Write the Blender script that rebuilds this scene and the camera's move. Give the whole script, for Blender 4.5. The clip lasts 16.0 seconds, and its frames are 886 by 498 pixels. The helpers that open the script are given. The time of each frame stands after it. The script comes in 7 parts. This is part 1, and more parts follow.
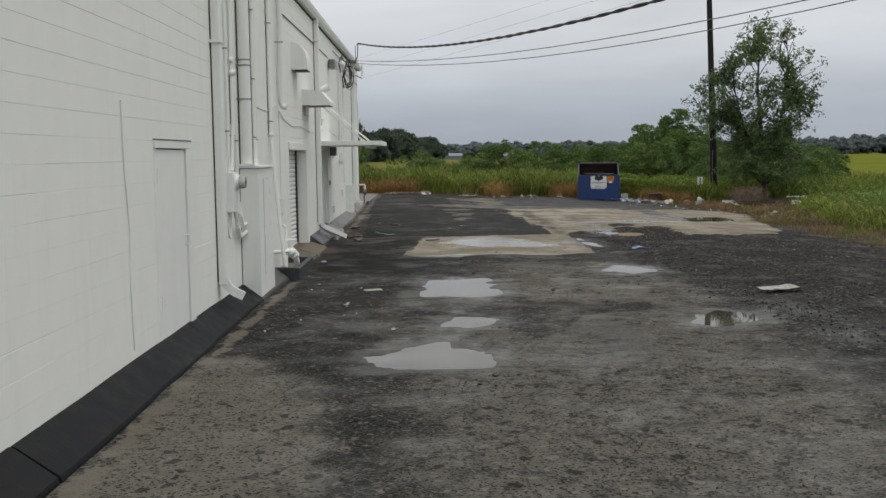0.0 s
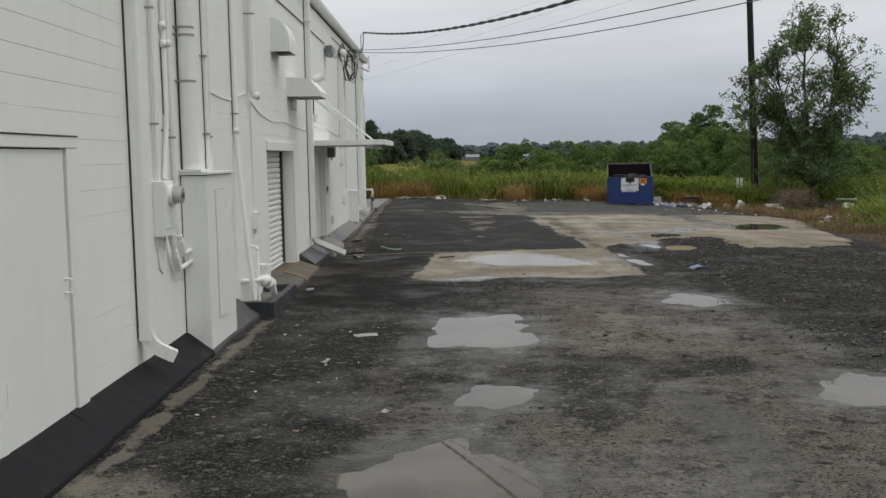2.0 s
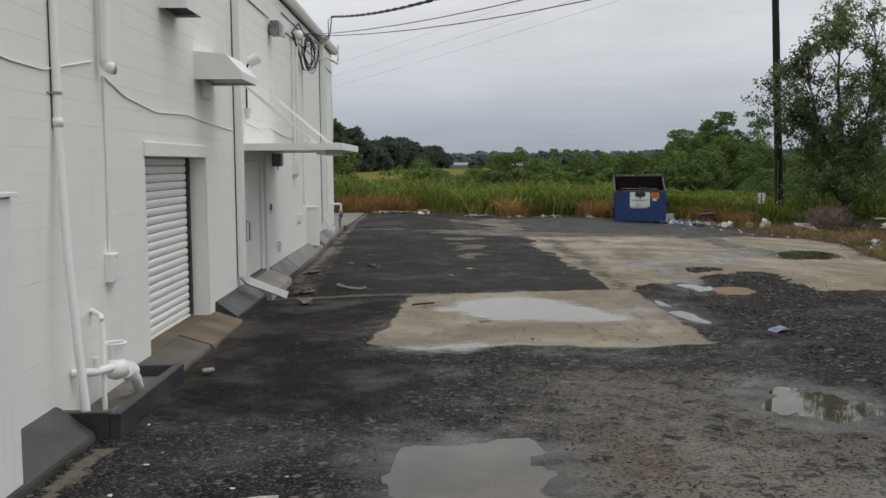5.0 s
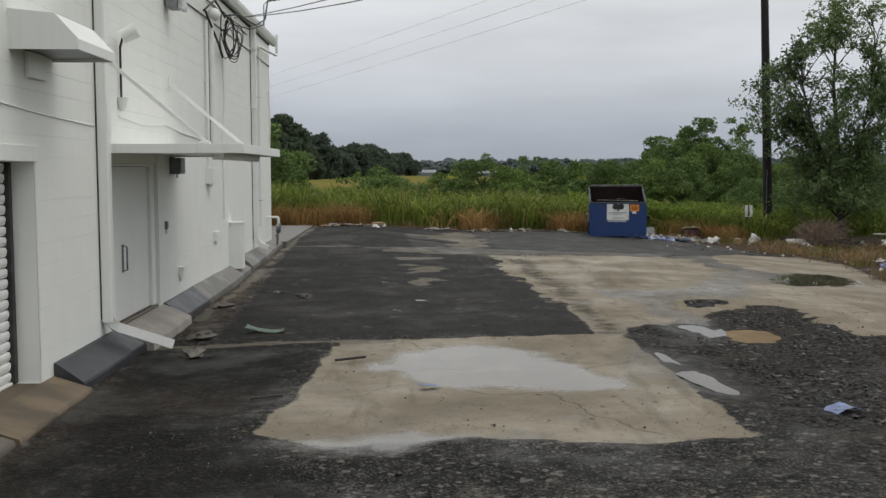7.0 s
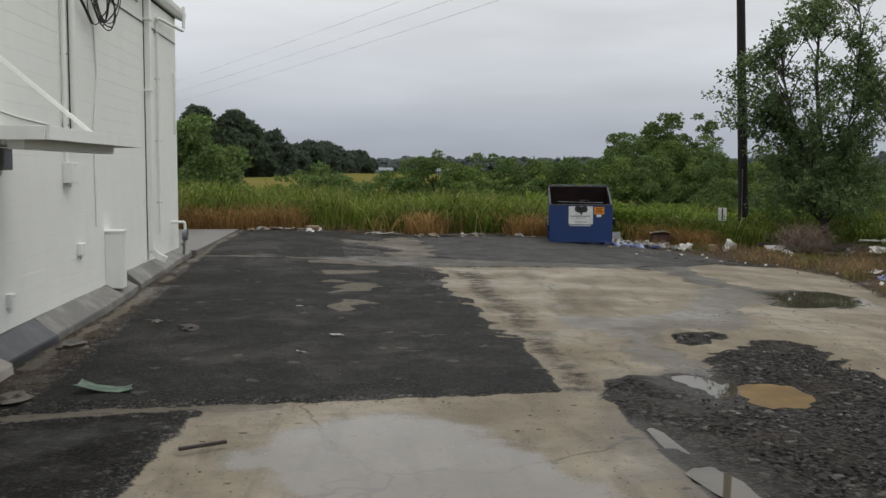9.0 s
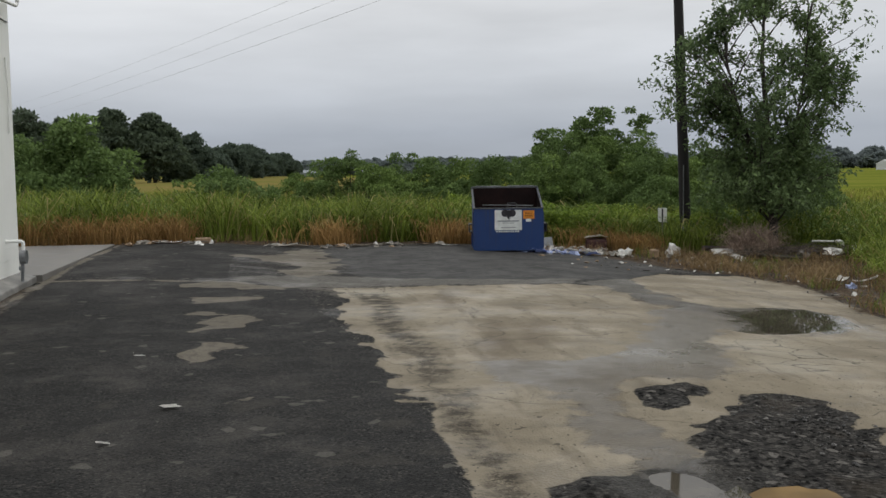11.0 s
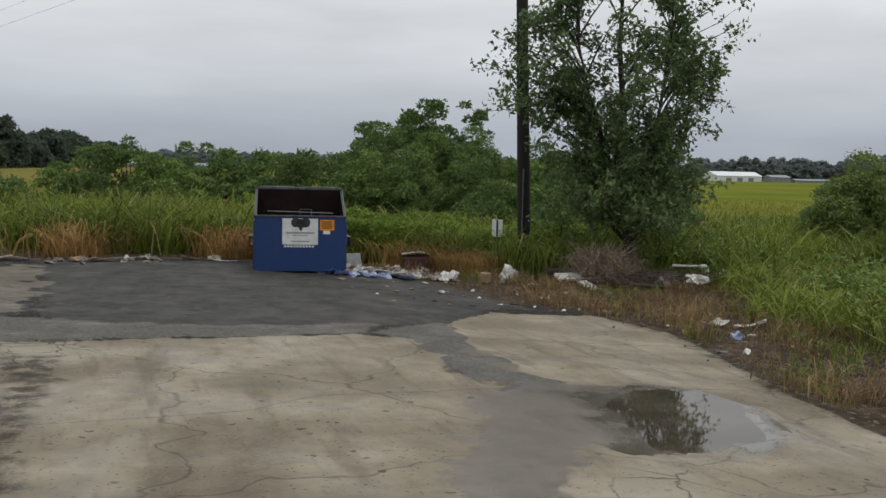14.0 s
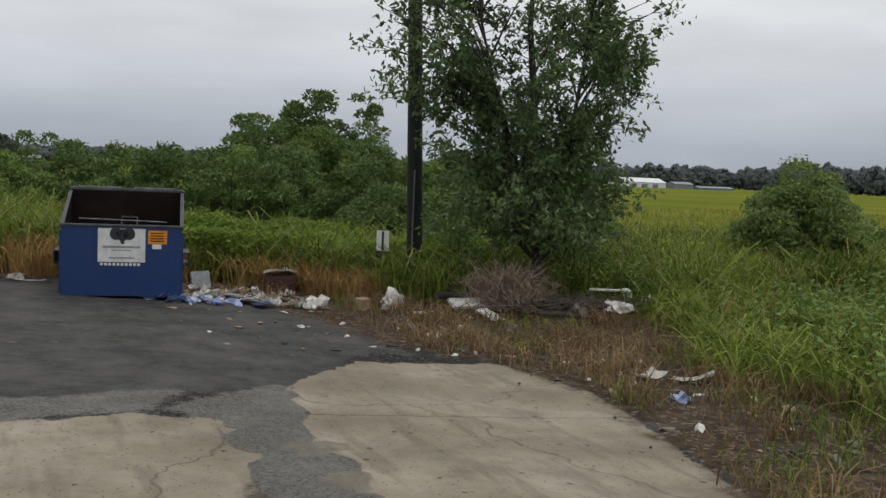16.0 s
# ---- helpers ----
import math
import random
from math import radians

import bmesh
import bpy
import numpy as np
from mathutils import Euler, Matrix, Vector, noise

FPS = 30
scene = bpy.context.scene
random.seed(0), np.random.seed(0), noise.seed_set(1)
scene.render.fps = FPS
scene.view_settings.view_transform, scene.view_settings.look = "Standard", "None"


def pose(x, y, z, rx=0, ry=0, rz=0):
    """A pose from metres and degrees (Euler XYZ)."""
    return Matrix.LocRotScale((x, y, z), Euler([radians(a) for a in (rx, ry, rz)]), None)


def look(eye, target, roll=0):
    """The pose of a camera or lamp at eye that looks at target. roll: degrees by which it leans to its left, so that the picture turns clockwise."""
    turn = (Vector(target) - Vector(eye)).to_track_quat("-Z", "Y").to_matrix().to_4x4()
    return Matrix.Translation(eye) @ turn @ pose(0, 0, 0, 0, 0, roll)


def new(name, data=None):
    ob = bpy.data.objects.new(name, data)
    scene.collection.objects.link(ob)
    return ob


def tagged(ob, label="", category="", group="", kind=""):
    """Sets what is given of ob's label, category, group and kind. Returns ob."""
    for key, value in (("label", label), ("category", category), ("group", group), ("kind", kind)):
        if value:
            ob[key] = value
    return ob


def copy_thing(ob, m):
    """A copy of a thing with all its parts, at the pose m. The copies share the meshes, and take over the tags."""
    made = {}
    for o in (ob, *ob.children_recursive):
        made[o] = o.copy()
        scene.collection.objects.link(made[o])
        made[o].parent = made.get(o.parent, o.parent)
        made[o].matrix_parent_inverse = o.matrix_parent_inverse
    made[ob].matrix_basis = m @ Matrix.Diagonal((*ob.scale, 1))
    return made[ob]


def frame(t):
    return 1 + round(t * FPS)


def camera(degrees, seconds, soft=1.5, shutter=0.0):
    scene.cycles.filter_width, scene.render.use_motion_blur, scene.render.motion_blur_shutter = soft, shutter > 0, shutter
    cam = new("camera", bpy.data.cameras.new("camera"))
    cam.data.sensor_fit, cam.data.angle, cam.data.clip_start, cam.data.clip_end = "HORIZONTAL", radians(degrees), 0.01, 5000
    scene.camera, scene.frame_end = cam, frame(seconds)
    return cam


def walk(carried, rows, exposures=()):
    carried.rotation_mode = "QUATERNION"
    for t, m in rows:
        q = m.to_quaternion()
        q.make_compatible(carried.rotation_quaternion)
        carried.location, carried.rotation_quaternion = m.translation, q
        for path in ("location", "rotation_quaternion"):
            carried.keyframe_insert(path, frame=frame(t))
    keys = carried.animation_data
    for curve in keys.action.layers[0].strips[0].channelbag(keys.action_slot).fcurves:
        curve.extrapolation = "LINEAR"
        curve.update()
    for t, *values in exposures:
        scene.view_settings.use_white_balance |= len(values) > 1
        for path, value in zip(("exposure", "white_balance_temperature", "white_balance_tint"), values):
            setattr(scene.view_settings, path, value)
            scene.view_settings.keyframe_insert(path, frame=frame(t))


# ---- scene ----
cam = camera(47.5, 16.0, soft=1.5)
PATH = [
    (0.0, 0.051, -0.006, 2.167, 84.62, 0.7, -0.77),
    (0.5, 0.092, 0.969, 2.185, 84.62, 0.79, -0.55),
    (1.0, 0.116, 1.929, 2.162, 84.89, 1.06, -0.4),
    (1.5, 0.125, 2.92, 2.181, 84.77, 1.05, -0.12),
    (2.0, 0.132, 3.907, 2.153, 84.71, 1.08, 0.19),
    (2.5, 0.165, 4.835, 2.173, 84.95, 1.13, 0.34),
    (3.0, 0.169, 5.764, 2.181, 84.95, 0.89, 0.36),
    (3.5, 0.184, 6.663, 2.182, 85.14, 1.15, 0.07),
    (4.0, 0.203, 7.547, 2.19, 85.07, 0.91, 0.06),
    (6.5, 0.571, 12.228, 2.186, 85.42, 0.11, -1.71),
    (7.0, 0.712, 13.146, 2.203, 85.54, 0.13, -2.22),
    (7.5, 0.879, 14.114, 2.135, 85.66, 0.17, -2.83),
    (8.0, 1.021, 15.048, 2.172, 85.58, 0.08, -3.42),
    (8.5, 1.162, 15.915, 2.192, 85.45, -0.11, -3.98),
    (11.0, 2.093, 20.329, 2.181, 85.46, 0.79, -8.72),
    (11.5, 2.383, 21.235, 2.177, 85.37, 0.94, -10.31),
    (12.0, 2.746, 22.169, 2.192, 85.35, 0.42, -11.76),
    (12.5, 3.079, 23.07, 2.241, 85.27, -0.31, -13.38),
    (13.0, 3.463, 23.948, 2.183, 85.36, -0.29, -14.8),
    (13.5, 3.892, 25.018, 2.187, 85.36, -0.9, -16.18),
    (14.0, 4.381, 26.085, 2.156, 85.43, -1.28, -17.66),
    (14.5, 4.847, 27.084, 2.165, 85.45, -1.55, -18.91),
    (15.0, 5.344, 28.104, 2.15, 85.5, -1.6, -20.15),
    (15.5, 5.813, 29.043, 2.211, 85.35, -1.91, -21.7),
    (16.0, 6.35, 29.903, 2.17, 85.67, -2.41, -22.8),
]
walk(cam, [(t, pose(*row)) for t, *row in PATH])

# ---- sky, sun, exposure ----
world = bpy.data.worlds.new("overcast_sky")
scene.world = world
world.use_nodes = True
wn, wl = world.node_tree.nodes, world.node_tree.links
wn.clear()
w_out, w_bg = wn.new("ShaderNodeOutputWorld"), wn.new("ShaderNodeBackground")
w_co, w_sep, w_ramp = wn.new("ShaderNodeTexCoord"), wn.new("ShaderNodeSeparateXYZ"), wn.new("ShaderNodeValToRGB")
wl.new(w_co.outputs["Generated"], w_sep.inputs[0])
wl.new(w_sep.outputs["Z"], w_ramp.inputs[0])
stops = [(0.0, (0.30, 0.33, 0.38)), (0.035, (0.335, 0.365, 0.42)), (0.09, (0.50, 0.52, 0.555)), (0.16, (0.63, 0.64, 0.655)), (0.35, (0.74, 0.745, 0.75)), (1.0, (0.92, 0.92, 0.92))]
el = w_ramp.color_ramp.elements
while len(el) < len(stops):
    el.new(0.5)
for e, (p, c) in zip(el, stops):
    e.position, e.color = p, (*c, 1)
w_map, w_noise, w_mul = wn.new("ShaderNodeMapping"), wn.new("ShaderNodeTexNoise"), wn.new("ShaderNodeMix")
w_map.inputs["Scale"].default_value = (2.2, 2.2, 11.0)
w_map.inputs["Rotation"].default_value = (0.05, 0.06, 0.0)
wl.new(w_co.outputs["Generated"], w_map.inputs[0])
wl.new(w_map.outputs[0], w_noise.inputs["Vector"])
w_noise.inputs["Scale"].default_value, w_noise.inputs["Detail"].default_value, w_noise.inputs["Roughness"].default_value = 1.6, 5.0, 0.5
w_nr = wn.new("ShaderNodeMapRange")
w_nr.inputs["From Min"].default_value, w_nr.inputs["From Max"].default_value = 0.3, 0.7
w_nr.inputs["To Min"].default_value, w_nr.inputs["To Max"].default_value = 0.88, 1.1
wl.new(w_noise.outputs[0], w_nr.inputs[0])
w_mul.data_type, w_mul.blend_type = "RGBA", "MULTIPLY"
w_mul.inputs["Factor"].default_value = 1.0
wl.new(w_ramp.outputs[0], w_mul.inputs["A"])
wl.new(w_nr.outputs[0], w_mul.inputs["B"])
w_sky, w_mix = wn.new("ShaderNodeTexSky"), wn.new("ShaderNodeMix")
w_sky.sky_type, w_sky.sun_disc = "NISHITA", False
w_sky.sun_elevation, w_sky.sun_rotation = radians(69), radians(105)
w_sc = wn.new("ShaderNodeVectorMath")
w_sc.operation = "SCALE"
w_sc.inputs["Scale"].default_value = 0.1
wl.new(w_sky.outputs[0], w_sc.inputs[0])
w_mix.data_type = "RGBA"
w_mix.inputs["Factor"].default_value = 0.06
wl.new(w_mul.outputs["Result"], w_mix.inputs["A"])
wl.new(w_sc.outputs[0], w_mix.inputs["B"])
wl.new(w_mix.outputs["Result"], w_bg.inputs["Color"])
w_bg.inputs["Strength"].default_value = 1.18
wl.new(w_bg.outputs[0], w_out.inputs[0])
sun = new("sun", bpy.data.lights.new("sun", "SUN"))
sun.data.energy, sun.data.angle, sun.data.color = 0.85, radians(40), (1.0, 0.97, 0.93)
sun.matrix_world = look((0, 0, 30), (-11, 3, 0))


# ---- materials ----
class Nodes:
    """Short hand for building one node material."""

    def __init__(self, name):
        self.mat = bpy.data.materials.new(name)
        self.mat.use_nodes = True
        self.t = self.mat.node_tree
        self.t.nodes.clear()
        self.out = self.t.nodes.new("ShaderNodeOutputMaterial")
        self.b = self.t.nodes.new("ShaderNodeBsdfPrincipled")
        self.t.links.new(self.b.outputs[0], self.out.inputs[0])

    def put(self, socket, value):
        if isinstance(value, bpy.types.NodeSocket):
            self.t.links.new(value, socket)
        elif isinstance(value, tuple) and len(value) == 3 and socket.type == "RGBA":
            socket.default_value = (*value, 1)
        else:
            socket.default_value = value

    def n(self, kind, **values):
        node = self.t.nodes.new(kind)
        for k, v in values.items():
            self.put(node.inputs[k.replace("_", " ")], v)
        return node

    def place(self):
        return self.n("ShaderNodeNewGeometry").outputs["Position"]

    def local(self):
        return self.n("ShaderNodeTexCoord").outputs["Object"]

    def noise(self, vec, scale, detail=4.0, rough=0.55, stretch=None):
        if stretch:
            m = self.n("ShaderNodeMapping", Scale=stretch)
            self.put(m.inputs[0], vec)
            vec = m.outputs[0]
        return self.n("ShaderNodeTexNoise", Vector=vec, Scale=scale, Detail=detail, Roughness=rough).outputs[0]

    def voronoi(self, vec, scale, feature="F1"):
        v = self.t.nodes.new("ShaderNodeTexVoronoi")
        v.feature = feature
        self.put(v.inputs["Vector"], vec)
        self.put(v.inputs["Scale"], scale)
        return v.outputs[0]

    def pick(self, vec, scale):
        """A random number for each small cell."""
        v = self.t.nodes.new("ShaderNodeTexVoronoi")
        self.put(v.inputs["Vector"], vec)
        self.put(v.inputs["Scale"], scale)
        return self.n("ShaderNodeSeparateColor", Color=v.outputs["Color"]).outputs[0]

    def math(self, op, a, b=0.0, c=0.0):
        m = self.t.nodes.new("ShaderNodeMath")
        m.operation = op
        for s, v in zip(m.inputs, (a, b, c)):
            self.put(s, v)
        return m.outputs[0]

    def step(self, v, lo, hi, a=0.0, b=1.0):
        m = self.t.nodes.new("ShaderNodeMapRange")
        m.interpolation_type = "SMOOTHSTEP"
        for s, x in zip(m.inputs, (v, lo, hi, a, b)):
            self.put(s, x)
        return m.outputs[0]

    def mix(self, f, a, b, kind="MIX"):
        m = self.t.nodes.new("ShaderNodeMix")
        m.data_type, m.blend_type = "RGBA", kind
        self.put(m.inputs["Factor"], f)
        self.put(m.inputs["A"], a)
        self.put(m.inputs["B"], b)
        return m.outputs["Result"]

    def ramp(self, f, *steps):
        r = self.t.nodes.new("ShaderNodeValToRGB")
        e = r.color_ramp.elements
        while len(e) < len(steps):
            e.new(0.5)
        for q, (p, c) in zip(e, steps):
            q.position, q.color = p, (*c, 1)
        self.put(r.inputs[0], f)
        return r.outputs[0]

    def math_vec(self, vec, wobble):
        """The places shifted by a noise, to bend straight lines."""
        m = self.t.nodes.new("ShaderNodeVectorMath")
        m.operation = "ADD"
        self.put(m.inputs[0], vec)
        s = self.n("ShaderNodeCombineXYZ", X=self.math("MULTIPLY", wobble, 0.6), Y=self.math("MULTIPLY", wobble, -0.5)).outputs[0]
        self.put(m.inputs[1], s)
        return m.outputs[0]

    def attr(self, name):
        a = self.t.nodes.new("ShaderNodeAttribute")
        a.attribute_name = name
        return a.outputs["Fac"]

    def bump(self, height, strength=0.4, dist=0.01):
        return self.n("ShaderNodeBump", Strength=strength, Distance=dist, Height=height).outputs[0]

    def done(self, color, rough=0.6, metal=0.0, normal=None, **extra):
        self.put(self.b.inputs["Base Color"], color)
        self.put(self.b.inputs["Roughness"], rough)
        self.put(self.b.inputs["Metallic"], metal)
        if normal is not None:
            self.put(self.b.inputs["Normal"], normal)
        for k, v in extra.items():
            self.put(self.b.inputs[k.replace("_", " ")], v)
        return self.mat


def painted(name, color, rough=0.55, dirt=(0.35, 0.33, 0.28), amount=0.25, streak=True, scale=1.0):
    """Paint with faint roller mottling, fine grime and vertical streaks."""
    k = Nodes(name)
    p = k.place()
    a = k.noise(p, 2.3 * scale, 5, 0.6)
    b = k.noise(p, 38 * scale, 3, 0.6)
    s = k.noise(p, 2.0 * scale, 4, 0.65, (3.0, 3.0, 0.22)) if streak else a
    grime = k.math("MULTIPLY", k.step(s, 0.5, 0.78), amount)
    c = k.mix(grime, color, dirt)
    c = k.mix(k.step(a, 0.35, 0.7, 0.0, 0.12), c, tuple(v * 0.82 for v in color))
    h = k.math("ADD", k.math("MULTIPLY", b, 0.6), a)
    return k.done(c, k.step(a, 0.3, 0.7, rough - 0.08, rough + 0.1), normal=k.bump(h, 0.18, 0.006))


def plain(name, color, rough=0.6, metal=0.0, vary=0.3, scale=9.0, bump=0.25):
    """A worn surface: two scales of mottling and a fine relief."""
    k = Nodes(name)
    p = k.local()
    a, b = k.noise(p, scale, 5, 0.6), k.noise(p, scale * 7, 3, 0.6)
    c = k.mix(k.step(a, 0.35, 0.7), tuple(v * (1 - vary) for v in color), tuple(min(1, v * (1 + vary * 0.6)) for v in color))
    c = k.mix(k.step(b, 0.5, 0.75, 0, 0.25), c, tuple(v * 0.6 for v in color))
    return k.done(c, k.step(a, 0.3, 0.7, max(0.05, rough - 0.1), min(1, rough + 0.1)), metal, k.bump(b, bump, 0.005))


def leafy(name, dark, light, dead=None, rough=0.6, trans=0.25, gloss=0.14):
    """Leaves or blades that differ one by one."""
    k = Nodes(name)
    g = k.n("ShaderNodeNewGeometry")
    r = g.outputs["Random Per Island"]
    big = k.noise(g.outputs["Position"], 0.35, 3, 0.6)
    f = k.math("ADD", k.math("MULTIPLY", r, 0.65), k.math("MULTIPLY", k.step(big, 0.35, 0.65), 0.35))
    steps = [(0.0, dark), (0.75, light), (1.0, tuple(min(1, v * 1.35) for v in light))]
    c = k.ramp(f, *steps)
    if dead:
        c = k.mix(k.step(k.math("FRACT", k.math("MULTIPLY", r, 17.3)), 0.92, 0.95), c, dead)
    diff = k.t.nodes.new("ShaderNodeBsdfTranslucent")
    k.put(diff.inputs[0], c)
    mx = k.t.nodes.new("ShaderNodeMixShader")
    mx.inputs[0].default_value = trans
    k.done(c, rough, Specular_IOR_Level=gloss)
    k.t.links.new(k.b.outputs[0], mx.inputs[1])
    k.t.links.new(diff.outputs[0], mx.inputs[2])
    k.t.links.new(mx.outputs[0], k.out.inputs[0])
    return k.mat


WHITE = (0.80, 0.81, 0.765)
M_WALL = painted("white_block_paint", WHITE, 0.6, amount=0.07)
M_TRIM = painted("white_metal_paint", (0.80, 0.81, 0.78), 0.45, amount=0.12, scale=2.0)
M_PIPE = painted("white_pipe_paint", (0.80, 0.81, 0.78), 0.42, (0.30, 0.25, 0.19), 0.14, scale=3.0)
M_STRAP = painted("grimy_strap_paint", (0.30, 0.30, 0.28), 0.5, amount=0.4, scale=4.0)
M_DOOR = painted("white_door_paint", (0.79, 0.80, 0.765), 0.5, amount=0.05)
M_GREYMETAL = plain("grey_metal", (0.22, 0.23, 0.24), 0.45, 0.6)
# near-black fill that paints the shade in door gaps and the round hood
M_DARK = plain("dark_gap", (0.02, 0.02, 0.02), 0.8)
# dark fill that paints contact shade behind pipes, cabinet and gutter
M_GAP = plain("painted_gap_shade", (0.060, 0.060, 0.057), 0.9, 0.0, 0.5, 5.0)
M_GLASS = plain("meter_glass", (0.46, 0.47, 0.46), 0.12, 0.0, 0.2)
M_TAR = plain("black_tar_coating", (0.010, 0.0106, 0.012), 0.66, 0.0, 0.45, 3.0, 0.5)
M_TARGREY = plain("worn_grey_tar", (0.19, 0.185, 0.17), 0.6, 0.0, 0.45, 2.5, 0.5)
M_TARWORN = plain("rubbed_dark_tar", (0.065, 0.065, 0.060), 0.6, 0.0, 0.4, 2.5, 0.4)
# wet tar whose paler, bluer base paints in the sky's sheen
M_TARSHEEN = plain("sheen_tinted_wet_tar", (0.040, 0.043, 0.048), 0.42, 0.0, 0.45, 2.5, 0.4)
M_SILL = plain("wet_grey_brown_concrete", (0.100, 0.088, 0.070), 0.6, 0.0, 0.45, 2.0, 0.4)
M_STOOP = plain("stained_concrete", (0.140, 0.106, 0.068), 0.65, 0.0, 0.45, 2.0, 0.4)
M_PADCONC = plain("pale_concrete", (0.36, 0.33, 0.29), 0.7, 0.0, 0.25, 2.0, 0.4)
M_BLACKWIRE = plain("black_cable", (0.015, 0.015, 0.016), 0.55)
M_FARWIRE = plain("pale_far_wire", (0.42, 0.43, 0.45), 0.6)
M_WIRE = plain("grey_wire", (0.10, 0.10, 0.11), 0.5, 0.2)
M_POLE = plain("creosote_wood", (0.017, 0.015, 0.0145), 0.9, 0.0, 0.5, 3.0, 0.7)
M_BARK = plain("bark", (0.055, 0.046, 0.038), 0.9, 0.0, 0.5, 6.0, 1.0)
M_TWIG = plain("dry_twig", (0.34, 0.255, 0.195), 0.9, 0.0, 0.4, 12.0, 0.5)
M_TWIGDARK = plain("wet_dark_wood", (0.05, 0.04, 0.035), 0.8, 0.0, 0.4, 12.0, 0.5)
M_BLUE = painted("blue_dumpster_paint", (0.006, 0.034, 0.135), 0.42, (0.05, 0.04, 0.035), 0.5, scale=2.0)
M_BLUEDARK = plain("scuffed_dark_blue", (0.012, 0.018, 0.045), 0.5, 0.1, 0.5, 6.0)
M_RIM = plain("worn_steel_rim", (0.10, 0.105, 0.11), 0.5, 0.4, 0.4, 8.0)
M_DARKBROWN = plain("dumpster_inside", (0.015, 0.008, 0.0075), 0.75, 0.1, 0.5, 3.0)
M_APRON = plain("wet_grey_concrete", (0.150, 0.142, 0.128), 0.6, 0.0, 0.3, 2.0, 0.4)
M_STICK = plain("white_sticker", (0.66, 0.68, 0.66), 0.4, 0.0, 0.12, 8.0, 0.05)
M_ORANGE = plain("orange_sticker", (0.75, 0.27, 0.02), 0.4, 0.0, 0.25, 30.0, 0.05)
M_INK = plain("dark_ink", (0.03, 0.03, 0.035), 0.5, 0.0, 0.2)
M_INKGREY = plain("grey_ink", (0.28, 0.30, 0.31), 0.5, 0.0, 0.2)
for gloss, m in ((0.12, M_DARKBROWN), (0.16, M_TAR)):
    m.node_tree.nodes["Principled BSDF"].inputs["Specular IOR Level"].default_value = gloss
M_LIDS = plain("black_plastic", (0.014, 0.014, 0.016), 0.5)
M_SCRAP = plain("mud_stained_scrap", (0.30, 0.275, 0.235), 0.8, 0.0, 0.4, 14.0, 0.3)
M_PAPER = plain("dirty_white_litter", (0.64, 0.63, 0.59), 0.7, 0.0, 0.3, 14.0, 0.3)
M_BAGBLUE = plain("pale_blue_plastic", (0.36, 0.43, 0.66), 0.35, 0.0, 0.25, 14.0, 0.3)
M_CARD = plain("cardboard", (0.30, 0.21, 0.13), 0.8, 0.0, 0.3, 8.0, 0.3)
M_CARDDARK = plain("dark_red_box", (0.06, 0.02, 0.018), 0.7, 0.0, 0.3, 8.0, 0.3)
M_TARPGREEN = plain("pale_green_tarp", (0.26, 0.36, 0.28), 0.5, 0.0, 0.35, 10.0, 0.3)
M_BRUSH = plain("grey_brushwood", (0.13, 0.105, 0.082), 0.9, 0.0, 0.4, 12.0, 0.5)
M_STONE = plain("rubble_stone", (0.144, 0.132, 0.114), 0.85, 0.0, 0.4, 9.0, 0.6)
M_LEAF_TREE = leafy("tree_leaves", (0.054, 0.086, 0.038), (0.160, 0.226, 0.092), rough=0.5, trans=0.36)
M_LEAF_HEDGE = leafy("hedge_leaves", (0.056, 0.095, 0.030), (0.150, 0.220, 0.070), trans=0.34)
M_LEAF_LIGHT = leafy("willow_leaves", (0.060, 0.102, 0.028), (0.178, 0.255, 0.070), trans=0.32)
# the next three leaf colours have distance haze painted in, paler and bluer
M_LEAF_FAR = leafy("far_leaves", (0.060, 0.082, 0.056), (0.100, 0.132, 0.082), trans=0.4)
M_LEAF_MID = leafy("haze_painted_leaves", (0.072, 0.098, 0.076), (0.100, 0.132, 0.094), trans=0.5)
M_LEAF_FARTHEST = leafy("haze_painted_far_leaves", (0.190, 0.222, 0.222), (0.212, 0.246, 0.242), trans=0.5, gloss=0.0)
M_LEAF_WILLOW = leafy("pale_willow_leaves", (0.070, 0.108, 0.032), (0.235, 0.305, 0.100), trans=0.35)
M_GRASS = leafy("tall_grass", (0.030, 0.056, 0.009), (0.192, 0.248, 0.040), (0.317, 0.264, 0.114), trans=0.28)
M_VINE = leafy("vine_leaves", (0.060, 0.105, 0.014), (0.185, 0.260, 0.038), trans=0.35)
M_GRASSDEAD = leafy("dead_grass", (0.075, 0.050, 0.026), (0.27, 0.190, 0.098))
M_GRASSTUFT = leafy("orange_dead_tufts", (0.15, 0.085, 0.030), (0.44, 0.28, 0.11), trans=0.3)
M_GRASSCOARSE = leafy("coarse_grass", (0.088, 0.125, 0.024), (0.228, 0.272, 0.066), (0.40, 0.33, 0.16), trans=0.35)
# shed grey with the haze of distance put into the colour
M_HAZYSHED = plain("haze_painted_sheet", (0.20, 0.225, 0.245), 0.6, 0.0, 0.15)
M_FIELD = leafy("field_grass", (0.15, 0.17, 0.03), (0.27, 0.28, 0.06), (0.30, 0.24, 0.10))
M_WHITEROOF = plain("white_sheet_metal", (0.62, 0.64, 0.66), 0.5, 0.0, 0.15)


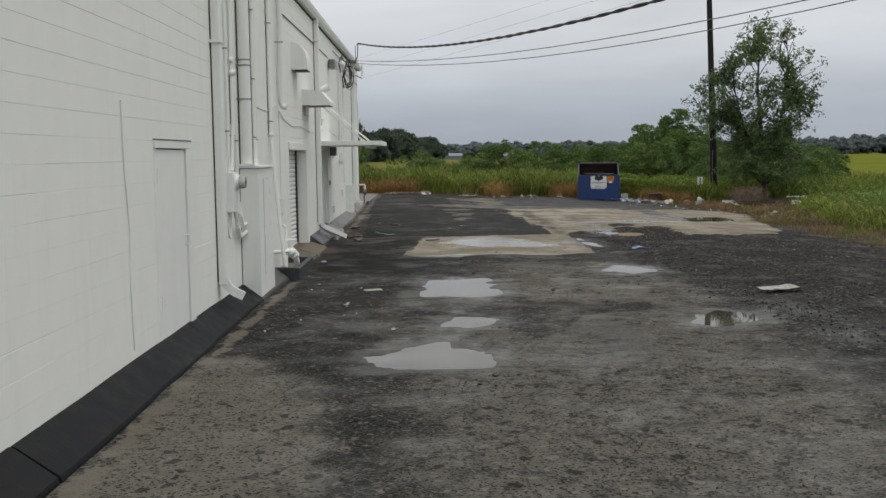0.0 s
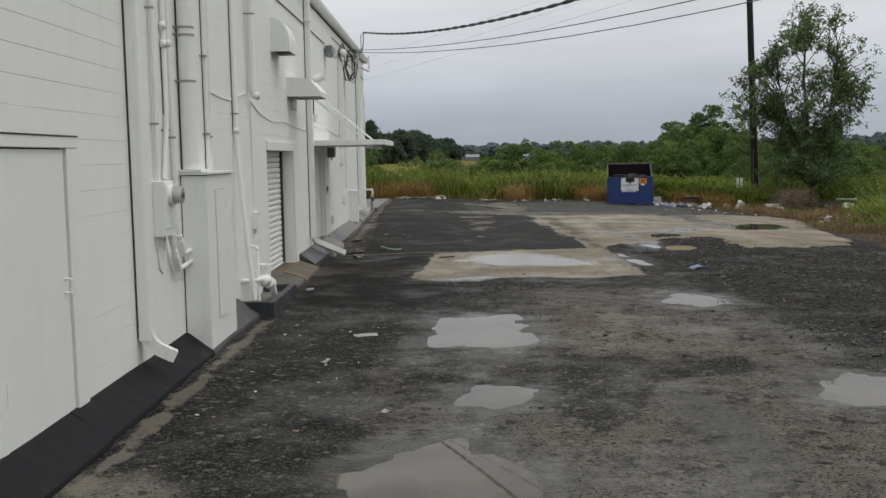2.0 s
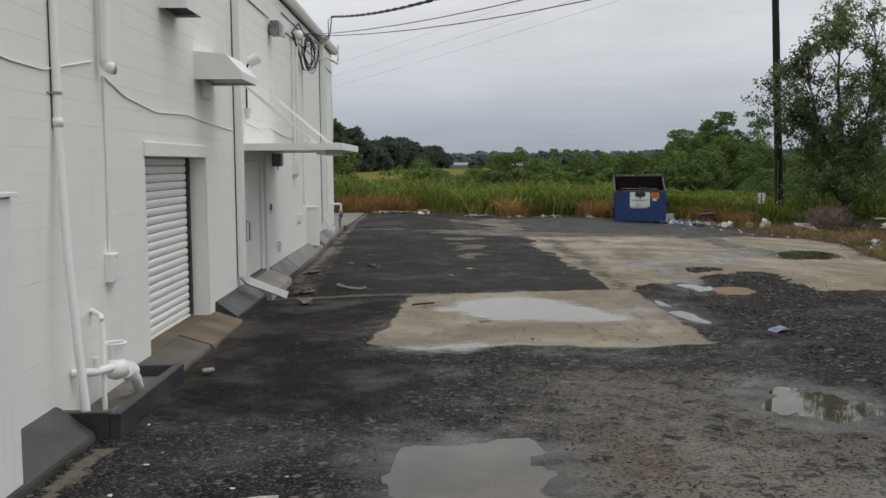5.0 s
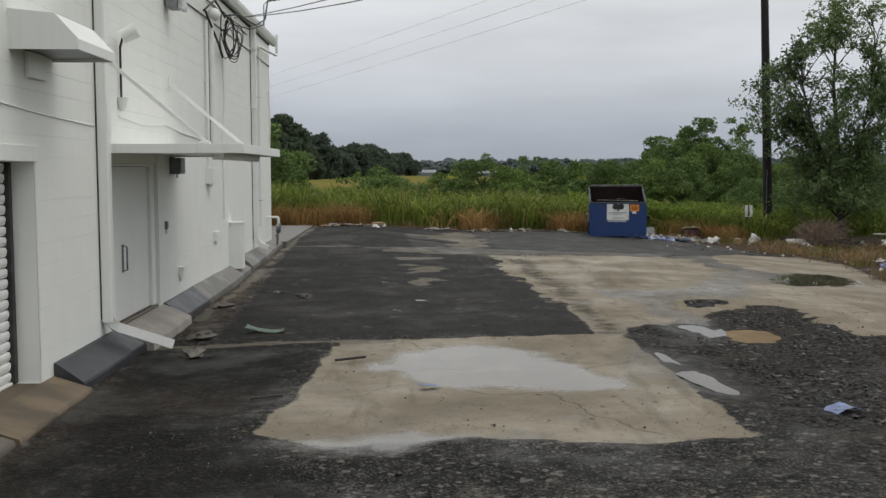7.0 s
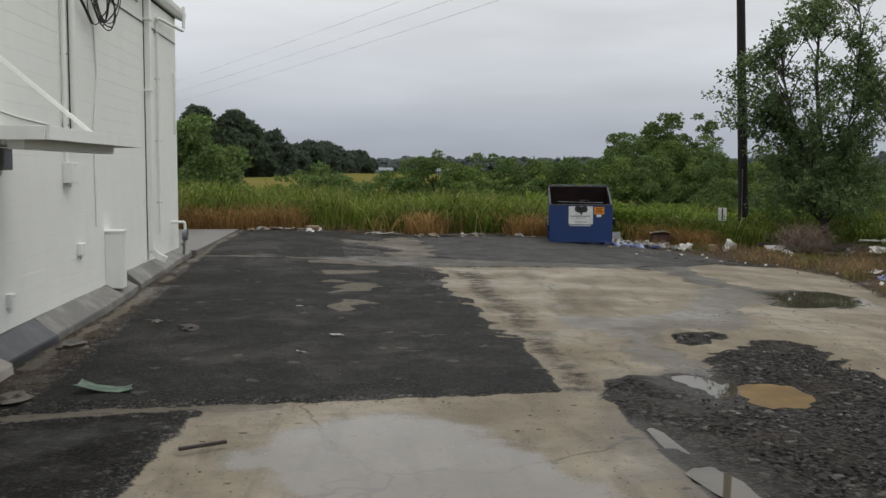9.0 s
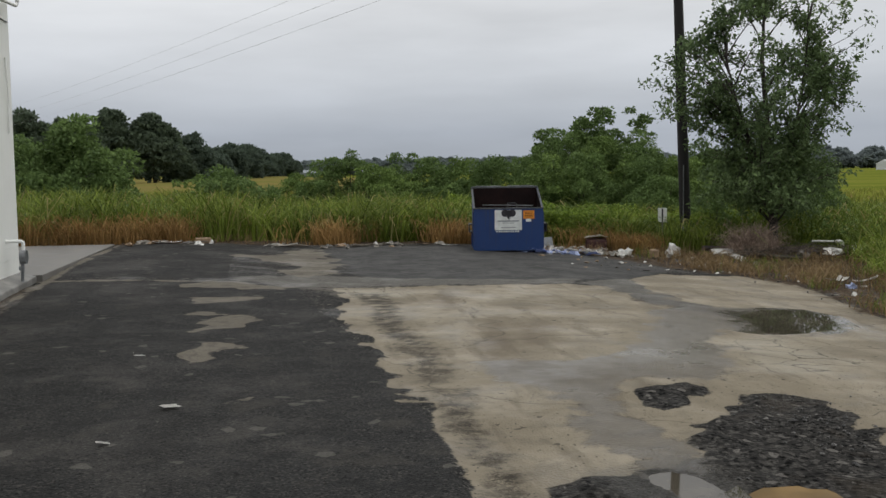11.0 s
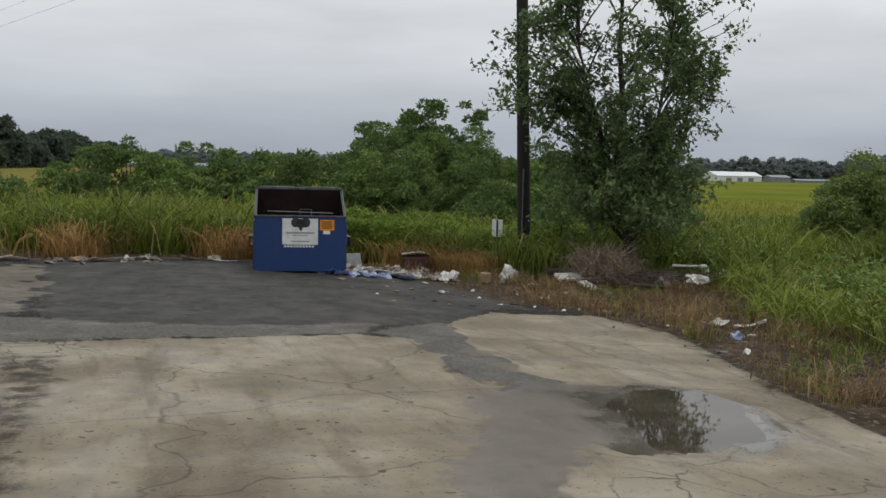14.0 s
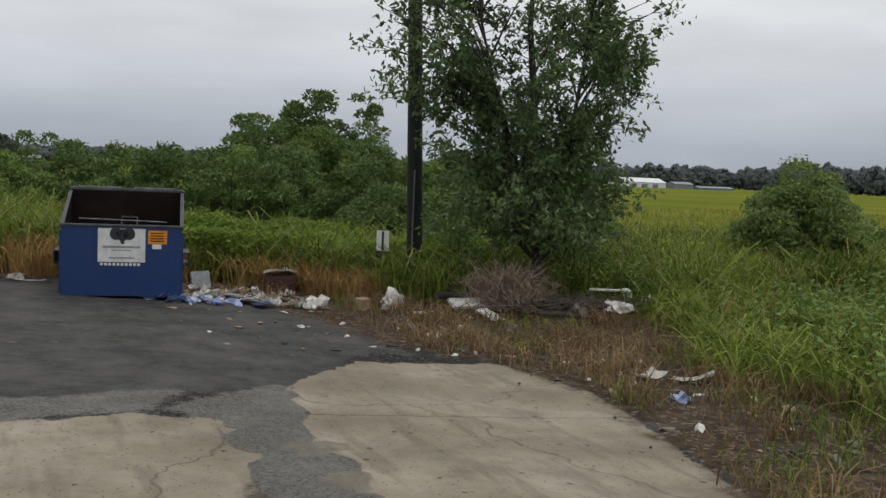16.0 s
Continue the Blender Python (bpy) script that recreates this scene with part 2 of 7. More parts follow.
def make_water():
    """Muddy standing water, flat with the faintest ripple."""
    k = Nodes("muddy_water")
    p = k.place()
    a = k.noise(p, 0.9, 4, 0.6)
    c = k.mix(k.step(a, 0.4, 0.65), (0.045, 0.039, 0.029), (0.090, 0.079, 0.060))
    return k.done(c, 0.025, normal=k.bump(k.noise(p, 9, 2, 0.5), 0.004, 0.01), IOR=1.33, Specular_IOR_Level=0.34)


M_WATER = make_water()


def make_brown_water():
    k = Nodes("brown_water")
    a = k.noise(k.place(), 1.6, 4, 0.6)
    c = k.mix(k.step(a, 0.4, 0.65), (0.125, 0.078, 0.026), (0.205, 0.130, 0.048))
    return k.done(c, 0.4, IOR=1.33, Specular_IOR_Level=0.15)


M_BROWNWATER = make_brown_water()


def make_ground():
    """One sheet: worn asphalt, newer asphalt, bare concrete, gravel, dirt and field, told apart by their outlines."""
    k = Nodes("yard_ground")
    p = k.place()
    n1, n2, n3 = k.noise(p, 0.55, 6, 0.6), k.noise(p, 4.5, 5, 0.62), k.noise(p, 26, 5, 0.7)
    n4, n5 = k.noise(p, 110, 3, 0.7), k.noise(p, 1.5, 5, 0.6)
    grit = k.noise(p, 62, 4, 0.75)
    chips, stones = k.voronoi(p, 46), k.voronoi(p, 15)
    bits, crumbs, lumps = k.pick(p, 58), k.pick(p, 21), k.pick(p, 9)
    wob = k.math("ADD", k.math("MULTIPLY", k.math("SUBTRACT", k.noise(p, 1.9, 5, 0.65), 0.5), 1.1), k.math("MULTIPLY", k.math("SUBTRACT", n3, 0.5), 0.22))
    wide = k.math("MULTIPLY", k.math("SUBTRACT", n1, 0.5), 1.5)

    def edge(name, soft=0.035, amp=1.0, extra=0.0):
        v = k.math("ADD", k.attr(name), k.math("MULTIPLY", wob, amp))
        if extra:
            v = k.math("ADD", v, k.math("MULTIPLY", wide, extra))
        return k.step(v, -soft, soft)

    m_pale = k.math("MULTIPLY", edge("sd_pale", 0.5, 1.8, 0.8), k.step(n2, 0.24, 0.48))
    m_craze = edge("sd_craze", 0.25, 1.4, 0.4)
    # worn asphalt: black binder, bare aggregate, silt in the hollows
    asph = k.ramp(grit, (0.3, (0.006, 0.0062, 0.006)), (0.5, (0.018, 0.018, 0.017)), (0.72, (0.053, 0.051, 0.047)))
    asph = k.mix(k.step(n1, 0.46, 0.62, 0, 0.35), asph, (0.036, 0.033, 0.028))
    asph = k.mix(k.step(crumbs, 0.09, 0.07, 0, 0.85), asph, (0.004, 0.004, 0.004))
    asph = k.mix(k.step(n3, 0.57, 0.66, 0, 0.5), asph, (0.008, 0.008, 0.008))
    silt = k.ramp(grit, (0.3, (0.062, 0.057, 0.047)), (0.5, (0.120, 0.112, 0.094)), (0.72, (0.178, 0.167, 0.142)))
    # pale mid lane: silt, plus wet sheen painted into the colour
    asph = k.mix(k.math("MULTIPLY", m_pale, k.step(n2, 0.3, 0.6, 0.35, 0.85)), asph, silt)
    m_lane = k.math("MULTIPLY", edge("sd_lane", 0.25, 1.3, 0.5), k.step(n2, 0.26, 0.5, 0.55, 1.0))
    asph = k.mix(k.math("MULTIPLY", m_lane, 0.92), asph, k.mix(0.5, silt, (0.140, 0.130, 0.106)))
    asph = k.mix(k.math("MULTIPLY", m_craze, 0.75), asph, (0.135, 0.124, 0.104))
    asph = k.mix(k.math("MULTIPLY", edge("sd_stain", 0.2, 1.2), k.step(n2, 0.3, 0.55, 0.2, 0.75)), asph, (0.078, 0.057, 0.039))
    asph = k.mix(k.step(bits, 0.81, 0.85, 0, 0.6), asph, (0.125, 0.116, 0.102))
    asph = k.mix(k.step(bits, 0.20, 0.15, 0, 0.85), asph, (0.004, 0.004, 0.004))
    asph = k.mix(k.step(crumbs, 0.945, 0.955, 0, 0.6), asph, (0.165, 0.152, 0.132))
    asph = k.mix(k.step(k.pick(p, 12), 0.05, 0.04, 0, 0.7), asph, (0.006, 0.006, 0.006))
    bent = k.math_vec(p, k.math("MULTIPLY", n2, 0.09))
    craze = k.step(k.voronoi(bent, 4.6, "DISTANCE_TO_EDGE"), 0.0, 0.045, 1.0, 0.0)
    asph = k.mix(k.math("MULTIPLY", k.math("MULTIPLY", craze, m_craze), 0.28), asph, (0.006, 0.006, 0.006))
    wander = k.n("ShaderNodeVectorMath")
    wander.operation = "ADD"
    k.put(wander.inputs[0], p)
    k.put(wander.inputs[1], k.n("ShaderNodeTexNoise", Vector=p, Scale=1.4, Detail=4.0).outputs["Color"])
    split = k.step(k.voronoi(wander.outputs[0], 0.42, "DISTANCE_TO_EDGE"), 0.0, 0.006, 1.0, 0.0)
    asph = k.mix(k.math("MULTIPLY", split, 0.8), asph, (0.006, 0.006, 0.006))
    asph = k.mix(k.math("MULTIPLY", edge("sd_soak", 0.2, 1.0), 0.72), asph, (0.008, 0.0075, 0.0065))
    # newer, darker asphalt
    newer = k.ramp(grit, (0.3, (0.008, 0.0082, 0.008)), (0.52, (0.026, 0.026, 0.025)), (0.75, (0.056, 0.055, 0.052)))
    newer = k.mix(k.step(n1, 0.48, 0.64, 0, 0.4), newer, (0.048, 0.044, 0.039))
    newer = k.mix(k.step(bits, 0.88, 0.91, 0, 0.55), newer, (0.085, 0.08, 0.072))
    newer = k.mix(k.step(bits, 0.14, 0.1, 0, 0.8), newer, (0.004, 0.004, 0.004))
    newer = k.mix(k.step(n5, 0.53, 0.68, 0, 0.45), newer, (0.052, 0.048, 0.041))
    newer = k.mix(k.step(k.noise(p, 9, 5, 0.7), 0.56, 0.68, 0, 0.35), newer, (0.060, 0.056, 0.049))
    newer = k.mix(k.step(k.math("ADD", k.math("MULTIPLY", n5, 0.6), k.math("MULTIPLY", n2, 0.4)), 0.50, 0.38, 0, 0.55), newer, (0.016, 0.016, 0.0155))
    newer = k.mix(k.step(lumps, 0.985, 0.99, 0, 0.5), newer, (0.12, 0.115, 0.10))
    # weathered grey concrete, scoured and full of grit
    grey = k.ramp(n3, (0.3, (0.080, 0.076, 0.068)), (0.6, (0.145, 0.138, 0.123)), (0.8, (0.185, 0.176, 0.156)))
    grey = k.mix(k.step(bits, 0.2, 0.16, 0, 0.6), grey, (0.03, 0.029, 0.027))
    # bare concrete with stains and fine cracks
    conc = k.ramp(n1, (0.32, (0.152, 0.131, 0.097)), (0.5, (0.226, 0.198, 0.149)), (0.68, (0.306, 0.272, 0.212)))
    conc = k.mix(k.step(n5, 0.48, 0.66, 0, 0.55), conc, (0.150, 0.133, 0.105))
    conc = k.mix(k.step(k.noise(p, 1.3, 4, 0.6, (2.4, 0.4, 1.0)), 0.52, 0.66, 0, 0.5), conc, (0.118, 0.100, 0.074))
    conc = k.mix(k.step(n2, 0.52, 0.66, 0, 0.3), conc, (0.125, 0.112, 0.09))
    conc = k.mix(k.step(grit, 0.55, 0.7, 0, 0.4), conc, (0.13, 0.116, 0.094))
    conc = k.mix(k.step(n4, 0.6, 0.72, 0, 0.3), conc, (0.09, 0.082, 0.068))
    conc = k.mix(k.step(bits, 0.022, 0.012, 0, 0.7), conc, (0.035, 0.032, 0.028))
    conc = k.mix(k.step(crumbs, 0.006, 0.004, 0, 0.7), conc, (0.03, 0.028, 0.025))
    conc = k.mix(k.math("MULTIPLY", m_craze, 0.35), conc, (0.31, 0.285, 0.225))
    slabs = k.step(k.voronoi(k.math_vec(p, k.math("ADD", k.math("MULTIPLY", n2, 0.25), k.math("MULTIPLY", n5, 0.9))), 2.0, "DISTANCE_TO_EDGE"), 0.0, 0.032, 1.0, 0.0)
    conc = k.mix(k.math("MULTIPLY", k.math("MULTIPLY", slabs, m_craze), 0.9), conc, (0.04, 0.037, 0.032))
    conc = k.mix(k.math("MULTIPLY", edge("sd_soil", 0.12, 0.8), k.step(k.math("ADD", k.math("MULTIPLY", n2, 0.6), k.math("MULTIPLY", grit, 0.4)), 0.38, 0.56)), conc, (0.052, 0.046, 0.037))
    conc = k.mix(k.math("MULTIPLY", edge("sd_blot", 0.22, 0.5), k.step(n3, 0.3, 0.6, 0.35, 0.7)), conc, (0.105, 0.084, 0.060))
    crackco = k.n("ShaderNodeVectorMath")
    crackco.operation = "ADD"
    k.put(crackco.inputs[0], p)
    k.put(crackco.inputs[1], k.n("ShaderNodeTexNoise", Vector=p, Scale=1.1, Detail=3.0).outputs["Color"])
    crack = k.step(k.voronoi(crackco.outputs[0], 0.21, "DISTANCE_TO_EDGE"), 0.0, 0.005, 1.0, 0.0)
    conc = k.mix(k.math("MULTIPLY", crack, 0.6), conc, (0.06, 0.054, 0.045))
    for name, wide_line in (("ln_joint", 0.016), ("ln_crack", 0.010)):
        off = k.math("ABSOLUTE", k.math("ADD", k.attr(name), k.math("MULTIPLY", k.math("SUBTRACT", n2, 0.5), 0.10)))
        conc = k.mix(k.step(off, wide_line * 0.4, wide_line, 0.75, 0.0), conc, (0.05, 0.045, 0.038))
    # dark gravel
    grav = k.mix(k.step(stones, 0.15, 0.6), (0.005, 0.005, 0.005), (0.033, 0.032, 0.030))
    grav = k.mix(k.step(crumbs, 0.78, 0.82, 0, 0.6), grav, (0.078, 0.074, 0.067))
    grav = k.mix(k.step(k.pick(p, 34), 0.80, 0.84, 0, 0.6), grav, (0.10, 0.095, 0.087))
    grav = k.mix(k.step(k.pick(p, 15), 0.972, 0.978, 0, 0.7), grav, (0.17, 0.16, 0.145))
    grav = k.mix(k.step(n5, 0.54, 0.68, 0, 0.45), grav, (0.050, 0.041, 0.031))
    grav = k.mix(k.step(n3, 0.55, 0.64, 0, 0.6), grav, (0.004, 0.004, 0.004))
    # dirt, field
    dirt = k.ramp(n2, (0.3, (0.026, 0.019, 0.013)), (0.55, (0.062, 0.045, 0.031)), (0.8, (0.13, 0.100, 0.070)))
    dirt = k.mix(k.step(crumbs, 0.9, 0.92, 0, 0.7), dirt, (0.16, 0.145, 0.12))
    far = k.noise(p, 0.045, 4, 0.55)
    field = k.ramp(far, (0.35, (0.105, 0.125, 0.020)), (0.55, (0.150, 0.165, 0.028)), (0.72, (0.19, 0.165, 0.045)))
    field = k.mix(k.step(n2, 0.4, 0.7, 0, 0.5), field, (0.075, 0.105, 0.022))
    field = k.mix(k.math("MULTIPLY", edge("sd_gold", 3.0, 3.0), k.step(far, 0.25, 0.6, 0.35, 0.8)), field, (0.165, 0.132, 0.052))

    m_new, m_conc, m_grav = edge("sd_new", 0.03, 0.25), edge("sd_conc", 0.018, 0.28), edge("sd_grav", 0.25, 1.6, 0.9)
    m_thin, m_grey = edge("sd_thin", 0.02, 0.45), edge("sd_grey", 0.06, 0.8)
    m_dirt, m_field = edge("sd_dirt", 0.2, 1.3), edge("sd_field", 0.6, 2.0)
    m_film = edge("sd_film", 0.08, 1.1)
    c = k.mix(m_grav, asph, grav)
    c = k.mix(m_new, c, newer)
    # wet sheen painted into the colour of the far asphalt and a lane streak
    c = k.mix(k.math("MULTIPLY", edge("sd_sheen", 0.15, 0.8), k.step(k.math("ADD", k.math("MULTIPLY", n5, 0.5), k.math("MULTIPLY", n2, 0.5)), 0.40, 0.60, 0.12, 0.75)), c, (0.060, 0.059, 0.056))
    c = k.mix(k.math("MULTIPLY", m_grey, 0.85), c, grey)
    c = k.mix(m_conc, c, conc)
    c = k.mix(k.math("MULTIPLY", m_thin, k.step(n2, 0.3, 0.5, 0.55, 0.95)), c, k.mix(0.5, k.mix(0.45, conc, grey), (0.105, 0.094, 0.076)))
    c = k.mix(k.math("MULTIPLY", m_film, k.step(n2, 0.3, 0.6, 0.9, 0.7)), c, (0.098, 0.088, 0.073))
    c = k.mix(m_dirt, c, dirt)
    c = k.mix(m_field, c, field)
    m_wet = edge("sd_wet", 0.28, 1.5)
    c = k.mix(k.math("MULTIPLY", m_wet, 0.5), c, (0.040, 0.037, 0.031))
    m_pool = edge("sd_pool", 0.20, 0.9)
    c = k.mix(k.math("MULTIPLY", m_pool, 0.65), c, (0.110, 0.098, 0.078))
    # everything is rain-wet: damp patches shine
    damp = k.step(k.math("ADD", k.math("MULTIPLY", n1, 0.6), k.math("MULTIPLY", n5, 0.4)), 0.45, 0.64)
    damp = k.math("MULTIPLY", damp, k.math("SUBTRACT", 1.0, k.math("MULTIPLY", m_new, 0.75)))
    r = k.math("SUBTRACT", 0.82, k.math("MULTIPLY", damp, 0.30))
    r = k.math("SUBTRACT", r, k.math("MULTIPLY", m_film, k.step(n5, 0.35, 0.6, 0.50, 0.22)))
    r = k.math("SUBTRACT", r, k.math("MULTIPLY", m_wet, 0.28))
    r = k.math("MAXIMUM", r, k.math("MULTIPLY", m_field, 0.95))
    r = k.math("ADD", k.math("MULTIPLY", r, k.math("SUBTRACT", 1.0, m_pool)), k.math("MULTIPLY", m_pool, 0.12))
    h = k.math("ADD", k.math("MULTIPLY", chips, k.math("ADD", 0.45, k.math("MULTIPLY", m_grav, 1.5))), k.math("MULTIPLY", n3, 0.7))
    h = k.math("SUBTRACT", h, k.math("MULTIPLY", k.math("MAXIMUM", m_film, k.math("MULTIPLY", m_conc, 0.6)), k.math("MULTIPLY", h, 0.8)))
    h = k.math("MULTIPLY", h, k.math("SUBTRACT", 1.0, k.math("MULTIPLY", m_pool, 0.96)))
    m_sheen = edge("sd_sheen", 0.15, 0.8)
    spec = k.math("ADD", k.math("ADD", 0.07, k.math("MULTIPLY", m_sheen, 0.16)), k.math("MULTIPLY", damp, 0.18))
    spec = k.math("ADD", spec, k.math("MULTIPLY", k.math("MAXIMUM", k.math("MULTIPLY", m_film, 1.1), m_wet), 0.25))
    spec = k.math("ADD", spec, k.math("MULTIPLY", m_pool, 0.30))
    spec = k.math("MULTIPLY", spec, k.math("SUBTRACT", 1.0, k.math("MULTIPLY", m_grav, 0.8)))
    spec = k.math("MULTIPLY", spec, k.math("SUBTRACT", 1.0, k.math("MAXIMUM", m_field, k.math("MULTIPLY", m_dirt, 0.8))))
    return k.done(c, r, normal=k.bump(h, 0.75, 0.014), Specular_IOR_Level=spec)


M_GROUND = make_ground()


# ---- building blocks ----
def base_of(ob):
    at = Vector((0, 0, 0))
    while ob is not None:
        at += ob.location
        ob = ob.parent
    return at


def thing(name, at, label, category, group="", kind=""):
    """An empty at the base of a thing, to hold its parts."""
    ob = new(name)
    ob.location = at
    ob.empty_display_size = 0.1
    return tagged(ob, label, category, group, kind)


def finish(name, mesh, material, parent, label, smooth):
    mesh.materials.append(material)
    if smooth:
        mesh.shade_smooth()
        for p in mesh.polygons:
            if len(p.vertices) > 4:
                p.use_smooth = False
    ob = new(name, mesh)
    if parent is not None:
        mesh.transform(Matrix.Translation(-base_of(parent)))
        ob.parent = parent
    return tagged(ob, label)


def part(name, bm, material, parent=None, label="", smooth=False):
    """Links a bmesh, built in world places, as one mesh object under a thing or a part."""
    bmesh.ops.recalc_face_normals(bm, faces=bm.faces)
    mesh = bpy.data.meshes.new(name)
    bm.to_mesh(mesh)
    bm.free()
    return finish(name, mesh, material, parent, label, smooth)


def raw(name, verts, faces, material, parent=None, label="", smooth=False):
    mesh = bpy.data.meshes.new(name)
    mesh.from_pydata(verts, [], faces)
    return finish(name, mesh, material, parent, label, smooth)


def settle(ob):
    """Moves a top-level mesh's origin to its foot."""
    co = [v.co.copy() for v in ob.data.vertices]
    lo = Vector([min(c[i] for c in co) for i in range(3)])
    hi = Vector([max(c[i] for c in co) for i in range(3)])
    at = Vector(((lo.x + hi.x) / 2, (lo.y + hi.y) / 2, lo.z))
    ob.data.transform(Matrix.Translation(-at))
    ob.location = at
    return ob


def box(lo, hi, bevel=0.0, bm=None, turn=None, segs=2):
    bm = bm or bmesh.new()
    made = bmesh.ops.create_cube(bm, size=1)["verts"]
    c, s = [(a + b) / 2 for a, b in zip(lo, hi)], [b - a for a, b in zip(lo, hi)]
    m = Matrix.Translation(c) @ (turn or Matrix()) @ Matrix.Diagonal((*s, 1))
    bmesh.ops.transform(bm, matrix=m, verts=made)
    if bevel:
        edges = list({e for v in made for e in v.link_edges})
        bmesh.ops.bevel(bm, geom=edges, offset=bevel, segments=segs, affect="EDGES", profile=0.6)
    return bm


def prism(outline, y0, y1, bm=None):
    """An outline in x and z, drawn out along y."""
    bm = bm or bmesh.new()
    a = [bm.verts.new((x, y0, z)) for x, z in outline]
    b = [bm.verts.new((x, y1, z)) for x, z in outline]
    bm.faces.new(a)
    bm.faces.new(b[::-1])
    for i in range(len(a)):
        j = (i + 1) % len(a)
        bm.faces.new((a[i], b[i], b[j], a[j]))
    return bm


def tube(points, radius, sides=10, bm=None, end=None):
    """A pipe through the points; end: the last radius, for a taper."""
    bm = bm or bmesh.new()
    pts = [Vector(p) for p in points]
    if end is None and (pts[1] - pts[0]).length > 0.1:
        pts.insert(1, pts[0] + (pts[1] - pts[0]).normalized() * 0.01)
    if end is None and (pts[-1] - pts[-2]).length > 0.1:
        pts.insert(len(pts) - 1, pts[-1] + (pts[-2] - pts[-1]).normalized() * 0.01)
    rings = []
    for i, p in enumerate(pts):
        d = (pts[min(i + 1, len(pts) - 1)] - pts[max(i - 1, 0)]).normalized()
        u = d.cross(Vector((0.31, 0.17, 0.93)) if abs(d.z) < 0.9 else Vector((0, 1, 0))).normalized()
        v = d.cross(u)
        r = radius if end is None else radius + (end - radius) * i / max(1, len(pts) - 1)
        rings.append([bm.verts.new(p + r * (math.cos(a) * u + math.sin(a) * v)) for a in [2 * math.pi * k / sides for k in range(sides)]])
    for a, b in zip(rings, rings[1:]):
        for k in range(sides):
            j = (k + 1) % sides
            bm.faces.new((a[k], a[j], b[j], b[k]))
    bm.faces.new(rings[0][::-1])
    bm.faces.new(rings[-1])
    return bm


def bend(a, b, c, r, n=5):
    """Points that round the corner at b."""
    a, b, c = Vector(a), Vector(b), Vector(c)
    p, q = b + (a - b).normalized() * r, b + (c - b).normalized() * r
    return [p * (1 - t) ** 2 + b * 2 * t * (1 - t) + q * t * t for t in [i / n for i in range(n + 1)]]


def sag(a, b, drop, n=24):
    a, b = Vector(a), Vector(b)
    return [a.lerp(b, t) - Vector((0, 0, drop * 4 * t * (1 - t))) for t in [i / n for i in range(n + 1)]]


def smooth01(a, b, v):
    u = np.clip((v - a) / (b - a), 0, 1)
    return u * u * (3 - 2 * u)


def height(x, y):
    """The yard: level by the building, falling away to the field on the other side."""
    x, y = np.asarray(x, float), np.asarray(y, float)
    return 0.06 - 0.5 * smooth01(4.5, 15, x) + 0.28 * smooth01(29, 44, y) * (1 - smooth01(-1.5, 4, x))


def inside(poly, x, y):
    """Metres inside (+) or outside (-) an outline."""
    x, y = np.asarray(x, float), np.asarray(y, float)
    best, odd = np.full(x.shape, 1e9), np.zeros(x.shape, bool)
    for (x0, y0), (x1, y1) in zip(poly, poly[1:] + poly[:1]):
        dx, dy = x1 - x0, y1 - y0
        t = np.clip(((x - x0) * dx + (y - y0) * dy) / (dx * dx + dy * dy + 1e-12), 0, 1)
        best = np.minimum(best, np.hypot(x - x0 - t * dx, y - y0 - t * dy))
        if dy:
            odd ^= ((y0 > y) != (y1 > y)) & (x < dx * (y - y0) / dy + x0)
    return np.where(odd, best, -best)


def lattice(x, y, cell, seed):
    """Smooth value noise from 0 to 1."""
    table = np.random.RandomState(seed).rand(64, 64)
    u, v = np.asarray(x) / cell, np.asarray(y) / cell
    i, j = np.floor(u).astype(int), np.floor(v).astype(int)
    fu, fv = u - i, v - j
    fu, fv = fu * fu * (3 - 2 * fu), fv * fv * (3 - 2 * fv)
    g = lambda a, b: table[a % 64, b % 64]
    return (g(i, j) * (1 - fu) + g(i + 1, j) * fu) * (1 - fv) + (g(i, j + 1) * (1 - fu) + g(i + 1, j + 1) * fu) * fv


# ---- the yard's ground ----
SLAB_NEAR = [(-0.55, 21.4), (-0.35, 22.6), (-0.25, 24.2), (-0.1, 25.8), (0.6, 25.95), (3.2, 26.2), (3.55, 26.2), (3.57, 24.8), (3.56, 22.0), (3.58, 21.0), (2.6, 20.9), (1.1, 21.15), (0.1, 20.9)]
SLAB_FAR = [(3.25, 26.0), (3.25, 28.4), (3.13, 29.7), (3.1, 31.2), (2.95, 33.0), (2.9, 35.2), (2.85, 38.5), (5.6, 38.45), (7.6, 39.05), (8.25, 38.75), (7.95, 37.73), (7.85, 36.5), (8.0, 35.4), (8.3, 35.1), (8.9, 35.5), (8.76, 36.3), (8.7, 37.3), (8.74, 38.4), (8.95, 39.5), (9.25, 40.6), (10.3, 41.8), (12.4, 41.9), (12.75, 40.2), (12.45, 38.6), (11.7, 35.8), (11.2, 33.0), (10.6, 30.2), (9.6, 28.0), (8.4, 26.7), (6.9, 26.2), (6.75, 26.9), (6.72, 27.9), (6.97, 28.87), (6.6, 29.38), (6.22, 29.24), (5.68, 28.2), (5.09, 27.4), (4.95, 26.75), (4.45, 26.75), (4.05, 26.82), (3.73, 26.73), (3.62, 26.0)]
GRAVEL_ISLAND = [(5.23, 29.3), (5.65, 29.78), (6.09, 29.94), (6.15, 29.3), (5.69, 28.79), (5.22, 28.61)]
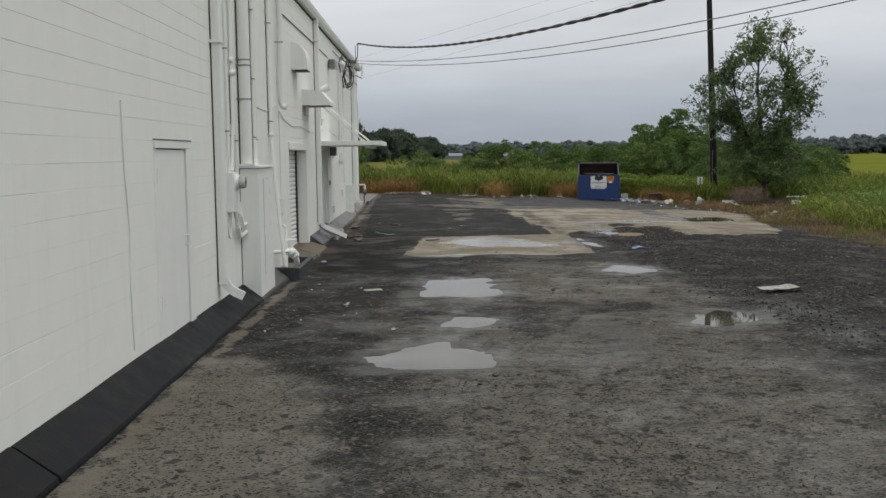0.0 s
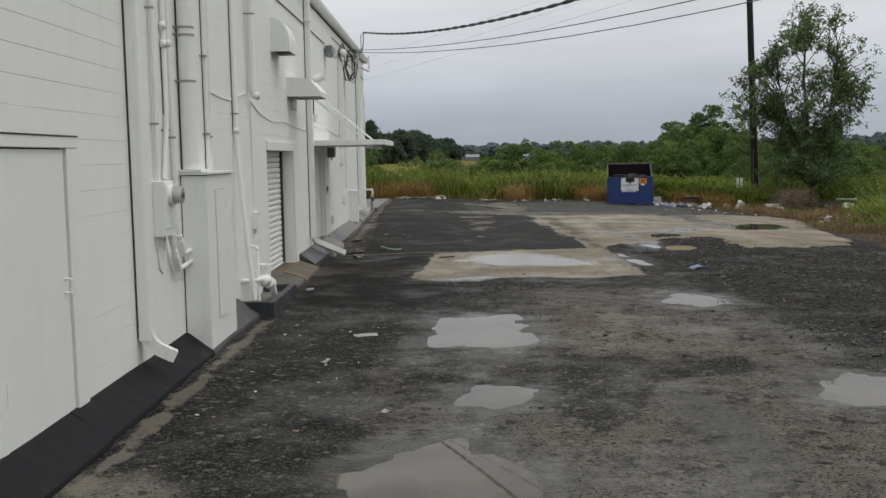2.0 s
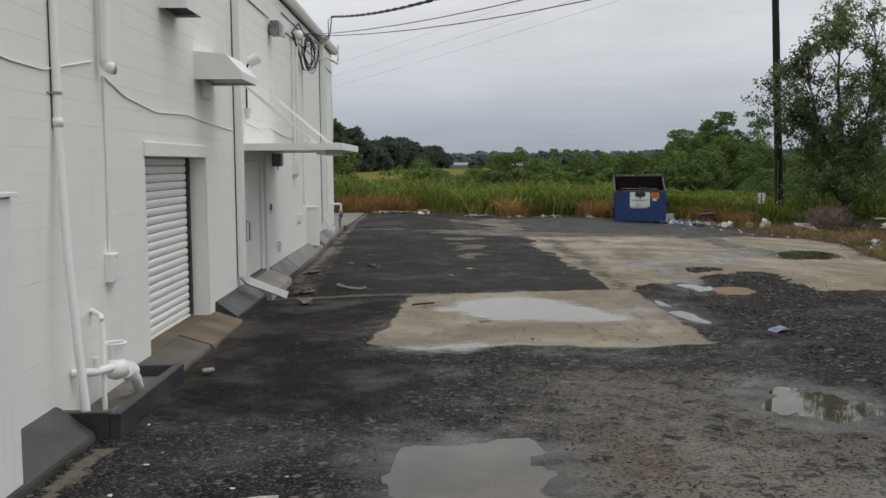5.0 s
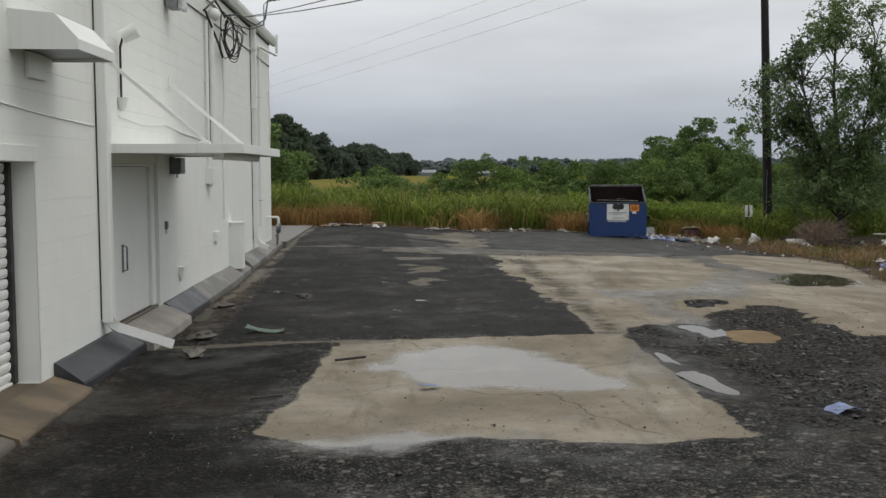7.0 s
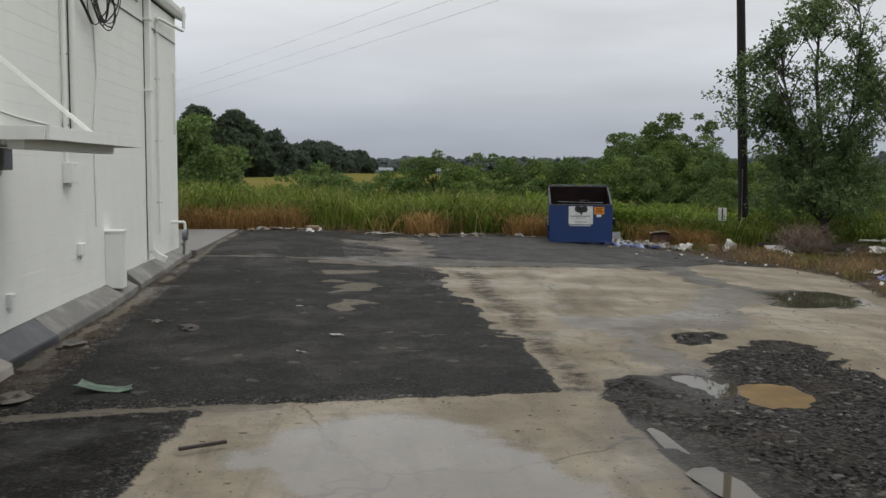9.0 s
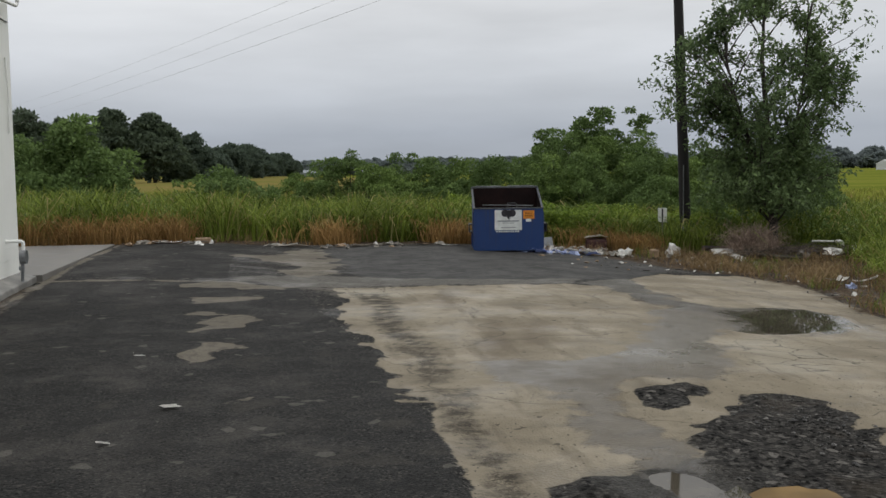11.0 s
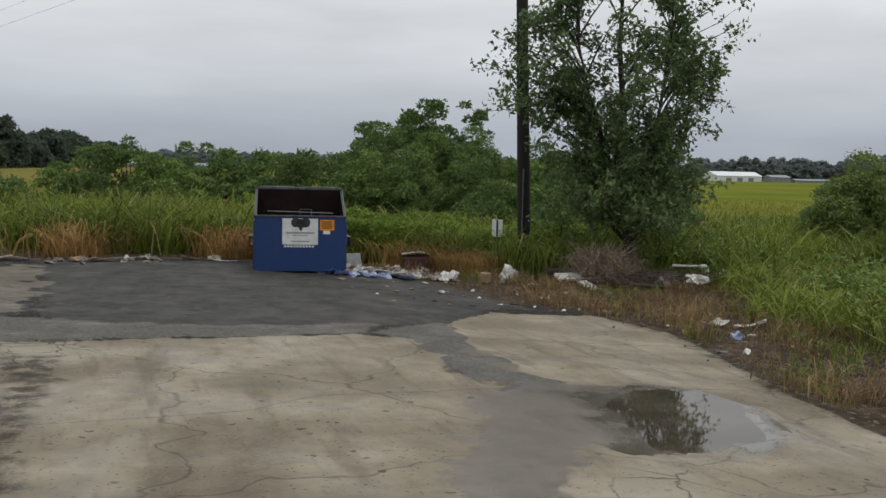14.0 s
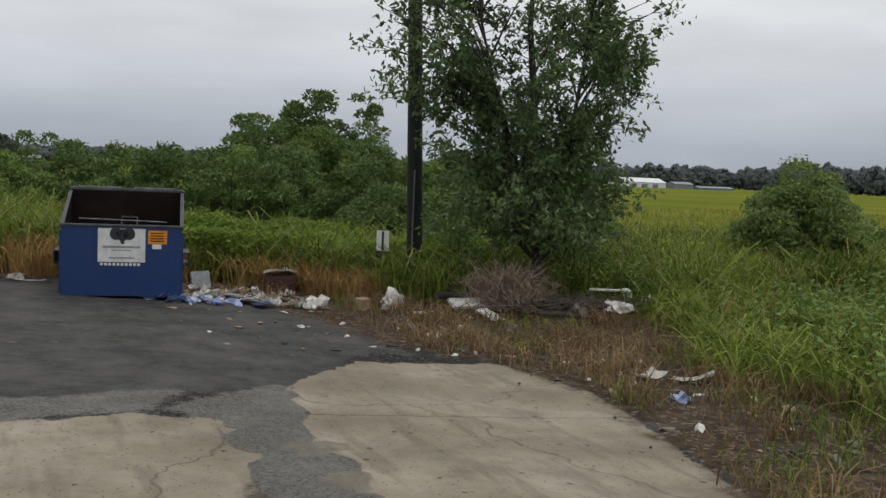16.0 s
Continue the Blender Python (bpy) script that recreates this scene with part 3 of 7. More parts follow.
PATCH_FAR = [(0.74, 44.3), (1.86, 45.3), (2.16, 47.1), (3.02, 47.3), (2.96, 45.8), (3.15, 43.2), (3.06, 41.4), (2.45, 40.4), (1.89, 40.8), (2.4, 42.3), (1.4, 43.5)]
NEWER = [(-1.7, 26.1), (3.2, 26.2), (3.25, 28.4), (3.1, 31.2), (2.3, 36.8), (2.2, 38.4), (1.0, 39.0), (-2.2, 39.1), (-1.95, 33.0), (-1.8, 29.0)]
NEWER_FAR = [(2.78, 48.5), (7.0, 48.3), (9.6, 48.8), (11.2, 44.6), (11.0, 43.0), (10.2, 41.9), (9.3, 40.5), (8.6, 39.9), (7.7, 39.7), (5.8, 39.3), (4.4, 39.5), (3.45, 40.3), (3.3, 41.4), (3.2, 43.3), (3.0, 46.0)]
NEWER_SIDE = [(-2.5, 39.6), (0.9, 39.5), (0.8, 44.0), (1.8, 46.0), (2.4, 48.2), (-2.5, 47.2)]
EATEN = [[(8.38, 37.75), (8.85, 37.85), (8.68, 37.42), (8.36, 37.3)], [(8.48, 37.12), (8.84, 37.02), (8.66, 36.64), (8.4, 36.72)], [(8.1, 38.7), (8.4, 38.75), (8.35, 38.45), (8.12, 38.4)], [(0.1, 38.7), (0.99, 39.0), (2.2, 38.6), (1.9, 38.0), (1.0, 38.2), (0.2, 38.1)], [(0.6, 36.9), (1.2, 37.15), (1.9, 37.0), (1.7, 36.5), (0.65, 36.35)], [(0.55, 35.2), (1.1, 35.55), (1.5, 35.3), (1.15, 35.1)], [(0.8, 34.4), (1.0, 35.0), (1.35, 35.2), (1.7, 34.6), (1.4, 33.85), (0.88, 33.85)], [(0.7, 31.9), (1.0, 32.85), (1.5, 33.0), (1.5, 32.5), (1.0, 32.2), (0.97, 31.65)], [(1.35, 29.75), (1.74, 29.87), (1.7, 29.65), (1.42, 29.57)]]
GREYED = [(1.0, 39.5), (2.2, 38.4), (2.9, 38.6), (5.6, 38.5), (7.6, 39.1), (7.8, 39.9), (5.8, 39.4), (4.4, 39.6), (3.4, 40.3), (2.5, 40.4), (1.2, 40.2)]
GREYED_WEDGE = [(7.6, 39.3), (9.1, 40.2), (8.95, 38.4), (8.95, 36.5), (9.1, 35.0), (8.1, 34.8), (7.6, 36.3), (7.7, 38.3)]
BLOTS = [[(4.85, 34.5), (5.1, 34.5), (4.7, 32.0), (4.35, 31.3), (4.2, 31.6)], [(5.1, 33.9), (5.6, 34.0), (5.25, 32.3), (4.9, 32.15)], [(4.5, 37.4), (4.8, 37.4), (4.7, 35.6), (4.4, 35.4)]]
SOAKED = [(-2.2, 17.6), (-0.2, 17.9), (0.3, 19.4), (-0.3, 20.6), (-0.75, 21.4), (-0.5, 22.6), (-0.4, 24.2), (-0.3, 25.5), (-1.7, 25.3), (-2.3, 25.0)]
CRAZED = [[(1.4, 39.6), (2.2, 38.6), (3.2, 36.6), (4.0, 37.2), (3.9, 38.6), (2.6, 40.0)], [(1.67, 17.3), (2.64, 16.9), (3.4, 15.8), (3.2, 14.0), (1.6, 14.3), (1.3, 15.9)], [(7.1, 30.9), (8.1, 32.8), (8.55, 32.9), (8.6, 32.1), (8.7, 31.0), (7.9, 30.3), (7.3, 30.2)]]
STAINS = [[(1.6, 17.0), (2.1, 16.8), (2.0, 16.1), (1.6, 16.1)], [(-2.3, 18.6), (-1.95, 19.0), (-1.9, 21.7), (-1.95, 23.6), (-2.3, 23.8)], [(-1.9, 22.7), (-1.4, 23.0), (-0.8, 22.8), (-0.9, 22.2), (-1.4, 21.9)], [(-2.5, 25.9), (-1.75, 26.1), (-1.85, 29.0), (-2.0, 33.0), (-2.2, 38.5), (-2.6, 38.8)]]
JOINT_X, JOINT_Y = [2.8, 5.6, 7.6, 8.3], [38.28, 38.42, 38.98, 38.85]
CRACK_X, CRACK_Y = [3.3, 4.4, 5.4, 6.1, 7.4, 9.0], [34.55, 34.63, 34.74, 35.29, 35.49, 35.9]
SOILED = [(3.15, 37.8), (3.3, 36.0), (3.25, 33.5), (3.4, 32.0), (3.4, 30.0), (3.7, 30.2), (3.75, 32.2), (3.6, 34.0), (3.75, 36.3), (3.8, 37.7)]
SOILED_GROOVE = [(3.36, 29.9), (3.38, 27.9), (3.36, 26.3), (3.56, 26.1), (3.6, 27.9), (3.68, 29.9)]
SOILED_WEDGE = [(8.1, 37.2), (8.6, 36.4), (9.3, 35.2), (8.9, 34.6), (8.2, 35.4), (7.8, 36.6)]
GOLD = [(-60, 59.0), (4.5, 59.0), (12, 110), (40, 420), (-160, 420)]
GRAVEL = [(3.5, 28.6), (6.9, 30.4), (8.4, 29.2), (10.5, 30.0), (11.5, 27.0), (11.5, 9.0), (6.5, 9.0), (5.2, 14.0), (4.4, 18.0), (3.9, 22.0), (3.6, 25.0)]
FILM = [(4.07, 30.85), (4.1, 31.2), (5.06, 31.12), (5.71, 31.24), (6.24, 32.03), (6.75, 32.9), (7.4, 34.3), (7.75, 35.4), (8.5, 35.9), (9.3, 36.0), (10.2, 35.9), (10.6, 35.2), (10.4, 34.0), (9.7, 33.25), (8.4, 33.3), (8.3, 33.6), (7.8, 33.1), (7.35, 32.2), (6.95, 30.85), (6.4, 29.9), (5.4, 30.0), (4.95, 29.0), (5.0, 28.0), (5.05, 27.3), (4.95, 26.8), (4.5, 26.9), (4.38, 27.4), (4.37, 28.0), (4.6, 28.9), (4.4, 29.6), (4.2, 30.2)]
PALE_LANE = [(-2.4, -3.0), (-0.6, -3.0), (-0.7, 5.0), (-0.9, 8.4), (-1.7, 10.2), (-2.4, 10.6)]
PATCH_MID = [(-0.4, 14.9), (1.5, 14.7), (3.1, 14.3), (3.2, 13.4), (2.1, 13.0), (1.6, 11.6), (1.2, 11.2), (0.9, 12.2), (-0.3, 12.4)]
SHEEN_MID = [(2.0, 12.8), (2.25, 12.8), (2.5, 11.4), (2.5, 9.8), (1.85, 9.8)]
PALE_MID = [(0.2, 2.0), (3.4, 2.0), (3.8, 11.0), (4.2, 15.0), (3.6, 19.5), (1.2, 19.6), (0.9, 15.5), (-0.3, 15.0), (-0.4, 12.0), (-0.2, 9.0)]
MARGIN = [(-40, 47.9), (-3.0, 46.9), (0.4, 48.0), (7.0, 49.2), (9.2, 48.9), (10.7, 45.6), (11.2, 43.0), (12.3, 42.1), (12.65, 40.4), (12.4, 38.6), (11.65, 35.8), (11.3, 32.0), (11.2, 27.0), (12.0, 16.0), (12.6, 4.0), (12.6, -40), (600, -40), (600, 600), (-600, 600), (-600, 60)]
FIELD = [(-40, 50.5), (-3.0, 49.5), (8.0, 51.2), (12.5, 51.5), (16.0, 49.5), (18.0, 44.0), (18.5, 36.0), (17.0, 26.0), (18.0, 4.0), (18.0, -60), (900, -60), (900, 900), (-900, 900), (-900, 60)]
PUDDLES_LANE = [
    [(-0.55, 10.3), (-0.35, 10.9), (0.15, 11.15), (0.65, 10.6), (0.7, 10.1), (0.55, 9.85), (0.0, 9.85), (-0.35, 9.75)],
    [(0.2, 12.3), (0.43, 12.9), (0.85, 12.85), (0.83, 12.5), (0.5, 12.2)],
    [(-0.05, 15.0), (0.1, 16.8), (0.98, 16.95), (1.06, 15.2), (0.8, 14.9)],
    [(3.2, 18.0), (3.45, 18.8), (3.9, 18.4), (4.0, 17.7), (3.6, 17.3)],
    [(3.45, 12.9), (3.8, 13.2), (4.2, 12.9), (4.15, 12.5), (3.65, 12.05), (3.38, 12.3)],
]
PUDDLES_SLAB = [
    [(0.3, 24.1), (0.65, 24.9), (1.1, 25.4), (1.65, 25.5), (2.2, 25.1), (2.5, 24.5), (2.85, 23.7), (2.95, 23.1), (2.8, 22.8), (2.3, 22.85), (1.5, 23.05), (1.1, 23.0), (0.75, 23.6)],
    [(-0.2, 21.1), (0.65, 21.4), (1.25, 21.2), (0.65, 20.7), (0.0, 20.7)],
    [(3.66, 24.9), (3.76, 24.5), (3.78, 23.75), (3.86, 23.25), (3.93, 22.85), (3.88, 22.65), (3.75, 22.85), (3.69, 23.3), (3.66, 24.0)],
    [(4.45, 26.75), (4.72, 26.9), (4.86, 26.55), (4.82, 26.14), (4.65, 26.0), (4.47, 26.35)],
    [(8.98, 35.2), (8.95, 34.75), (8.85, 34.2), (8.6, 33.5), (9.0, 33.4), (9.65, 33.5), (10.05, 33.95), (10.28, 34.75), (10.22, 35.4), (9.95, 35.58), (9.7, 35.62), (9.3, 35.4)],
]
POOLS, PUDDLES_SLAB = PUDDLES_SLAB[:2], PUDDLES_SLAB[2:]
PUDDLES = PUDDLES_LANE + PUDDLES_SLAB
BROWN = [[(5.03, 26.1), (5.12, 26.28), (5.42, 26.44), (5.49, 26.2), (5.38, 25.7), (5.24, 25.53), (5.08, 25.56), (5.01, 25.75)]]


def steps(start, stop, fine):
    return list(np.arange(start, stop, fine))


def spread(start, grow, limit):
    out, d, v = [], grow, start
    while v < limit:
        v += d
        d *= 1.22
        out.append(v)
    return out


def build_ground():
    xs = [-v for v in spread(3.2, 0.4, 900)][::-1] + steps(-3.2, 4.6, 0.085) + steps(4.6, 15.0, 0.14) + [15.0] + spread(15.0, 0.3, 900)
    ys = [-v for v in spread(-3.4, 0.5, 300)][::-1] + steps(3.4, 28.0, 0.11) + steps(28.0, 50.0, 0.16) + [50.0] + spread(50.0, 0.4, 1500)
    x, y = np.meshgrid(np.array(xs), np.array(ys))
    z = height(x, y)
    near = (np.abs(x - 6) < 14) & (y > 0) & (y < 55)
    rough = (lattice(x, y, 0.21, 3) - 0.5) * 0.014 + (lattice(x, y, 0.55, 4) - 0.5) * 0.016 + (lattice(x, y, 2.3, 5) - 0.5) * 0.03
    sd = {n: inside(p, x, y) for n, p in (("new", NEWER), ("grav", GRAVEL), ("film", FILM), ("dirt", MARGIN), ("field", FIELD))}
    sd["new"] = np.maximum.reduce([sd["new"], inside(NEWER_FAR, x, y), inside(NEWER_SIDE, x, y)])
    # the asphalt has broken away from the far slab in scallops
    bites = ((lattice(x, y, 0.42, 81) - 0.5) * 0.42 + (lattice(x, y, 0.16, 82) - 0.5) * 0.16) * smooth01(4.6, 3.8, x) * smooth01(28.0, 29.5, y)
    bites = bites + ((lattice(x, y, 0.9, 85) - 0.5) * 0.4 + (lattice(x, y, 0.25, 87) - 0.5) * 0.3) * smooth01(3.9, 4.6, x) * smooth01(31.5, 30.0, y)
    sd["conc"] = np.maximum.reduce([inside(SLAB_NEAR, x, y), inside(SLAB_FAR, x, y) + bites])
    # broken fragments left standing in the worn channel through the far slab
    worn = smooth01(-0.5, 0.0, inside(GREYED_WEDGE, x, y))
    sd["conc"] = sd["conc"] + worn * ((lattice(x, y, 0.75, 93) - 0.5) * 0.5 + (lattice(x, y, 0.28, 94) - 0.5) * 0.35 + 0.02)
    sd["conc"] = np.minimum(sd["conc"], 0.05 - inside(GRAVEL_ISLAND, x, y) + (lattice(x, y, 0.3, 86) - 0.5) * 0.3)
    sd["grav"] = np.maximum(sd["grav"], inside(GRAVEL_ISLAND, x, y) + 0.9)
    sd["grey"] = np.maximum(inside(GREYED, x, y), inside(GREYED_WEDGE, x, y))
    sd["craze"] = np.maximum.reduce([inside(o, x, y) for o in CRAZED])
    sd["stain"], sd["soil"], sd["gold"] = np.maximum.reduce([inside(o, x, y) for o in STAINS]), np.maximum.reduce([inside(o, x, y) for o in (SOILED, SOILED_WEDGE, SOILED_GROOVE)]), inside(GOLD, x, y)
    strip = 0.075 + 0.07 * (lattice(x, y, 1.3, 33) - 0.5) - np.abs(x + 2.25) + np.where((y > 17) & (y < 27.5), -9, 0)
    joint = lambda y0, y1, x0, x1, w: np.minimum(w - np.abs(y - (y0 + (y1 - y0) * (x - x0) / (x1 - x0))), np.minimum(x - x0, x1 - x))
    eaten = np.maximum.reduce([inside(o, x, y) for o in EATEN]) + (lattice(x, y, 0.22, 84) - 0.5) * 0.3 + (lattice(x, y, 0.6, 89) - 0.5) * 0.4 - 0.04
    sd["thin"] = np.maximum.reduce([joint(25.4, 25.85, -2.3, 0.6, 0.09), joint(39.2, 39.0, -2.5, 1.2, 0.10), eaten, strip, inside(PATCH_FAR, x, y) + (lattice(x, y, 0.4, 83) - 0.5) * 0.7 + (lattice(x, y, 0.15, 88) - 0.5) * 0.3])
    sd["pool"] = np.maximum.reduce([inside(o, x, y) for o in POOLS])
    sd["soak"] = inside(SOAKED, x, y)
    sd["blot"] = np.maximum.reduce([inside(o, x, y) for o in BLOTS])
    sd["lane"] = inside(PALE_LANE, x, y)
    sd["sheen"] = np.maximum(inside(NEWER_FAR, x, y), inside(SHEEN_MID, x, y))
    sd["pale"] = np.maximum.reduce([inside(PALE_MID, x, y), inside(STAINS[2], x, y) + 0.2])
    sd["pale"] = np.where(inside(PATCH_MID, x, y) > 0, np.minimum(sd["pale"], -0.15), sd["pale"])
    sd["wet"] = np.maximum.reduce([inside(o, x, y) for o in PUDDLES]) + 0.30
    lines = {"ln_joint": y - 0.12 - np.interp(x, JOINT_X, JOINT_Y), "ln_crack": y - np.interp(x, CRACK_X, CRACK_Y)}
    bare = smooth01(-0.06, 0.06, sd["conc"] + (lattice(x, y, 0.25, 8) - 0.5) * 0.2)
    loose = smooth01(-0.5, 0.5, sd["grav"])
    stony = ((lattice(x, y, 0.17, 11) - 0.4) * 0.05 + (lattice(x, y, 0.9, 12) - 0.5) * 0.07) * loose
    z = z + np.where(near, rough * (1 - 0.7 * bare) - 0.022 * bare + stony, 0)
    for outline in PUDDLES + BROWN:
        cx, cy = np.mean([p[0] for p in outline]), np.mean([p[1] for p in outline])
        level = float(height(cx, cy)) - 0.012
        d = inside(outline, x, y) + (lattice(x, y, 0.35, 21) - 0.5) * 0.24 + (lattice(x, y, 0.13, 22) - 0.5) * 0.12
        flat = smooth01(-0.55, -0.14, d)
        z = z * (1 - flat) + flat * (level + 0.006 + rough * 0.35 - 0.03 * smooth01(-0.07, 0.08, d))
    z = z + np.where(near, 0, (lattice(x, y, 37, 14) - 0.5) * 0.5 * smooth01(60, 120, np.hypot(x - 6, y - 30)))
    ny, nx = x.shape
    idx = np.arange(ny * nx).reshape(ny, nx)
    faces = np.stack([idx[:-1, :-1], idx[:-1, 1:], idx[1:, 1:], idx[1:, :-1]], -1).reshape(-1, 4)
    mesh = bpy.data.meshes.new("ground")
    mesh.from_pydata(np.stack([x, y, z], -1).reshape(-1, 3).tolist(), [], faces.tolist())
    for n, v in sd.items():
        a = mesh.attributes.new("sd_" + n, "FLOAT", "POINT")
        a.data.foreach_set("value", np.clip(v, -6, 6).ravel().astype(np.float32))
    for n, v in lines.items():
        a = mesh.attributes.new(n, "FLOAT", "POINT")
        a.data.foreach_set("value", np.clip(v, -6, 6).ravel().astype(np.float32))
    mesh.materials.append(M_GROUND)
    mesh.shade_smooth()
    return tagged(new("ground", mesh), "wet potholed yard of asphalt, bare concrete and gravel, running into a green field", "ground", kind="structure")


build_ground()


def build_puddle(outline, material, label):
    cx, cy = np.mean([p[0] for p in outline]), np.mean([p[1] for p in outline])
    level = float(height(cx, cy)) - 0.012
    bm = bmesh.new()
    ring = []
    n = len(outline)
    for i, p in enumerate(outline):
        q = outline[(i + 1) % n]
        for t in (0.0, 0.5):
            v = Vector((p[0] + (q[0] - p[0]) * t - cx, p[1] + (q[1] - p[1]) * t - cy))
            v += v.normalized() * 0.17
            ring.append(bm.verts.new((cx + v.x, cy + v.y, level)))
    bmesh.ops.triangulate(bm, faces=[bm.faces.new(ring)])
    ob = part("puddle", bm, material)
    return tagged(settle(ob), label, "puddle", kind="structure")


for outline in PUDDLES:
    build_puddle(outline, M_WATER, "shallow muddy rain puddle mirroring the grey sky in the broken pavement")
for outline in BROWN:
    build_puddle(outline, M_BROWNWATER, "small brown muddy puddle in the dark gravel")


def on_ground(x, y, up=0.0):
    return (x, y, float(height(x, y)) + up)

# ---- the white block building ----
WX, NORTH, SOUTH, TOP = -2.7, 39.2, -9.0, 5.42
OPENINGS = [(10.15, 11.42, 0.28, 2.27), (19.85, 22.62, 0.22, 2.29), (25.05, 27.2, 0.36, 2.30)]


def in_opening(y, z):
    return any(a < y < b and c < z < d for a, b, c, d in OPENINGS)


def build_wall_east():
    bm = bmesh.new()
    ys = sorted({SOUTH, NORTH, *[v for o in OPENINGS for v in o[:2]]})
    for a, b in zip(ys, ys[1:]):
        zs = sorted({-0.4, TOP, *[v for o in OPENINGS if o[0] < (a + b) / 2 < o[1] for v in o[2:]]})
        for c, d in zip(zs, zs[1:]):
            if not in_opening((a + b) / 2, (c + d) / 2):
                box((WX - 0.3, a, c), (WX - 0.005, b, d), bm=bm)
    return tagged(part("wall_east", bm, M_WALL), "long white-painted concrete block wall with thick old paint", "wall", kind="structure")


wall_east = build_wall_east()
tagged(part("wall_north", box((-17, NORTH - 0.3, -0.4), (WX - 0.301, NORTH, TOP)), M_WALL), "white painted block end wall", "wall", kind="structure")
tagged(part("wall_south", box((-17, SOUTH, -0.4), (WX - 0.301, SOUTH + 0.3, TOP)), M_WALL), "white painted block end wall", "wall", kind="structure")
tagged(part("wall_west", box((-17.3, SOUTH, -0.4), (-17, NORTH, TOP)), M_WALL), "white painted block back wall", "wall", kind="structure")
roof = part("roof", box((-17.4, SOUTH - 0.1, TOP + 0.17), (WX + 0.06, NORTH + 0.45, TOP + 0.27), 0.01), M_TRIM)
tagged(roof, "flat low roof with pale metal edge", "roof", kind="structure")
trim = part("trim", box((WX - 0.02, SOUTH, TOP), (WX + 0.02, NORTH + 0.3, TOP + 0.165), 0.004), M_TRIM)
tagged(trim, "white painted fascia board under the roof edge", "trim", kind="structure")


def seam(y0, y1, z):
    bm = tube([(WX + 0.012, y0, z), (WX + 0.012, (y0 + y1) / 2, z + 0.012), (WX + 0.012, y1, z)], 0.011, 6)
    return tagged(settle(part("cable", bm, M_WIRE)), "thin dark cable run along the top of the white wall", "cable", "wall cables")


seam(19.0, 27.9, 4.83)
seam(28.4, 39.1, 4.84)
seam(29.5, 35.5, 5.16)


def gutter():
    g = thing("gutter", (WX, NORTH, TOP), "white metal eaves gutter with an open square profile", "gutter")
    o = [(WX + 0.022, TOP + 0.16), (WX + 0.022, TOP), (WX + 0.10, TOP), (WX + 0.14, TOP + 0.09), (WX + 0.15, TOP + 0.16), (WX + 0.142, TOP + 0.16), (WX + 0.132, TOP + 0.092), (WX + 0.096, TOP + 0.008), (WX + 0.03, TOP + 0.008), (WX + 0.03, TOP + 0.16)]
    part("trough", prism(o, SOUTH, NORTH + 0.55), M_TRIM, g)
    part("end_cap", prism(o[:5], NORTH + 0.552, NORTH + 0.56), M_TRIM, g)
    # shade below the gutter, painted as a dark strip on the wall
    part("gutter_shade_strip", box((WX - 0.004, 17.0, TOP - 0.05), (WX + 0.012, NORTH - 0.05, TOP - 0.002)), M_GAP, g, "dark strip painting the shade under the gutter")
    for i in range(12):
        y = 16 + 2.0 * i
        part("strap", box((WX + 0.022, y, TOP + 0.165), (WX + 0.155, y + 0.03, TOP + 0.172)), M_TRIM, g)


gutter()


def downspout(y, foot, tip, label):
    """A square metal downspout on the wall, with a kicked-out shoe."""
    d = thing("downspout", (WX, y, foot), label, "downspout", "wall downspouts")
    part("shaft", box((WX + 0.016, y, foot), (WX + 0.125, y + 0.16, TOP), 0.016), M_PIPE, d)
    # solid dark fill draws the shade between shaft and wall
    part("gap", box((WX + 0.001, y + 0.006, foot + 0.04), (WX + 0.014, y + 0.15, TOP)), M_GAP, d, "dark filler painting the shade behind the shaft")
    c = Vector((WX + 0.072, y + 0.08, foot + 0.03))
    tip = Vector(tip)
    knee = c + Vector((0.0, 0, -0.06))
    path = [c + Vector((0, 0, 0.12))] + bend(c + Vector((0, 0, 0.5)), knee, tip, 0.15, 8) + [tip]
    bm = bmesh.new()
    rings = []
    flat = Vector((tip.x - c.x, tip.y - c.y, 0)).normalized()
    turn = Vector((-flat.y, flat.x, 0))
    for i, p in enumerate(path):
        dr = (path[min(i + 1, len(path) - 1)] - path[max(i - 1, 0)]).normalized()
        t = min(1, i / (len(path) - 2))
        side = (Vector((0, 1, 0)) * (1 - t) + turn * t).normalized()
        side = (side - dr * side.dot(dr)).normalized()
        up = dr.cross(side).normalized()
        rings.append([bm.verts.new(p + a * side * 0.064 + b * up * 0.055) for a, b in ((-1, -1), (1, -1), (1, 1), (-1, 1))])
    for a, b in zip(rings, rings[1:]):
        for k in range(4):
            bm.faces.new((a[k], a[(k + 1) % 4], b[(k + 1) % 4], b[k]))
    part("shoe", bm, M_PIPE, d)
    for z in (3.6, 4.9):
        part("strap", box((WX + 0.004, y - 0.03, z), (WX + 0.14, y + 0.19, z + 0.04), 0.003), M_PIPE, d)
    return d


downspout(12.9, 0.52, (WX + 0.30, 13.05, 0.36), "white square downspout with a short curved shoe over the black kerb")
downspout(24.5, 0.50, (-2.08, 25.15, 0.15), "white square downspout with a long straight shoe reaching over the pavement")
downspout(35.95, 0.62, (WX + 0.33, 36.05, 0.46), "white square downspout near the far corner of the wall")


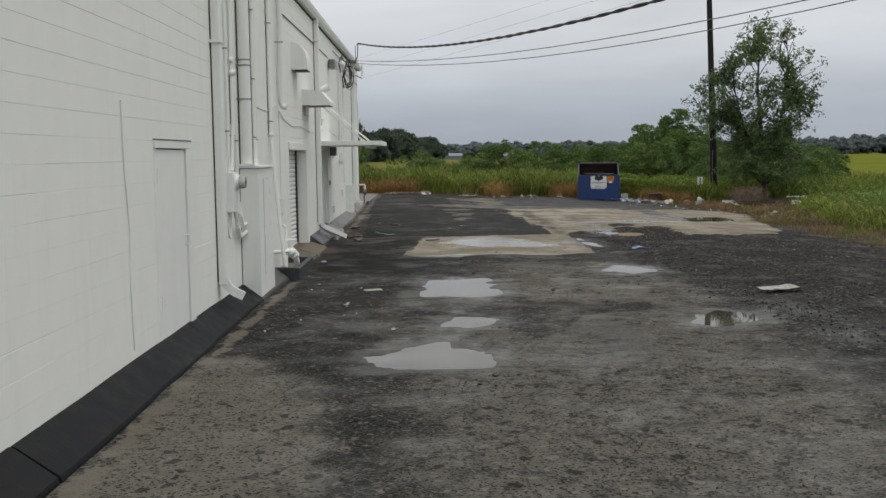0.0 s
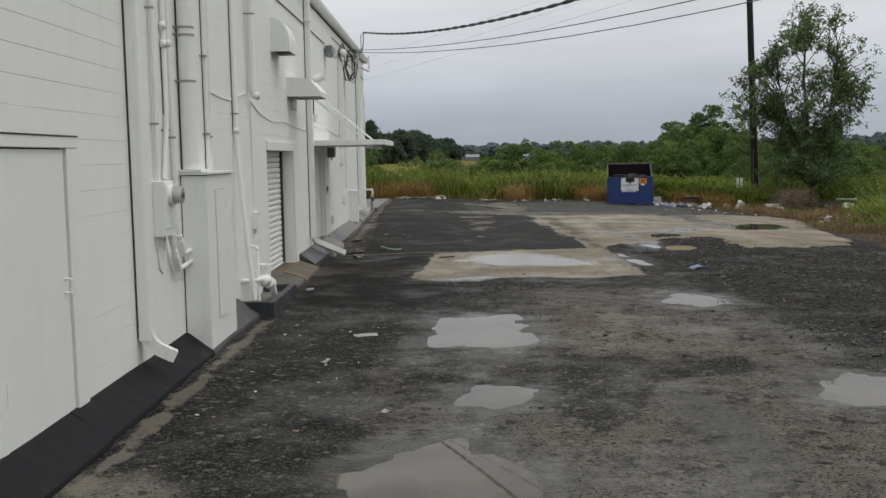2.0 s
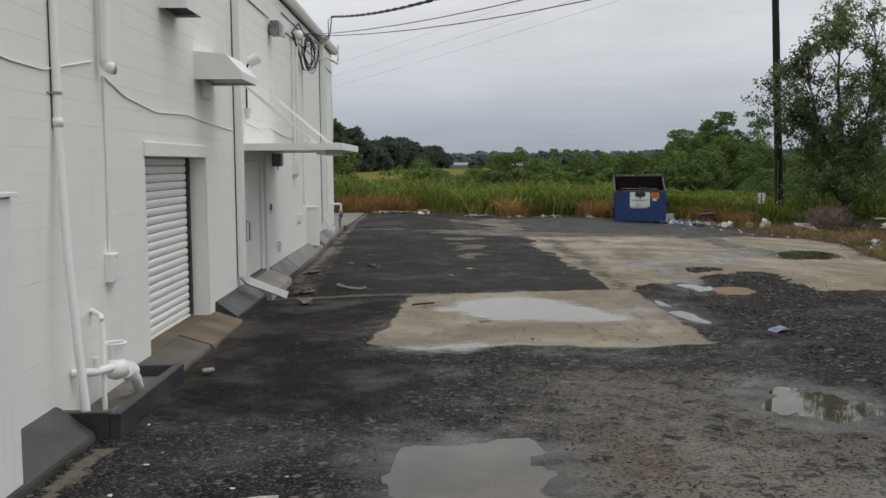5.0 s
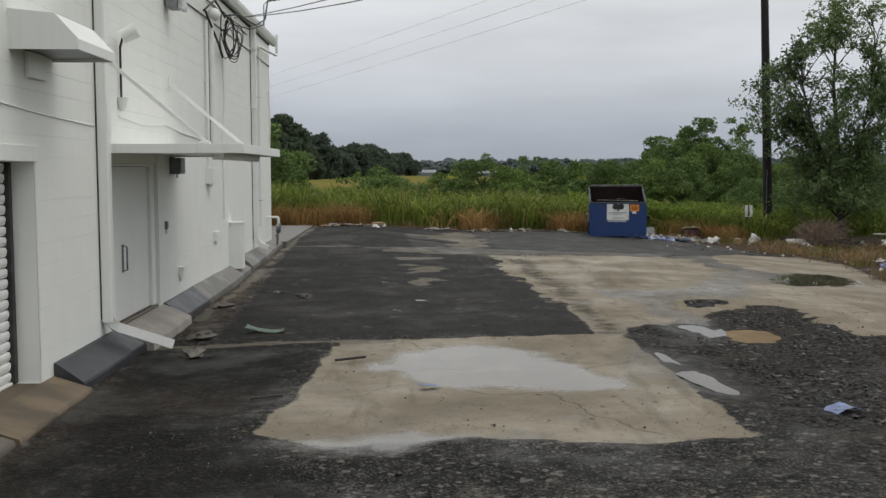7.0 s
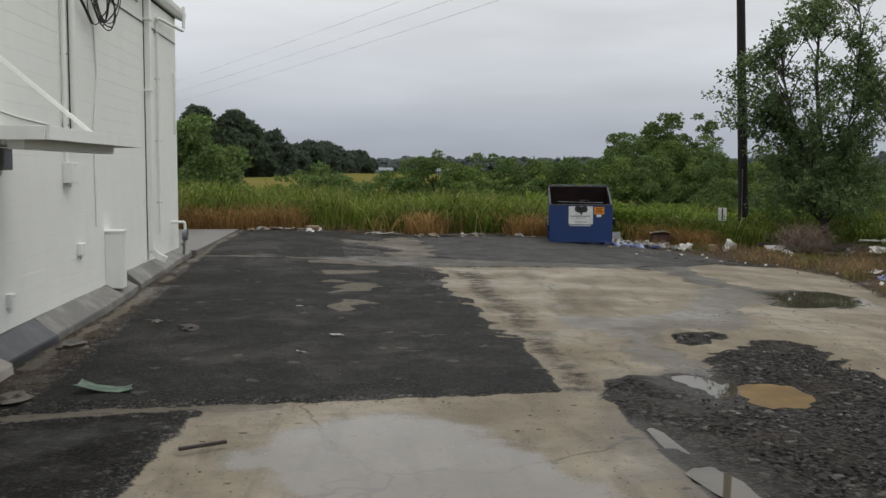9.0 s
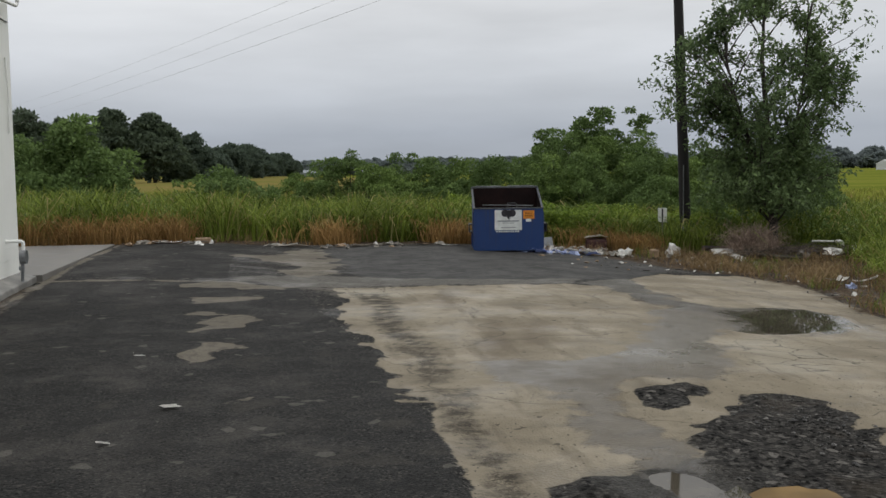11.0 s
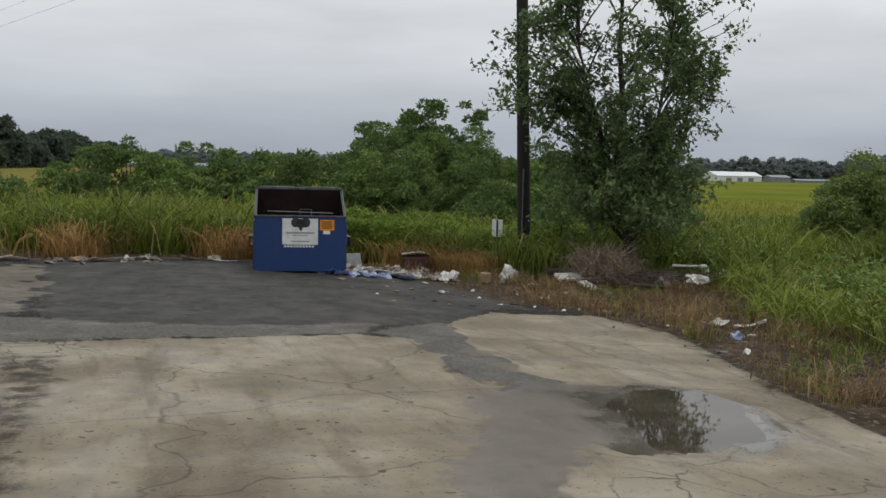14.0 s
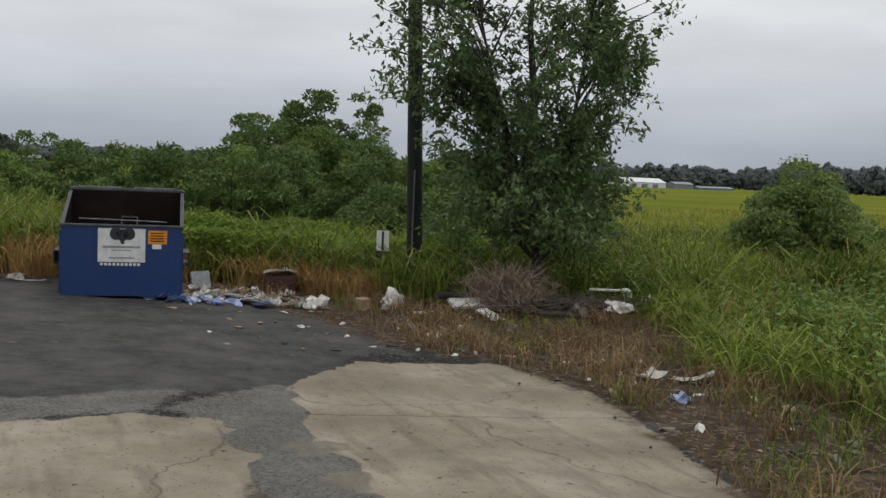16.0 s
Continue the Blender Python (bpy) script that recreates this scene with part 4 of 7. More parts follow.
def strap(x, y, z, r):
    """A thin bent metal strap round a pipe, with its ear screwed to the wall."""
    bm = tube([(x, y, z), (x, y, z + 0.022)], r + 0.005, 12)
    box((WX, y - r - 0.055, z + 0.002), (WX + 0.006, y - r * 0.6, z + 0.02), bm=bm)
    return box((WX + 0.003, y - r - 0.004, z + 0.003), (x, y - r + 0.004, z + 0.019), bm=bm)


def riser(name, pts, r, label, clips=(), group="wall conduits", material=None, couplings=(), gap=None):
    t = thing(name, pts[-1] if pts[-1][2] < pts[0][2] else pts[0], label, name.replace("_", " "), group)
    part("pipe", tube(pts, r, 12), material or M_PIPE, t, smooth=True)
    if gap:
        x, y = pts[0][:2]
        # the shade behind the pipe, put in as a dark box
        part("gap", box((WX + 0.001, y - r * 0.35, gap[0]), (max(WX + 0.006, x - r * 0.9), y + r * 0.35, gap[1])), M_GAP, t, "dark filler painting the shade behind the pipe")
    for y, z in clips:
        part("strap", strap(pts[0][0], y, z, r), M_STRAP, t)
    for y, z in couplings:
        part("coupling", tube([(pts[0][0], y, z), (pts[0][0], y, z + 0.07)], r * 1.16, 12), M_PIPE, t, smooth=True)
    return t


riser("conduit", [(WX + 0.04, 13.66, 5.4), (WX + 0.04, 13.66, 1.96)], 0.024, "white painted conduit rising from the electricity meter", [(13.66, 2.5), (13.66, 3.6)])
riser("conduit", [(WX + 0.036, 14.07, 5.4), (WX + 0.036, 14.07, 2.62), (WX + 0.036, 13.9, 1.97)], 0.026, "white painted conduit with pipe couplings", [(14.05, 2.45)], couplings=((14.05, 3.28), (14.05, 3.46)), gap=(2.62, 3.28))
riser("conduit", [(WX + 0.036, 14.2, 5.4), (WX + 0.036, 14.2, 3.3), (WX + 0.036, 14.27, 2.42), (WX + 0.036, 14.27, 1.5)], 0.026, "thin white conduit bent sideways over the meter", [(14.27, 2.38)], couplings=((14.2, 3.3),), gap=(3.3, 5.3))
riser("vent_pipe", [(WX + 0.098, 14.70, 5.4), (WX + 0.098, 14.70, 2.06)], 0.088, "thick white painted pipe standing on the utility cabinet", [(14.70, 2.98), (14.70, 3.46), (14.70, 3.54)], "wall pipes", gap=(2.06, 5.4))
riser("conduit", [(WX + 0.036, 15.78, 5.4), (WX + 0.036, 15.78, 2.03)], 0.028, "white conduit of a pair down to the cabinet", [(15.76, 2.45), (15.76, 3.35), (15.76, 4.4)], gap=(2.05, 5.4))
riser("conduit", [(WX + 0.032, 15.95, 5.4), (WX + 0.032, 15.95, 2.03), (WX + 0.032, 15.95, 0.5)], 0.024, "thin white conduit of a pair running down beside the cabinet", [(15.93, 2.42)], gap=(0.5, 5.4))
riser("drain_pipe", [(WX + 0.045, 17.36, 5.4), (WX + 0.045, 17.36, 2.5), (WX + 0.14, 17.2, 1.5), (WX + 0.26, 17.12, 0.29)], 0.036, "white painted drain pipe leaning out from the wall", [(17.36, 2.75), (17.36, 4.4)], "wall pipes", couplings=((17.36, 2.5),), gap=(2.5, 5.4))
riser("vent_pipe", [(WX + 0.08, 18.45, 5.4), *bend((WX + 0.08, 18.45, 4.0), (WX + 0.08, 18.45, 3.05), (WX + 0.24, 18.45, 3.05), 0.09), (WX + 0.16, 18.45, 3.05)], 0.055, "white vent pipe ending in an elbow high on the wall", [(18.45, 4.2)], "wall pipes")
riser("conduit", [(WX + 0.012, 18.58, 3.0), (WX + 0.012, 18.6, 2.2), (WX + 0.012, 18.57, 1.38)], 0.01, "thin painted wire down to a small junction box")
riser("conduit", [(WX + 0.045, 30.75, 4.75), (WX + 0.045, 30.75, 2.2)], 0.03, "white conduit of a pair beside the canopy", [(30.85, 2.75), (30.85, 3.7), (30.85, 4.5)])
riser("conduit", [(WX + 0.06, 31.12, 4.85), (WX + 0.06, 31.12, 2.45)], 0.045, "thicker white conduit of a pair beside the canopy", gap=(2.45, 4.8))
riser("conduit", [(WX + 0.015, 32.4, 4.4), (WX + 0.015, 32.55, 3.6), (WX + 0.015, 32.3, 2.8), (WX + 0.015, 32.35, 1.3)], 0.014, "thin white painted cable hanging down the wall")
riser("conduit", [(WX + 0.05, 37.0, 5.0), (WX + 0.05, 36.98, 3.0), (WX + 0.05, 37.0, 0.9)], 0.03, "white conduit near the corner of the wall", [(37.0, 3.9), (37.0, 2.7), (37.0, 4.8), (37.0, 1.5)])
riser("conduit", [*bend((WX + 0.05, 37.0, 4.9), (WX + 0.05, 37.0, 5.1), (WX + 0.05, 38.6, 5.1), 0.1), *bend((WX + 0.05, 38.0, 5.1), (WX + 0.22, 39.0, 5.1), (WX + 0.22, 39.0, 5.9), 0.12), (WX + 0.22, 39.0, 5.62)], 0.032, "white conduit stepping out and up past the gutter")
riser("conduit", [(WX + 0.03, 38.8, 4.2), (WX + 0.05, 38.8, 3.6), (WX + 0.03, 38.85, 2.9)], 0.02, "short loop of white conduit at the wall corner")


def painted_wire(pts, label="thin cable painted over on the white wall"):
    ob = part("cable", tube([(WX + 0.008, y, z) for y, z in pts], 0.008, 6), M_PIPE)
    tagged(settle(ob), label, "cable", "wall cables")


painted_wire([(16.0, 2.98), (16.6, 2.94), (17.2, 2.93), (18.3, 3.1)])
painted_wire([(18.6, 3.0), (19.2, 2.86), (20.3, 2.76), (21.6, 2.80), (22.8, 2.74), (24.45, 2.7)])
painted_wire([(25.4, 2.86), (26.6, 2.80), (27.8, 2.86), (28.9, 2.78), (30.6, 2.72)])
painted_wire([(9.08, 2.68), (9.1, 2.2), (9.14, 1.9), (9.2, 1.5), (9.17, 1.0), (9.2, 0.4)])
painted_wire([(13.6, 1.42), (13.7, 1.1), (13.8, 1.05), (13.9, 1.25), (13.93, 1.4)])


def electricity_meter():
    m = thing("electricity_meter", (WX, 13.6, 1.42), "white painted electricity meter box with a round glass dial", "electricity meter")
    part("case", box((WX, 13.58, 1.42), (WX + 0.11, 13.93, 1.96), 0.01), M_TRIM, m)
    part("cover", box((WX + 0.11, 13.6, 1.5), (WX + 0.122, 13.91, 1.93), 0.005), M_TRIM, m)
    part("collar", tube([(WX + 0.12, 13.77, 1.82), (WX + 0.16, 13.77, 1.82)], 0.105, 24), M_TRIM, m, smooth=False)
    dial = part("dial", tube([(WX + 0.16, 13.77, 1.82), (WX + 0.235, 13.77, 1.82), (WX + 0.245, 13.77, 1.82)], 0.09, 24, end=0.075), M_GLASS, m, "grey glass meter dial")
    part("face_plate", box((WX + 0.2465, 13.72, 1.79), (WX + 0.2485, 13.82, 1.84)), M_INK, dial)
    part("hasp", box((WX + 0.122, 13.75, 1.52), (WX + 0.132, 13.78, 1.66), 0.003), M_PIPE, m)
    # two conduits lean towards the cabinet, each with an elbow fitting and a stub into its side
    for top, a, b, z0, z1, end in ((13.88, 14.05, 14.19, 1.22, 1.03, 1.08), (14.27, 14.27, 14.38, 1.36, 1.17, 1.20)):
        lb = part("conduit_elbow", tube([(WX + 0.05, top, 1.52), (WX + 0.06, a, z0)], 0.026, 10), M_PIPE, m, smooth=True)
        part("coupling", tube([(WX + 0.06, a - 0.008, z0 + 0.03), (WX + 0.06, a + 0.008, z0 - 0.02)], 0.035, 10), M_PIPE, lb)
        turn = Matrix.Rotation(math.atan2(b - a, z0 - z1), 4, "X")
        part("elbow_box", box((WX + 0.022, (a + b) / 2 - 0.036, z1 - 0.01), (WX + 0.098, (a + b) / 2 + 0.036, z0), 0.018, turn=turn), M_PIPE, lb)
        part("stub", tube([(WX + 0.06, b - 0.02, z1 + 0.01), (WX + 0.08, 14.61, end)], 0.026, 10), M_PIPE, lb, smooth=True)


electricity_meter()


def utility_cabinet():
    c = thing("utility_cabinet", (WX, 14.6, 0.12), "tall white painted steel utility cabinet with a narrow door", "cabinet")
    x1, y0, y1 = -2.42, 14.6, 15.86
    part("body", box((WX + 0.012, y0, 0.12), (x1, y1, 1.99), 0.006), M_TRIM, c)
    # dark fills paint the shade behind the cabinet and under its lid
    part("gap", box((WX + 0.001, y0 + 0.01, 0.12), (WX + 0.010, y1 - 0.01, 1.99)), M_GAP, c, "dark filler painting the shade behind the cabinet")
    part("lid_shade_strip", box((WX, y0 + 0.004, 1.991), (x1 - 0.004, y1 - 0.004, 1.999)), M_GAP, c)
    part("pipe_collar", box((WX, 14.56, 2.031), (WX + 0.24, 14.92, 2.058), 0.004), M_TRIM, c)
    part("top_plate", box((WX, y0 - 0.03, 2.0), (x1 + 0.03, y1 + 0.04, 2.03), 0.005), M_TRIM, c)
    d = part("door", box((x1 + 0.003, 14.98, 0.42), (x1 + 0.014, 15.46, 1.83), 0.003), M_TRIM, c)
    part("door_gap", box((x1 + 0.0005, 14.976, 0.416), (x1 + 0.0025, 15.463, 1.834)), M_STRAP, c)
    part("handle", tube([(x1 + 0.012, 15.03, 1.12), (x1 + 0.04, 15.03, 1.12), (x1 + 0.045, 15.08, 1.12)], 0.009, 8), M_PIPE, d)
    for z in (0.6, 1.1, 1.6):
        part("hinge", tube([(x1 + 0.014, 15.465, z), (x1 + 0.014, 15.465, z + 0.09)], 0.009, 8), M_TRIM, d)


utility_cabinet()


def small_box(y0, y1, z0, z1, out, label, material=None, name="junction_box"):
    t = thing(name, (WX, y0, z0), label, name.replace("_", " "), "wall boxes")
    part("case", box((WX, y0, z0), (WX + out, y1, z1), 0.008), material or M_TRIM, t)
    part("lid", box((WX + out, y0 + 0.012, z0 + 0.012), (WX + out + 0.006, y1 - 0.012, z1 - 0.012), 0.002), material or M_TRIM, t)
    part("screw", tube([(WX + out + 0.006, (y0 + y1) / 2, z1 - 0.03), (WX + out + 0.01, (y0 + y1) / 2, z1 - 0.03)], 0.008, 8), M_GREYMETAL, t)
    part("fitting", tube([(WX + out * 0.5, (y0 + y1) / 2, z0 - 0.06), (WX + out * 0.5, (y0 + y1) / 2, z0)], 0.018, 8), M_PIPE, t)


small_box(18.47, 18.68, 1.14, 1.40, 0.07, "small white junction box on the block wall")
small_box(31.3, 31.55, 0.95, 1.12, 0.06, "small white electrical outlet box on the wall")
small_box(28.42, 28.58, 0.60, 0.76, 0.06, "small white outlet box low on the wall")
small_box(27.62, 27.72, 1.37, 1.49, 0.03, "small dark switch box beside the door", M_GREYMETAL, "switch_box")
# not a lamp: plain box added in place of the conduit's U-bend
small_box(30.7, 31.05, 1.98, 2.26, 0.12, "white box standing in for a conduit loop under two conduits", None, "wall_lamp")
small_box(28.0, 28.3, 2.16, 2.40, 0.16, "grey box light under the canopy", M_GREYMETAL, "wall_lamp")


def tall_box():
    t = thing("pipe_cover", (WX, 32.85, 0.35), "white box cover standing on the sloped kerb at the wall", "pipe cover")
    part("case", box((WX, 32.85, 0.30), (WX + 0.26, 33.15, 1.18), 0.008), M_TRIM, t)
    part("lid", box((WX - 0.0, 32.83, 1.18), (WX + 0.28, 33.17, 1.21), 0.005), M_TRIM, t)


tall_box()


def vent_hood_round():
    h = thing("vent_hood", (WX, 20.55, 3.9), "white quarter-round sheet metal vent hood on the wall", "vent hood", "vent hoods")
    o = [(WX, 4.45)] + [(WX + 0.31 * math.sin(a), 4.05 + 0.40 * math.cos(a)) for a in [math.pi / 2 * i / 10 for i in range(1, 11)]] + [(WX + 0.31, 3.9), (WX + 0.295, 3.9)]
    inner = [(x - 0.012 if x > WX + 0.02 else x, z - 0.012) for x, z in o[:-1]][::-1]
    part("shell", prism(o[:-1] + [(WX + 0.298, 3.9)] + [p for p in inner[1:]], 20.562, 21.288), M_TRIM, h)
    for y in (20.55, 21.288):
        part("side_panel", prism([(WX, 3.9)] + o[:-1], y, y + 0.012), M_TRIM, h)
    # solid dark sheet draws the shaded inside of the hood
    part("screen", box((WX, 20.562, 3.93), (WX + 0.29, 21.288, 3.94)), M_DARK, h, "dark sheet painting the shade in the open underside")


def vent_hood_square():
    h = thing("vent_hood", (WX, 22.1, 3.26), "large white sloped sheet metal vent hood on the wall", "vent hood", "vent hoods")
    o = [(WX, 3.26), (WX, 3.61), (WX + 0.40, 3.57), (WX + 0.60, 3.35), (WX + 0.60, 3.26)]
    for y in (22.1, 23.19):
        part("side_panel", prism(o, y, y + 0.012), M_TRIM, h)
    bm = bmesh.new()
    for a, b in ((1, 2), (2, 3), (3, 4)):
        (x0, z0), (x1, z1) = o[a], o[b]
        nx, nz = z1 - z0, x0 - x1
        l = math.hypot(nx, nz) / 0.012
        prism([(x0, z0), (x1, z1), (x1 + nx / l, z1 + nz / l), (x0 + nx / l, z0 + nz / l)], 22.112, 23.19, bm)
    part("shell", bm, M_TRIM, h)
    part("screen", box((WX, 22.112, 3.29), (WX + 0.585, 23.19, 3.30)), M_GREYMETAL, h, "grey mesh underneath")
    part("duct", box((WX, 22.45, 3.05), (WX + 0.05, 22.9, 3.285), 0.01), M_TRIM, h)


vent_hood_round()
vent_hood_square()


def flood_lamp():
    f = thing("flood_lamp", (WX, 28.0, 4.5), "grey weathered flood lamp high on the wall", "lamp", "wall lamps")
    part("housing", box((WX + 0.03, 27.85, 4.53), (WX + 0.2, 28.2, 4.79), 0.03), M_GREYMETAL, f)
    part("visor", box((WX + 0.2, 27.87, 4.51), (WX + 0.27, 28.18, 4.73), 0.02), M_GLASS, f)
    part("bracket", box((WX, 27.98, 4.58), (WX + 0.04, 28.07, 4.73), 0.005), M_GREYMETAL, f)
    s = thing("spot_lamp", (WX, 25.2, 3.0), "white spot lamp on a stem of conduit on the wall", "lamp", "wall lamps")
    m = pose(WX + 0.18, 25.31, 3.82, 0, 62, 12)
    bm = bmesh.new()
    bmesh.ops.create_cone(bm, cap_ends=True, segments=20, radius1=0.082, radius2=0.092, depth=0.19, matrix=m)
    part("head", bm, M_TRIM, s)
    part("stem", tube([(WX + 0.03, 25.47, 3.05), (WX + 0.03, 25.47, 3.68), (WX + 0.1, 25.35, 3.79)], 0.014, 8), M_BLACKWIRE, s, "black cable stem")
    bm = bmesh.new()
    bmesh.ops.create_cone(bm, cap_ends=True, segments=16, radius1=0.03, radius2=0.075, depth=0.16, matrix=pose(WX + 0.05, 25.45, 3.0, 0, 0, 0))
    part("bell_box", bm, M_TRIM, s)
    d = thing("dome_lamp", (WX, 31.15, 4.82), "white painted dome lamp above the conduits", "lamp", "wall lamps")
    bm = bmesh.new()
    bmesh.ops.create_uvsphere(bm, u_segments=16, v_segments=10, radius=0.115, matrix=pose(WX + 0.11, 31.15, 4.93))
    part("dome", bm, M_TRIM, d, smooth=True)
    part("arm", tube([(WX, 31.15, 4.93), (WX + 0.1, 31.15, 4.93)], 0.04, 10), M_PIPE, d)


flood_lamp()


def canopy():
    c = thing("canopy", (WX, 25.0, 2.4), "flat white metal door canopy held by two slanted rods", "canopy")
    part("deck", box((WX, 25.0, 2.43), (-1.17, 28.35, 2.49), 0.006), M_TRIM, c)
    part("fascia", box((-1.17, 24.99, 2.41), (-1.14, 28.36, 2.52), 0.004), M_TRIM, c)
    for y in (24.97, 28.35):
        part("fascia", box((WX, y, 2.41), (-1.172, y + 0.028, 2.52), 0.004), M_TRIM, c)
    part("beam", box((-1.56, 25.25, 2.34), (-1.42, 28.2, 2.428), 0.005), M_TRIM, c, "white beam under the deck")
    for y in (25.04, 28.08):
        r = part("brace", box((-0.82, -0.022, -0.022), (0.82, 0.022, 0.022), 0.004, turn=None), M_TRIM, None)
        a, b = Vector((WX, y, 3.48)), Vector((-1.58, y, 2.53))
        L = (b - a).length / 1.64
        r.data.transform(Matrix.Translation((a + b) / 2) @ (b - a).to_track_quat("X", "Z").to_matrix().to_4x4() @ Matrix.Diagonal((L, 1, 1, 1)))
        r.data.transform(Matrix.Translation(-base_of(c)))
        r.parent = c
        part("bracket", box((-1.66, y - 0.05, 2.492), (-1.54, y + 0.05, 2.545), 0.005), M_TRIM, r)
        part("anchor", box((WX, y - 0.05, 3.42), (WX + 0.02, y + 0.05, 3.56), 0.004), M_TRIM, r)


canopy()


def door_flush():
    d = thing("door_1", (WX, 10.15, 0.28), "flush white painted steel door in the block wall", "door", kind="structure")
    part("leaf", box((WX - 0.04, 10.2, 0.3), (WX + 0.002, 11.355, 2.251), 0.004), M_DOOR, d)
    part("head_dark_line", box((WX - 0.004, 10.1, 2.346), (WX + 0.034, 11.6, 2.356)), M_GAP, d, "dark line over the frame")
    part("head_trim", box((WX - 0.02, 10.1, 2.262), (WX + 0.028, 11.6, 2.345), 0.006), M_DOOR, d)
    part("side_trim", box((WX - 0.02, 11.375, 0.3), (WX + 0.024, 11.6, 2.26), 0.006), M_DOOR, d)
    part("side_trim", box((WX - 0.02, 10.11, 0.3), (WX + 0.006, 10.195, 2.26), 0.004), M_DOOR, d)
    part("backing", box((WX - 0.1, 10.155, 0.285), (WX - 0.045, 11.415, 2.265)), M_DARK, d)
    part("handle", tube([(WX, 11.27, 1.3), (WX + 0.05, 11.27, 1.3), (WX + 0.05, 11.27, 1.2), (WX, 11.27, 1.2)], 0.012, 8), M_PIPE, d)
    for z in (0.6, 1.9):
        part("hinge", tube([(WX + 0.012, 10.2, z), (WX + 0.012, 10.2, z + 0.16)], 0.011, 8), M_DOOR, d)


def door_service():
    d = thing("door_2", (WX - 0.08, 25.05, 0.36), "wide white service door with a dark pull handle under the canopy", "door", kind="structure")
    part("leaf", box((WX - 0.12, 25.12, 0.37), (WX - 0.075, 26.97, 2.26), 0.004), M_DOOR, d)
    part("jamb", box((WX - 0.3, 26.985, 0.37), (WX - 0.03, 27.195, 2.295), 0.006), M_DOOR, d)
    part("jamb", box((WX - 0.3, 25.055, 0.37), (WX - 0.03, 25.11, 2.295), 0.006), M_DOOR, d)
    part("head", box((WX - 0.3, 25.112, 2.265), (WX - 0.03, 26.983, 2.297), 0.004), M_DOOR, d)
    part("gap", box((WX - 0.2, 25.06, 0.362), (WX - 0.13, 27.19, 2.29)), M_DARK, d)
    part("side_trim", box((WX, 27.2, 0.37), (WX + 0.02, 27.36, 2.42), 0.004), M_DOOR, d)
    h = part("handle", tube([(WX - 0.075, 25.72, 1.28), (WX - 0.02, 25.72, 1.27), (WX - 0.02, 25.72, 0.98), (WX - 0.075, 25.72, 0.97)], 0.011, 8), M_GREYMETAL, d, "dark metal pull")
    part("back_plate", box((WX - 0.075, 25.68, 0.95), (WX - 0.07, 25.76, 1.30)), M_GREYMETAL, h)


def roll_door():
    d = thing("door_3", (WX - 0.26, 19.85, 0.22), "closed white ribbed roll-up door set back in the wall", "roll-up door", kind="structure")
    x = WX - 0.26
    part("backing", box((x - 0.05, 19.86, 0.23), (x - 0.03, 22.61, 2.285)), M_DARK, d)
    n = 21
    first = None
    for i in range(n):
        z = 0.25 + i * 0.097
        o = [(x - 0.028, z), (x - 0.002, z + 0.004), (x + 0.008, z + 0.014), (x + 0.018, z + 0.045), (x + 0.016, z + 0.076), (x + 0.004, z + 0.090), (x - 0.028, z + 0.093)]
        if first is None:
            first = part("slat", prism(o, 19.9, 22.53), M_TRIM, d)
        else:
            s = first.copy()
            scene.collection.objects.link(s)
            s.location = (0, 0, i * 0.097)
    # far rail widened and darkened to paint the shaded gap beside the slats
    for y, w, m in ((19.86, 0.04, M_GREYMETAL), (22.545, 0.07, M_GAP)):
        part("side_rail", box((x - 0.028, y, 0.23), (x + 0.05, y + w, 2.285), 0.004), m, d)
    part("bottom_bar", box((x - 0.03, 19.92, 0.225), (x + 0.03, 22.53, 0.248), 0.004), M_TRIM, d)
    part("lintel", box((WX - 0.1, 19.8, 2.292), (WX + 0.022, 22.66, 2.44), 0.006), M_DOOR, d)


door_flush()
door_service()
roll_door()


# ---- foot of the wall ----
def kerb(y0, y1, top, out, material, label, foot=0.0):
    """A sloped tar or cement fillet between wall and pavement, lumpy along its length."""
    bm = bmesh.new()
    n = max(3, int((y1 - y0) / 0.6))
    rows = []
    rnd = random.Random(int(y0 * 10))
    for i in range(n + 1):
        y = y0 + (y1 - y0) * i / n
        a, b = rnd.uniform(-0.006, 0.006), rnd.uniform(-0.012, 0.012)
        g = float(height(WX + out, y)) - 0.03 + foot
        rows.append([bm.verts.new(v) for v in ((WX + 0.002, y, -0.2), (WX + 0.002, y, top + a), (WX + out * 0.12, y, top - 0.012 + a), (WX + out * 0.97 + b, y, g + 0.075), (WX + out + b, y, g + 0.05), (WX + out + 0.02 + b, y, -0.2))])
    for a, b in zip(rows, rows[1:]):
        for k in range(5):
            bm.faces.new((a[k], a[k + 1], b[k + 1], b[k]))
    bm.faces.new(rows[0][::-1])
    bm.faces.new(rows[-1])
    return tagged(part("kerb", bm, material), label, "kerb", "kerbs along the wall", "structure")


kerb(SOUTH, 6.4, 0.31, 0.31, M_TAR, "black tar-coated sloping kerb at the foot of the white wall")
kerb(6.43, 11.2, 0.31, 0.32, M_TAR, "black tar-coated sloping kerb at the foot of the white wall")
kerb(11.22, 14.56, 0.31, 0.30, M_TAR, "black tar-coated sloping kerb below the meter")
kerb(14.58, 17.18, 0.31, 0.30, M_TARWORN, "rubbed grey sloping kerb below the utility cabinet")
kerb(22.95, 25.25, 0.345, 0.30, M_TARSHEEN, "dark tarred kerb block beside the roll-up door", 0.05)
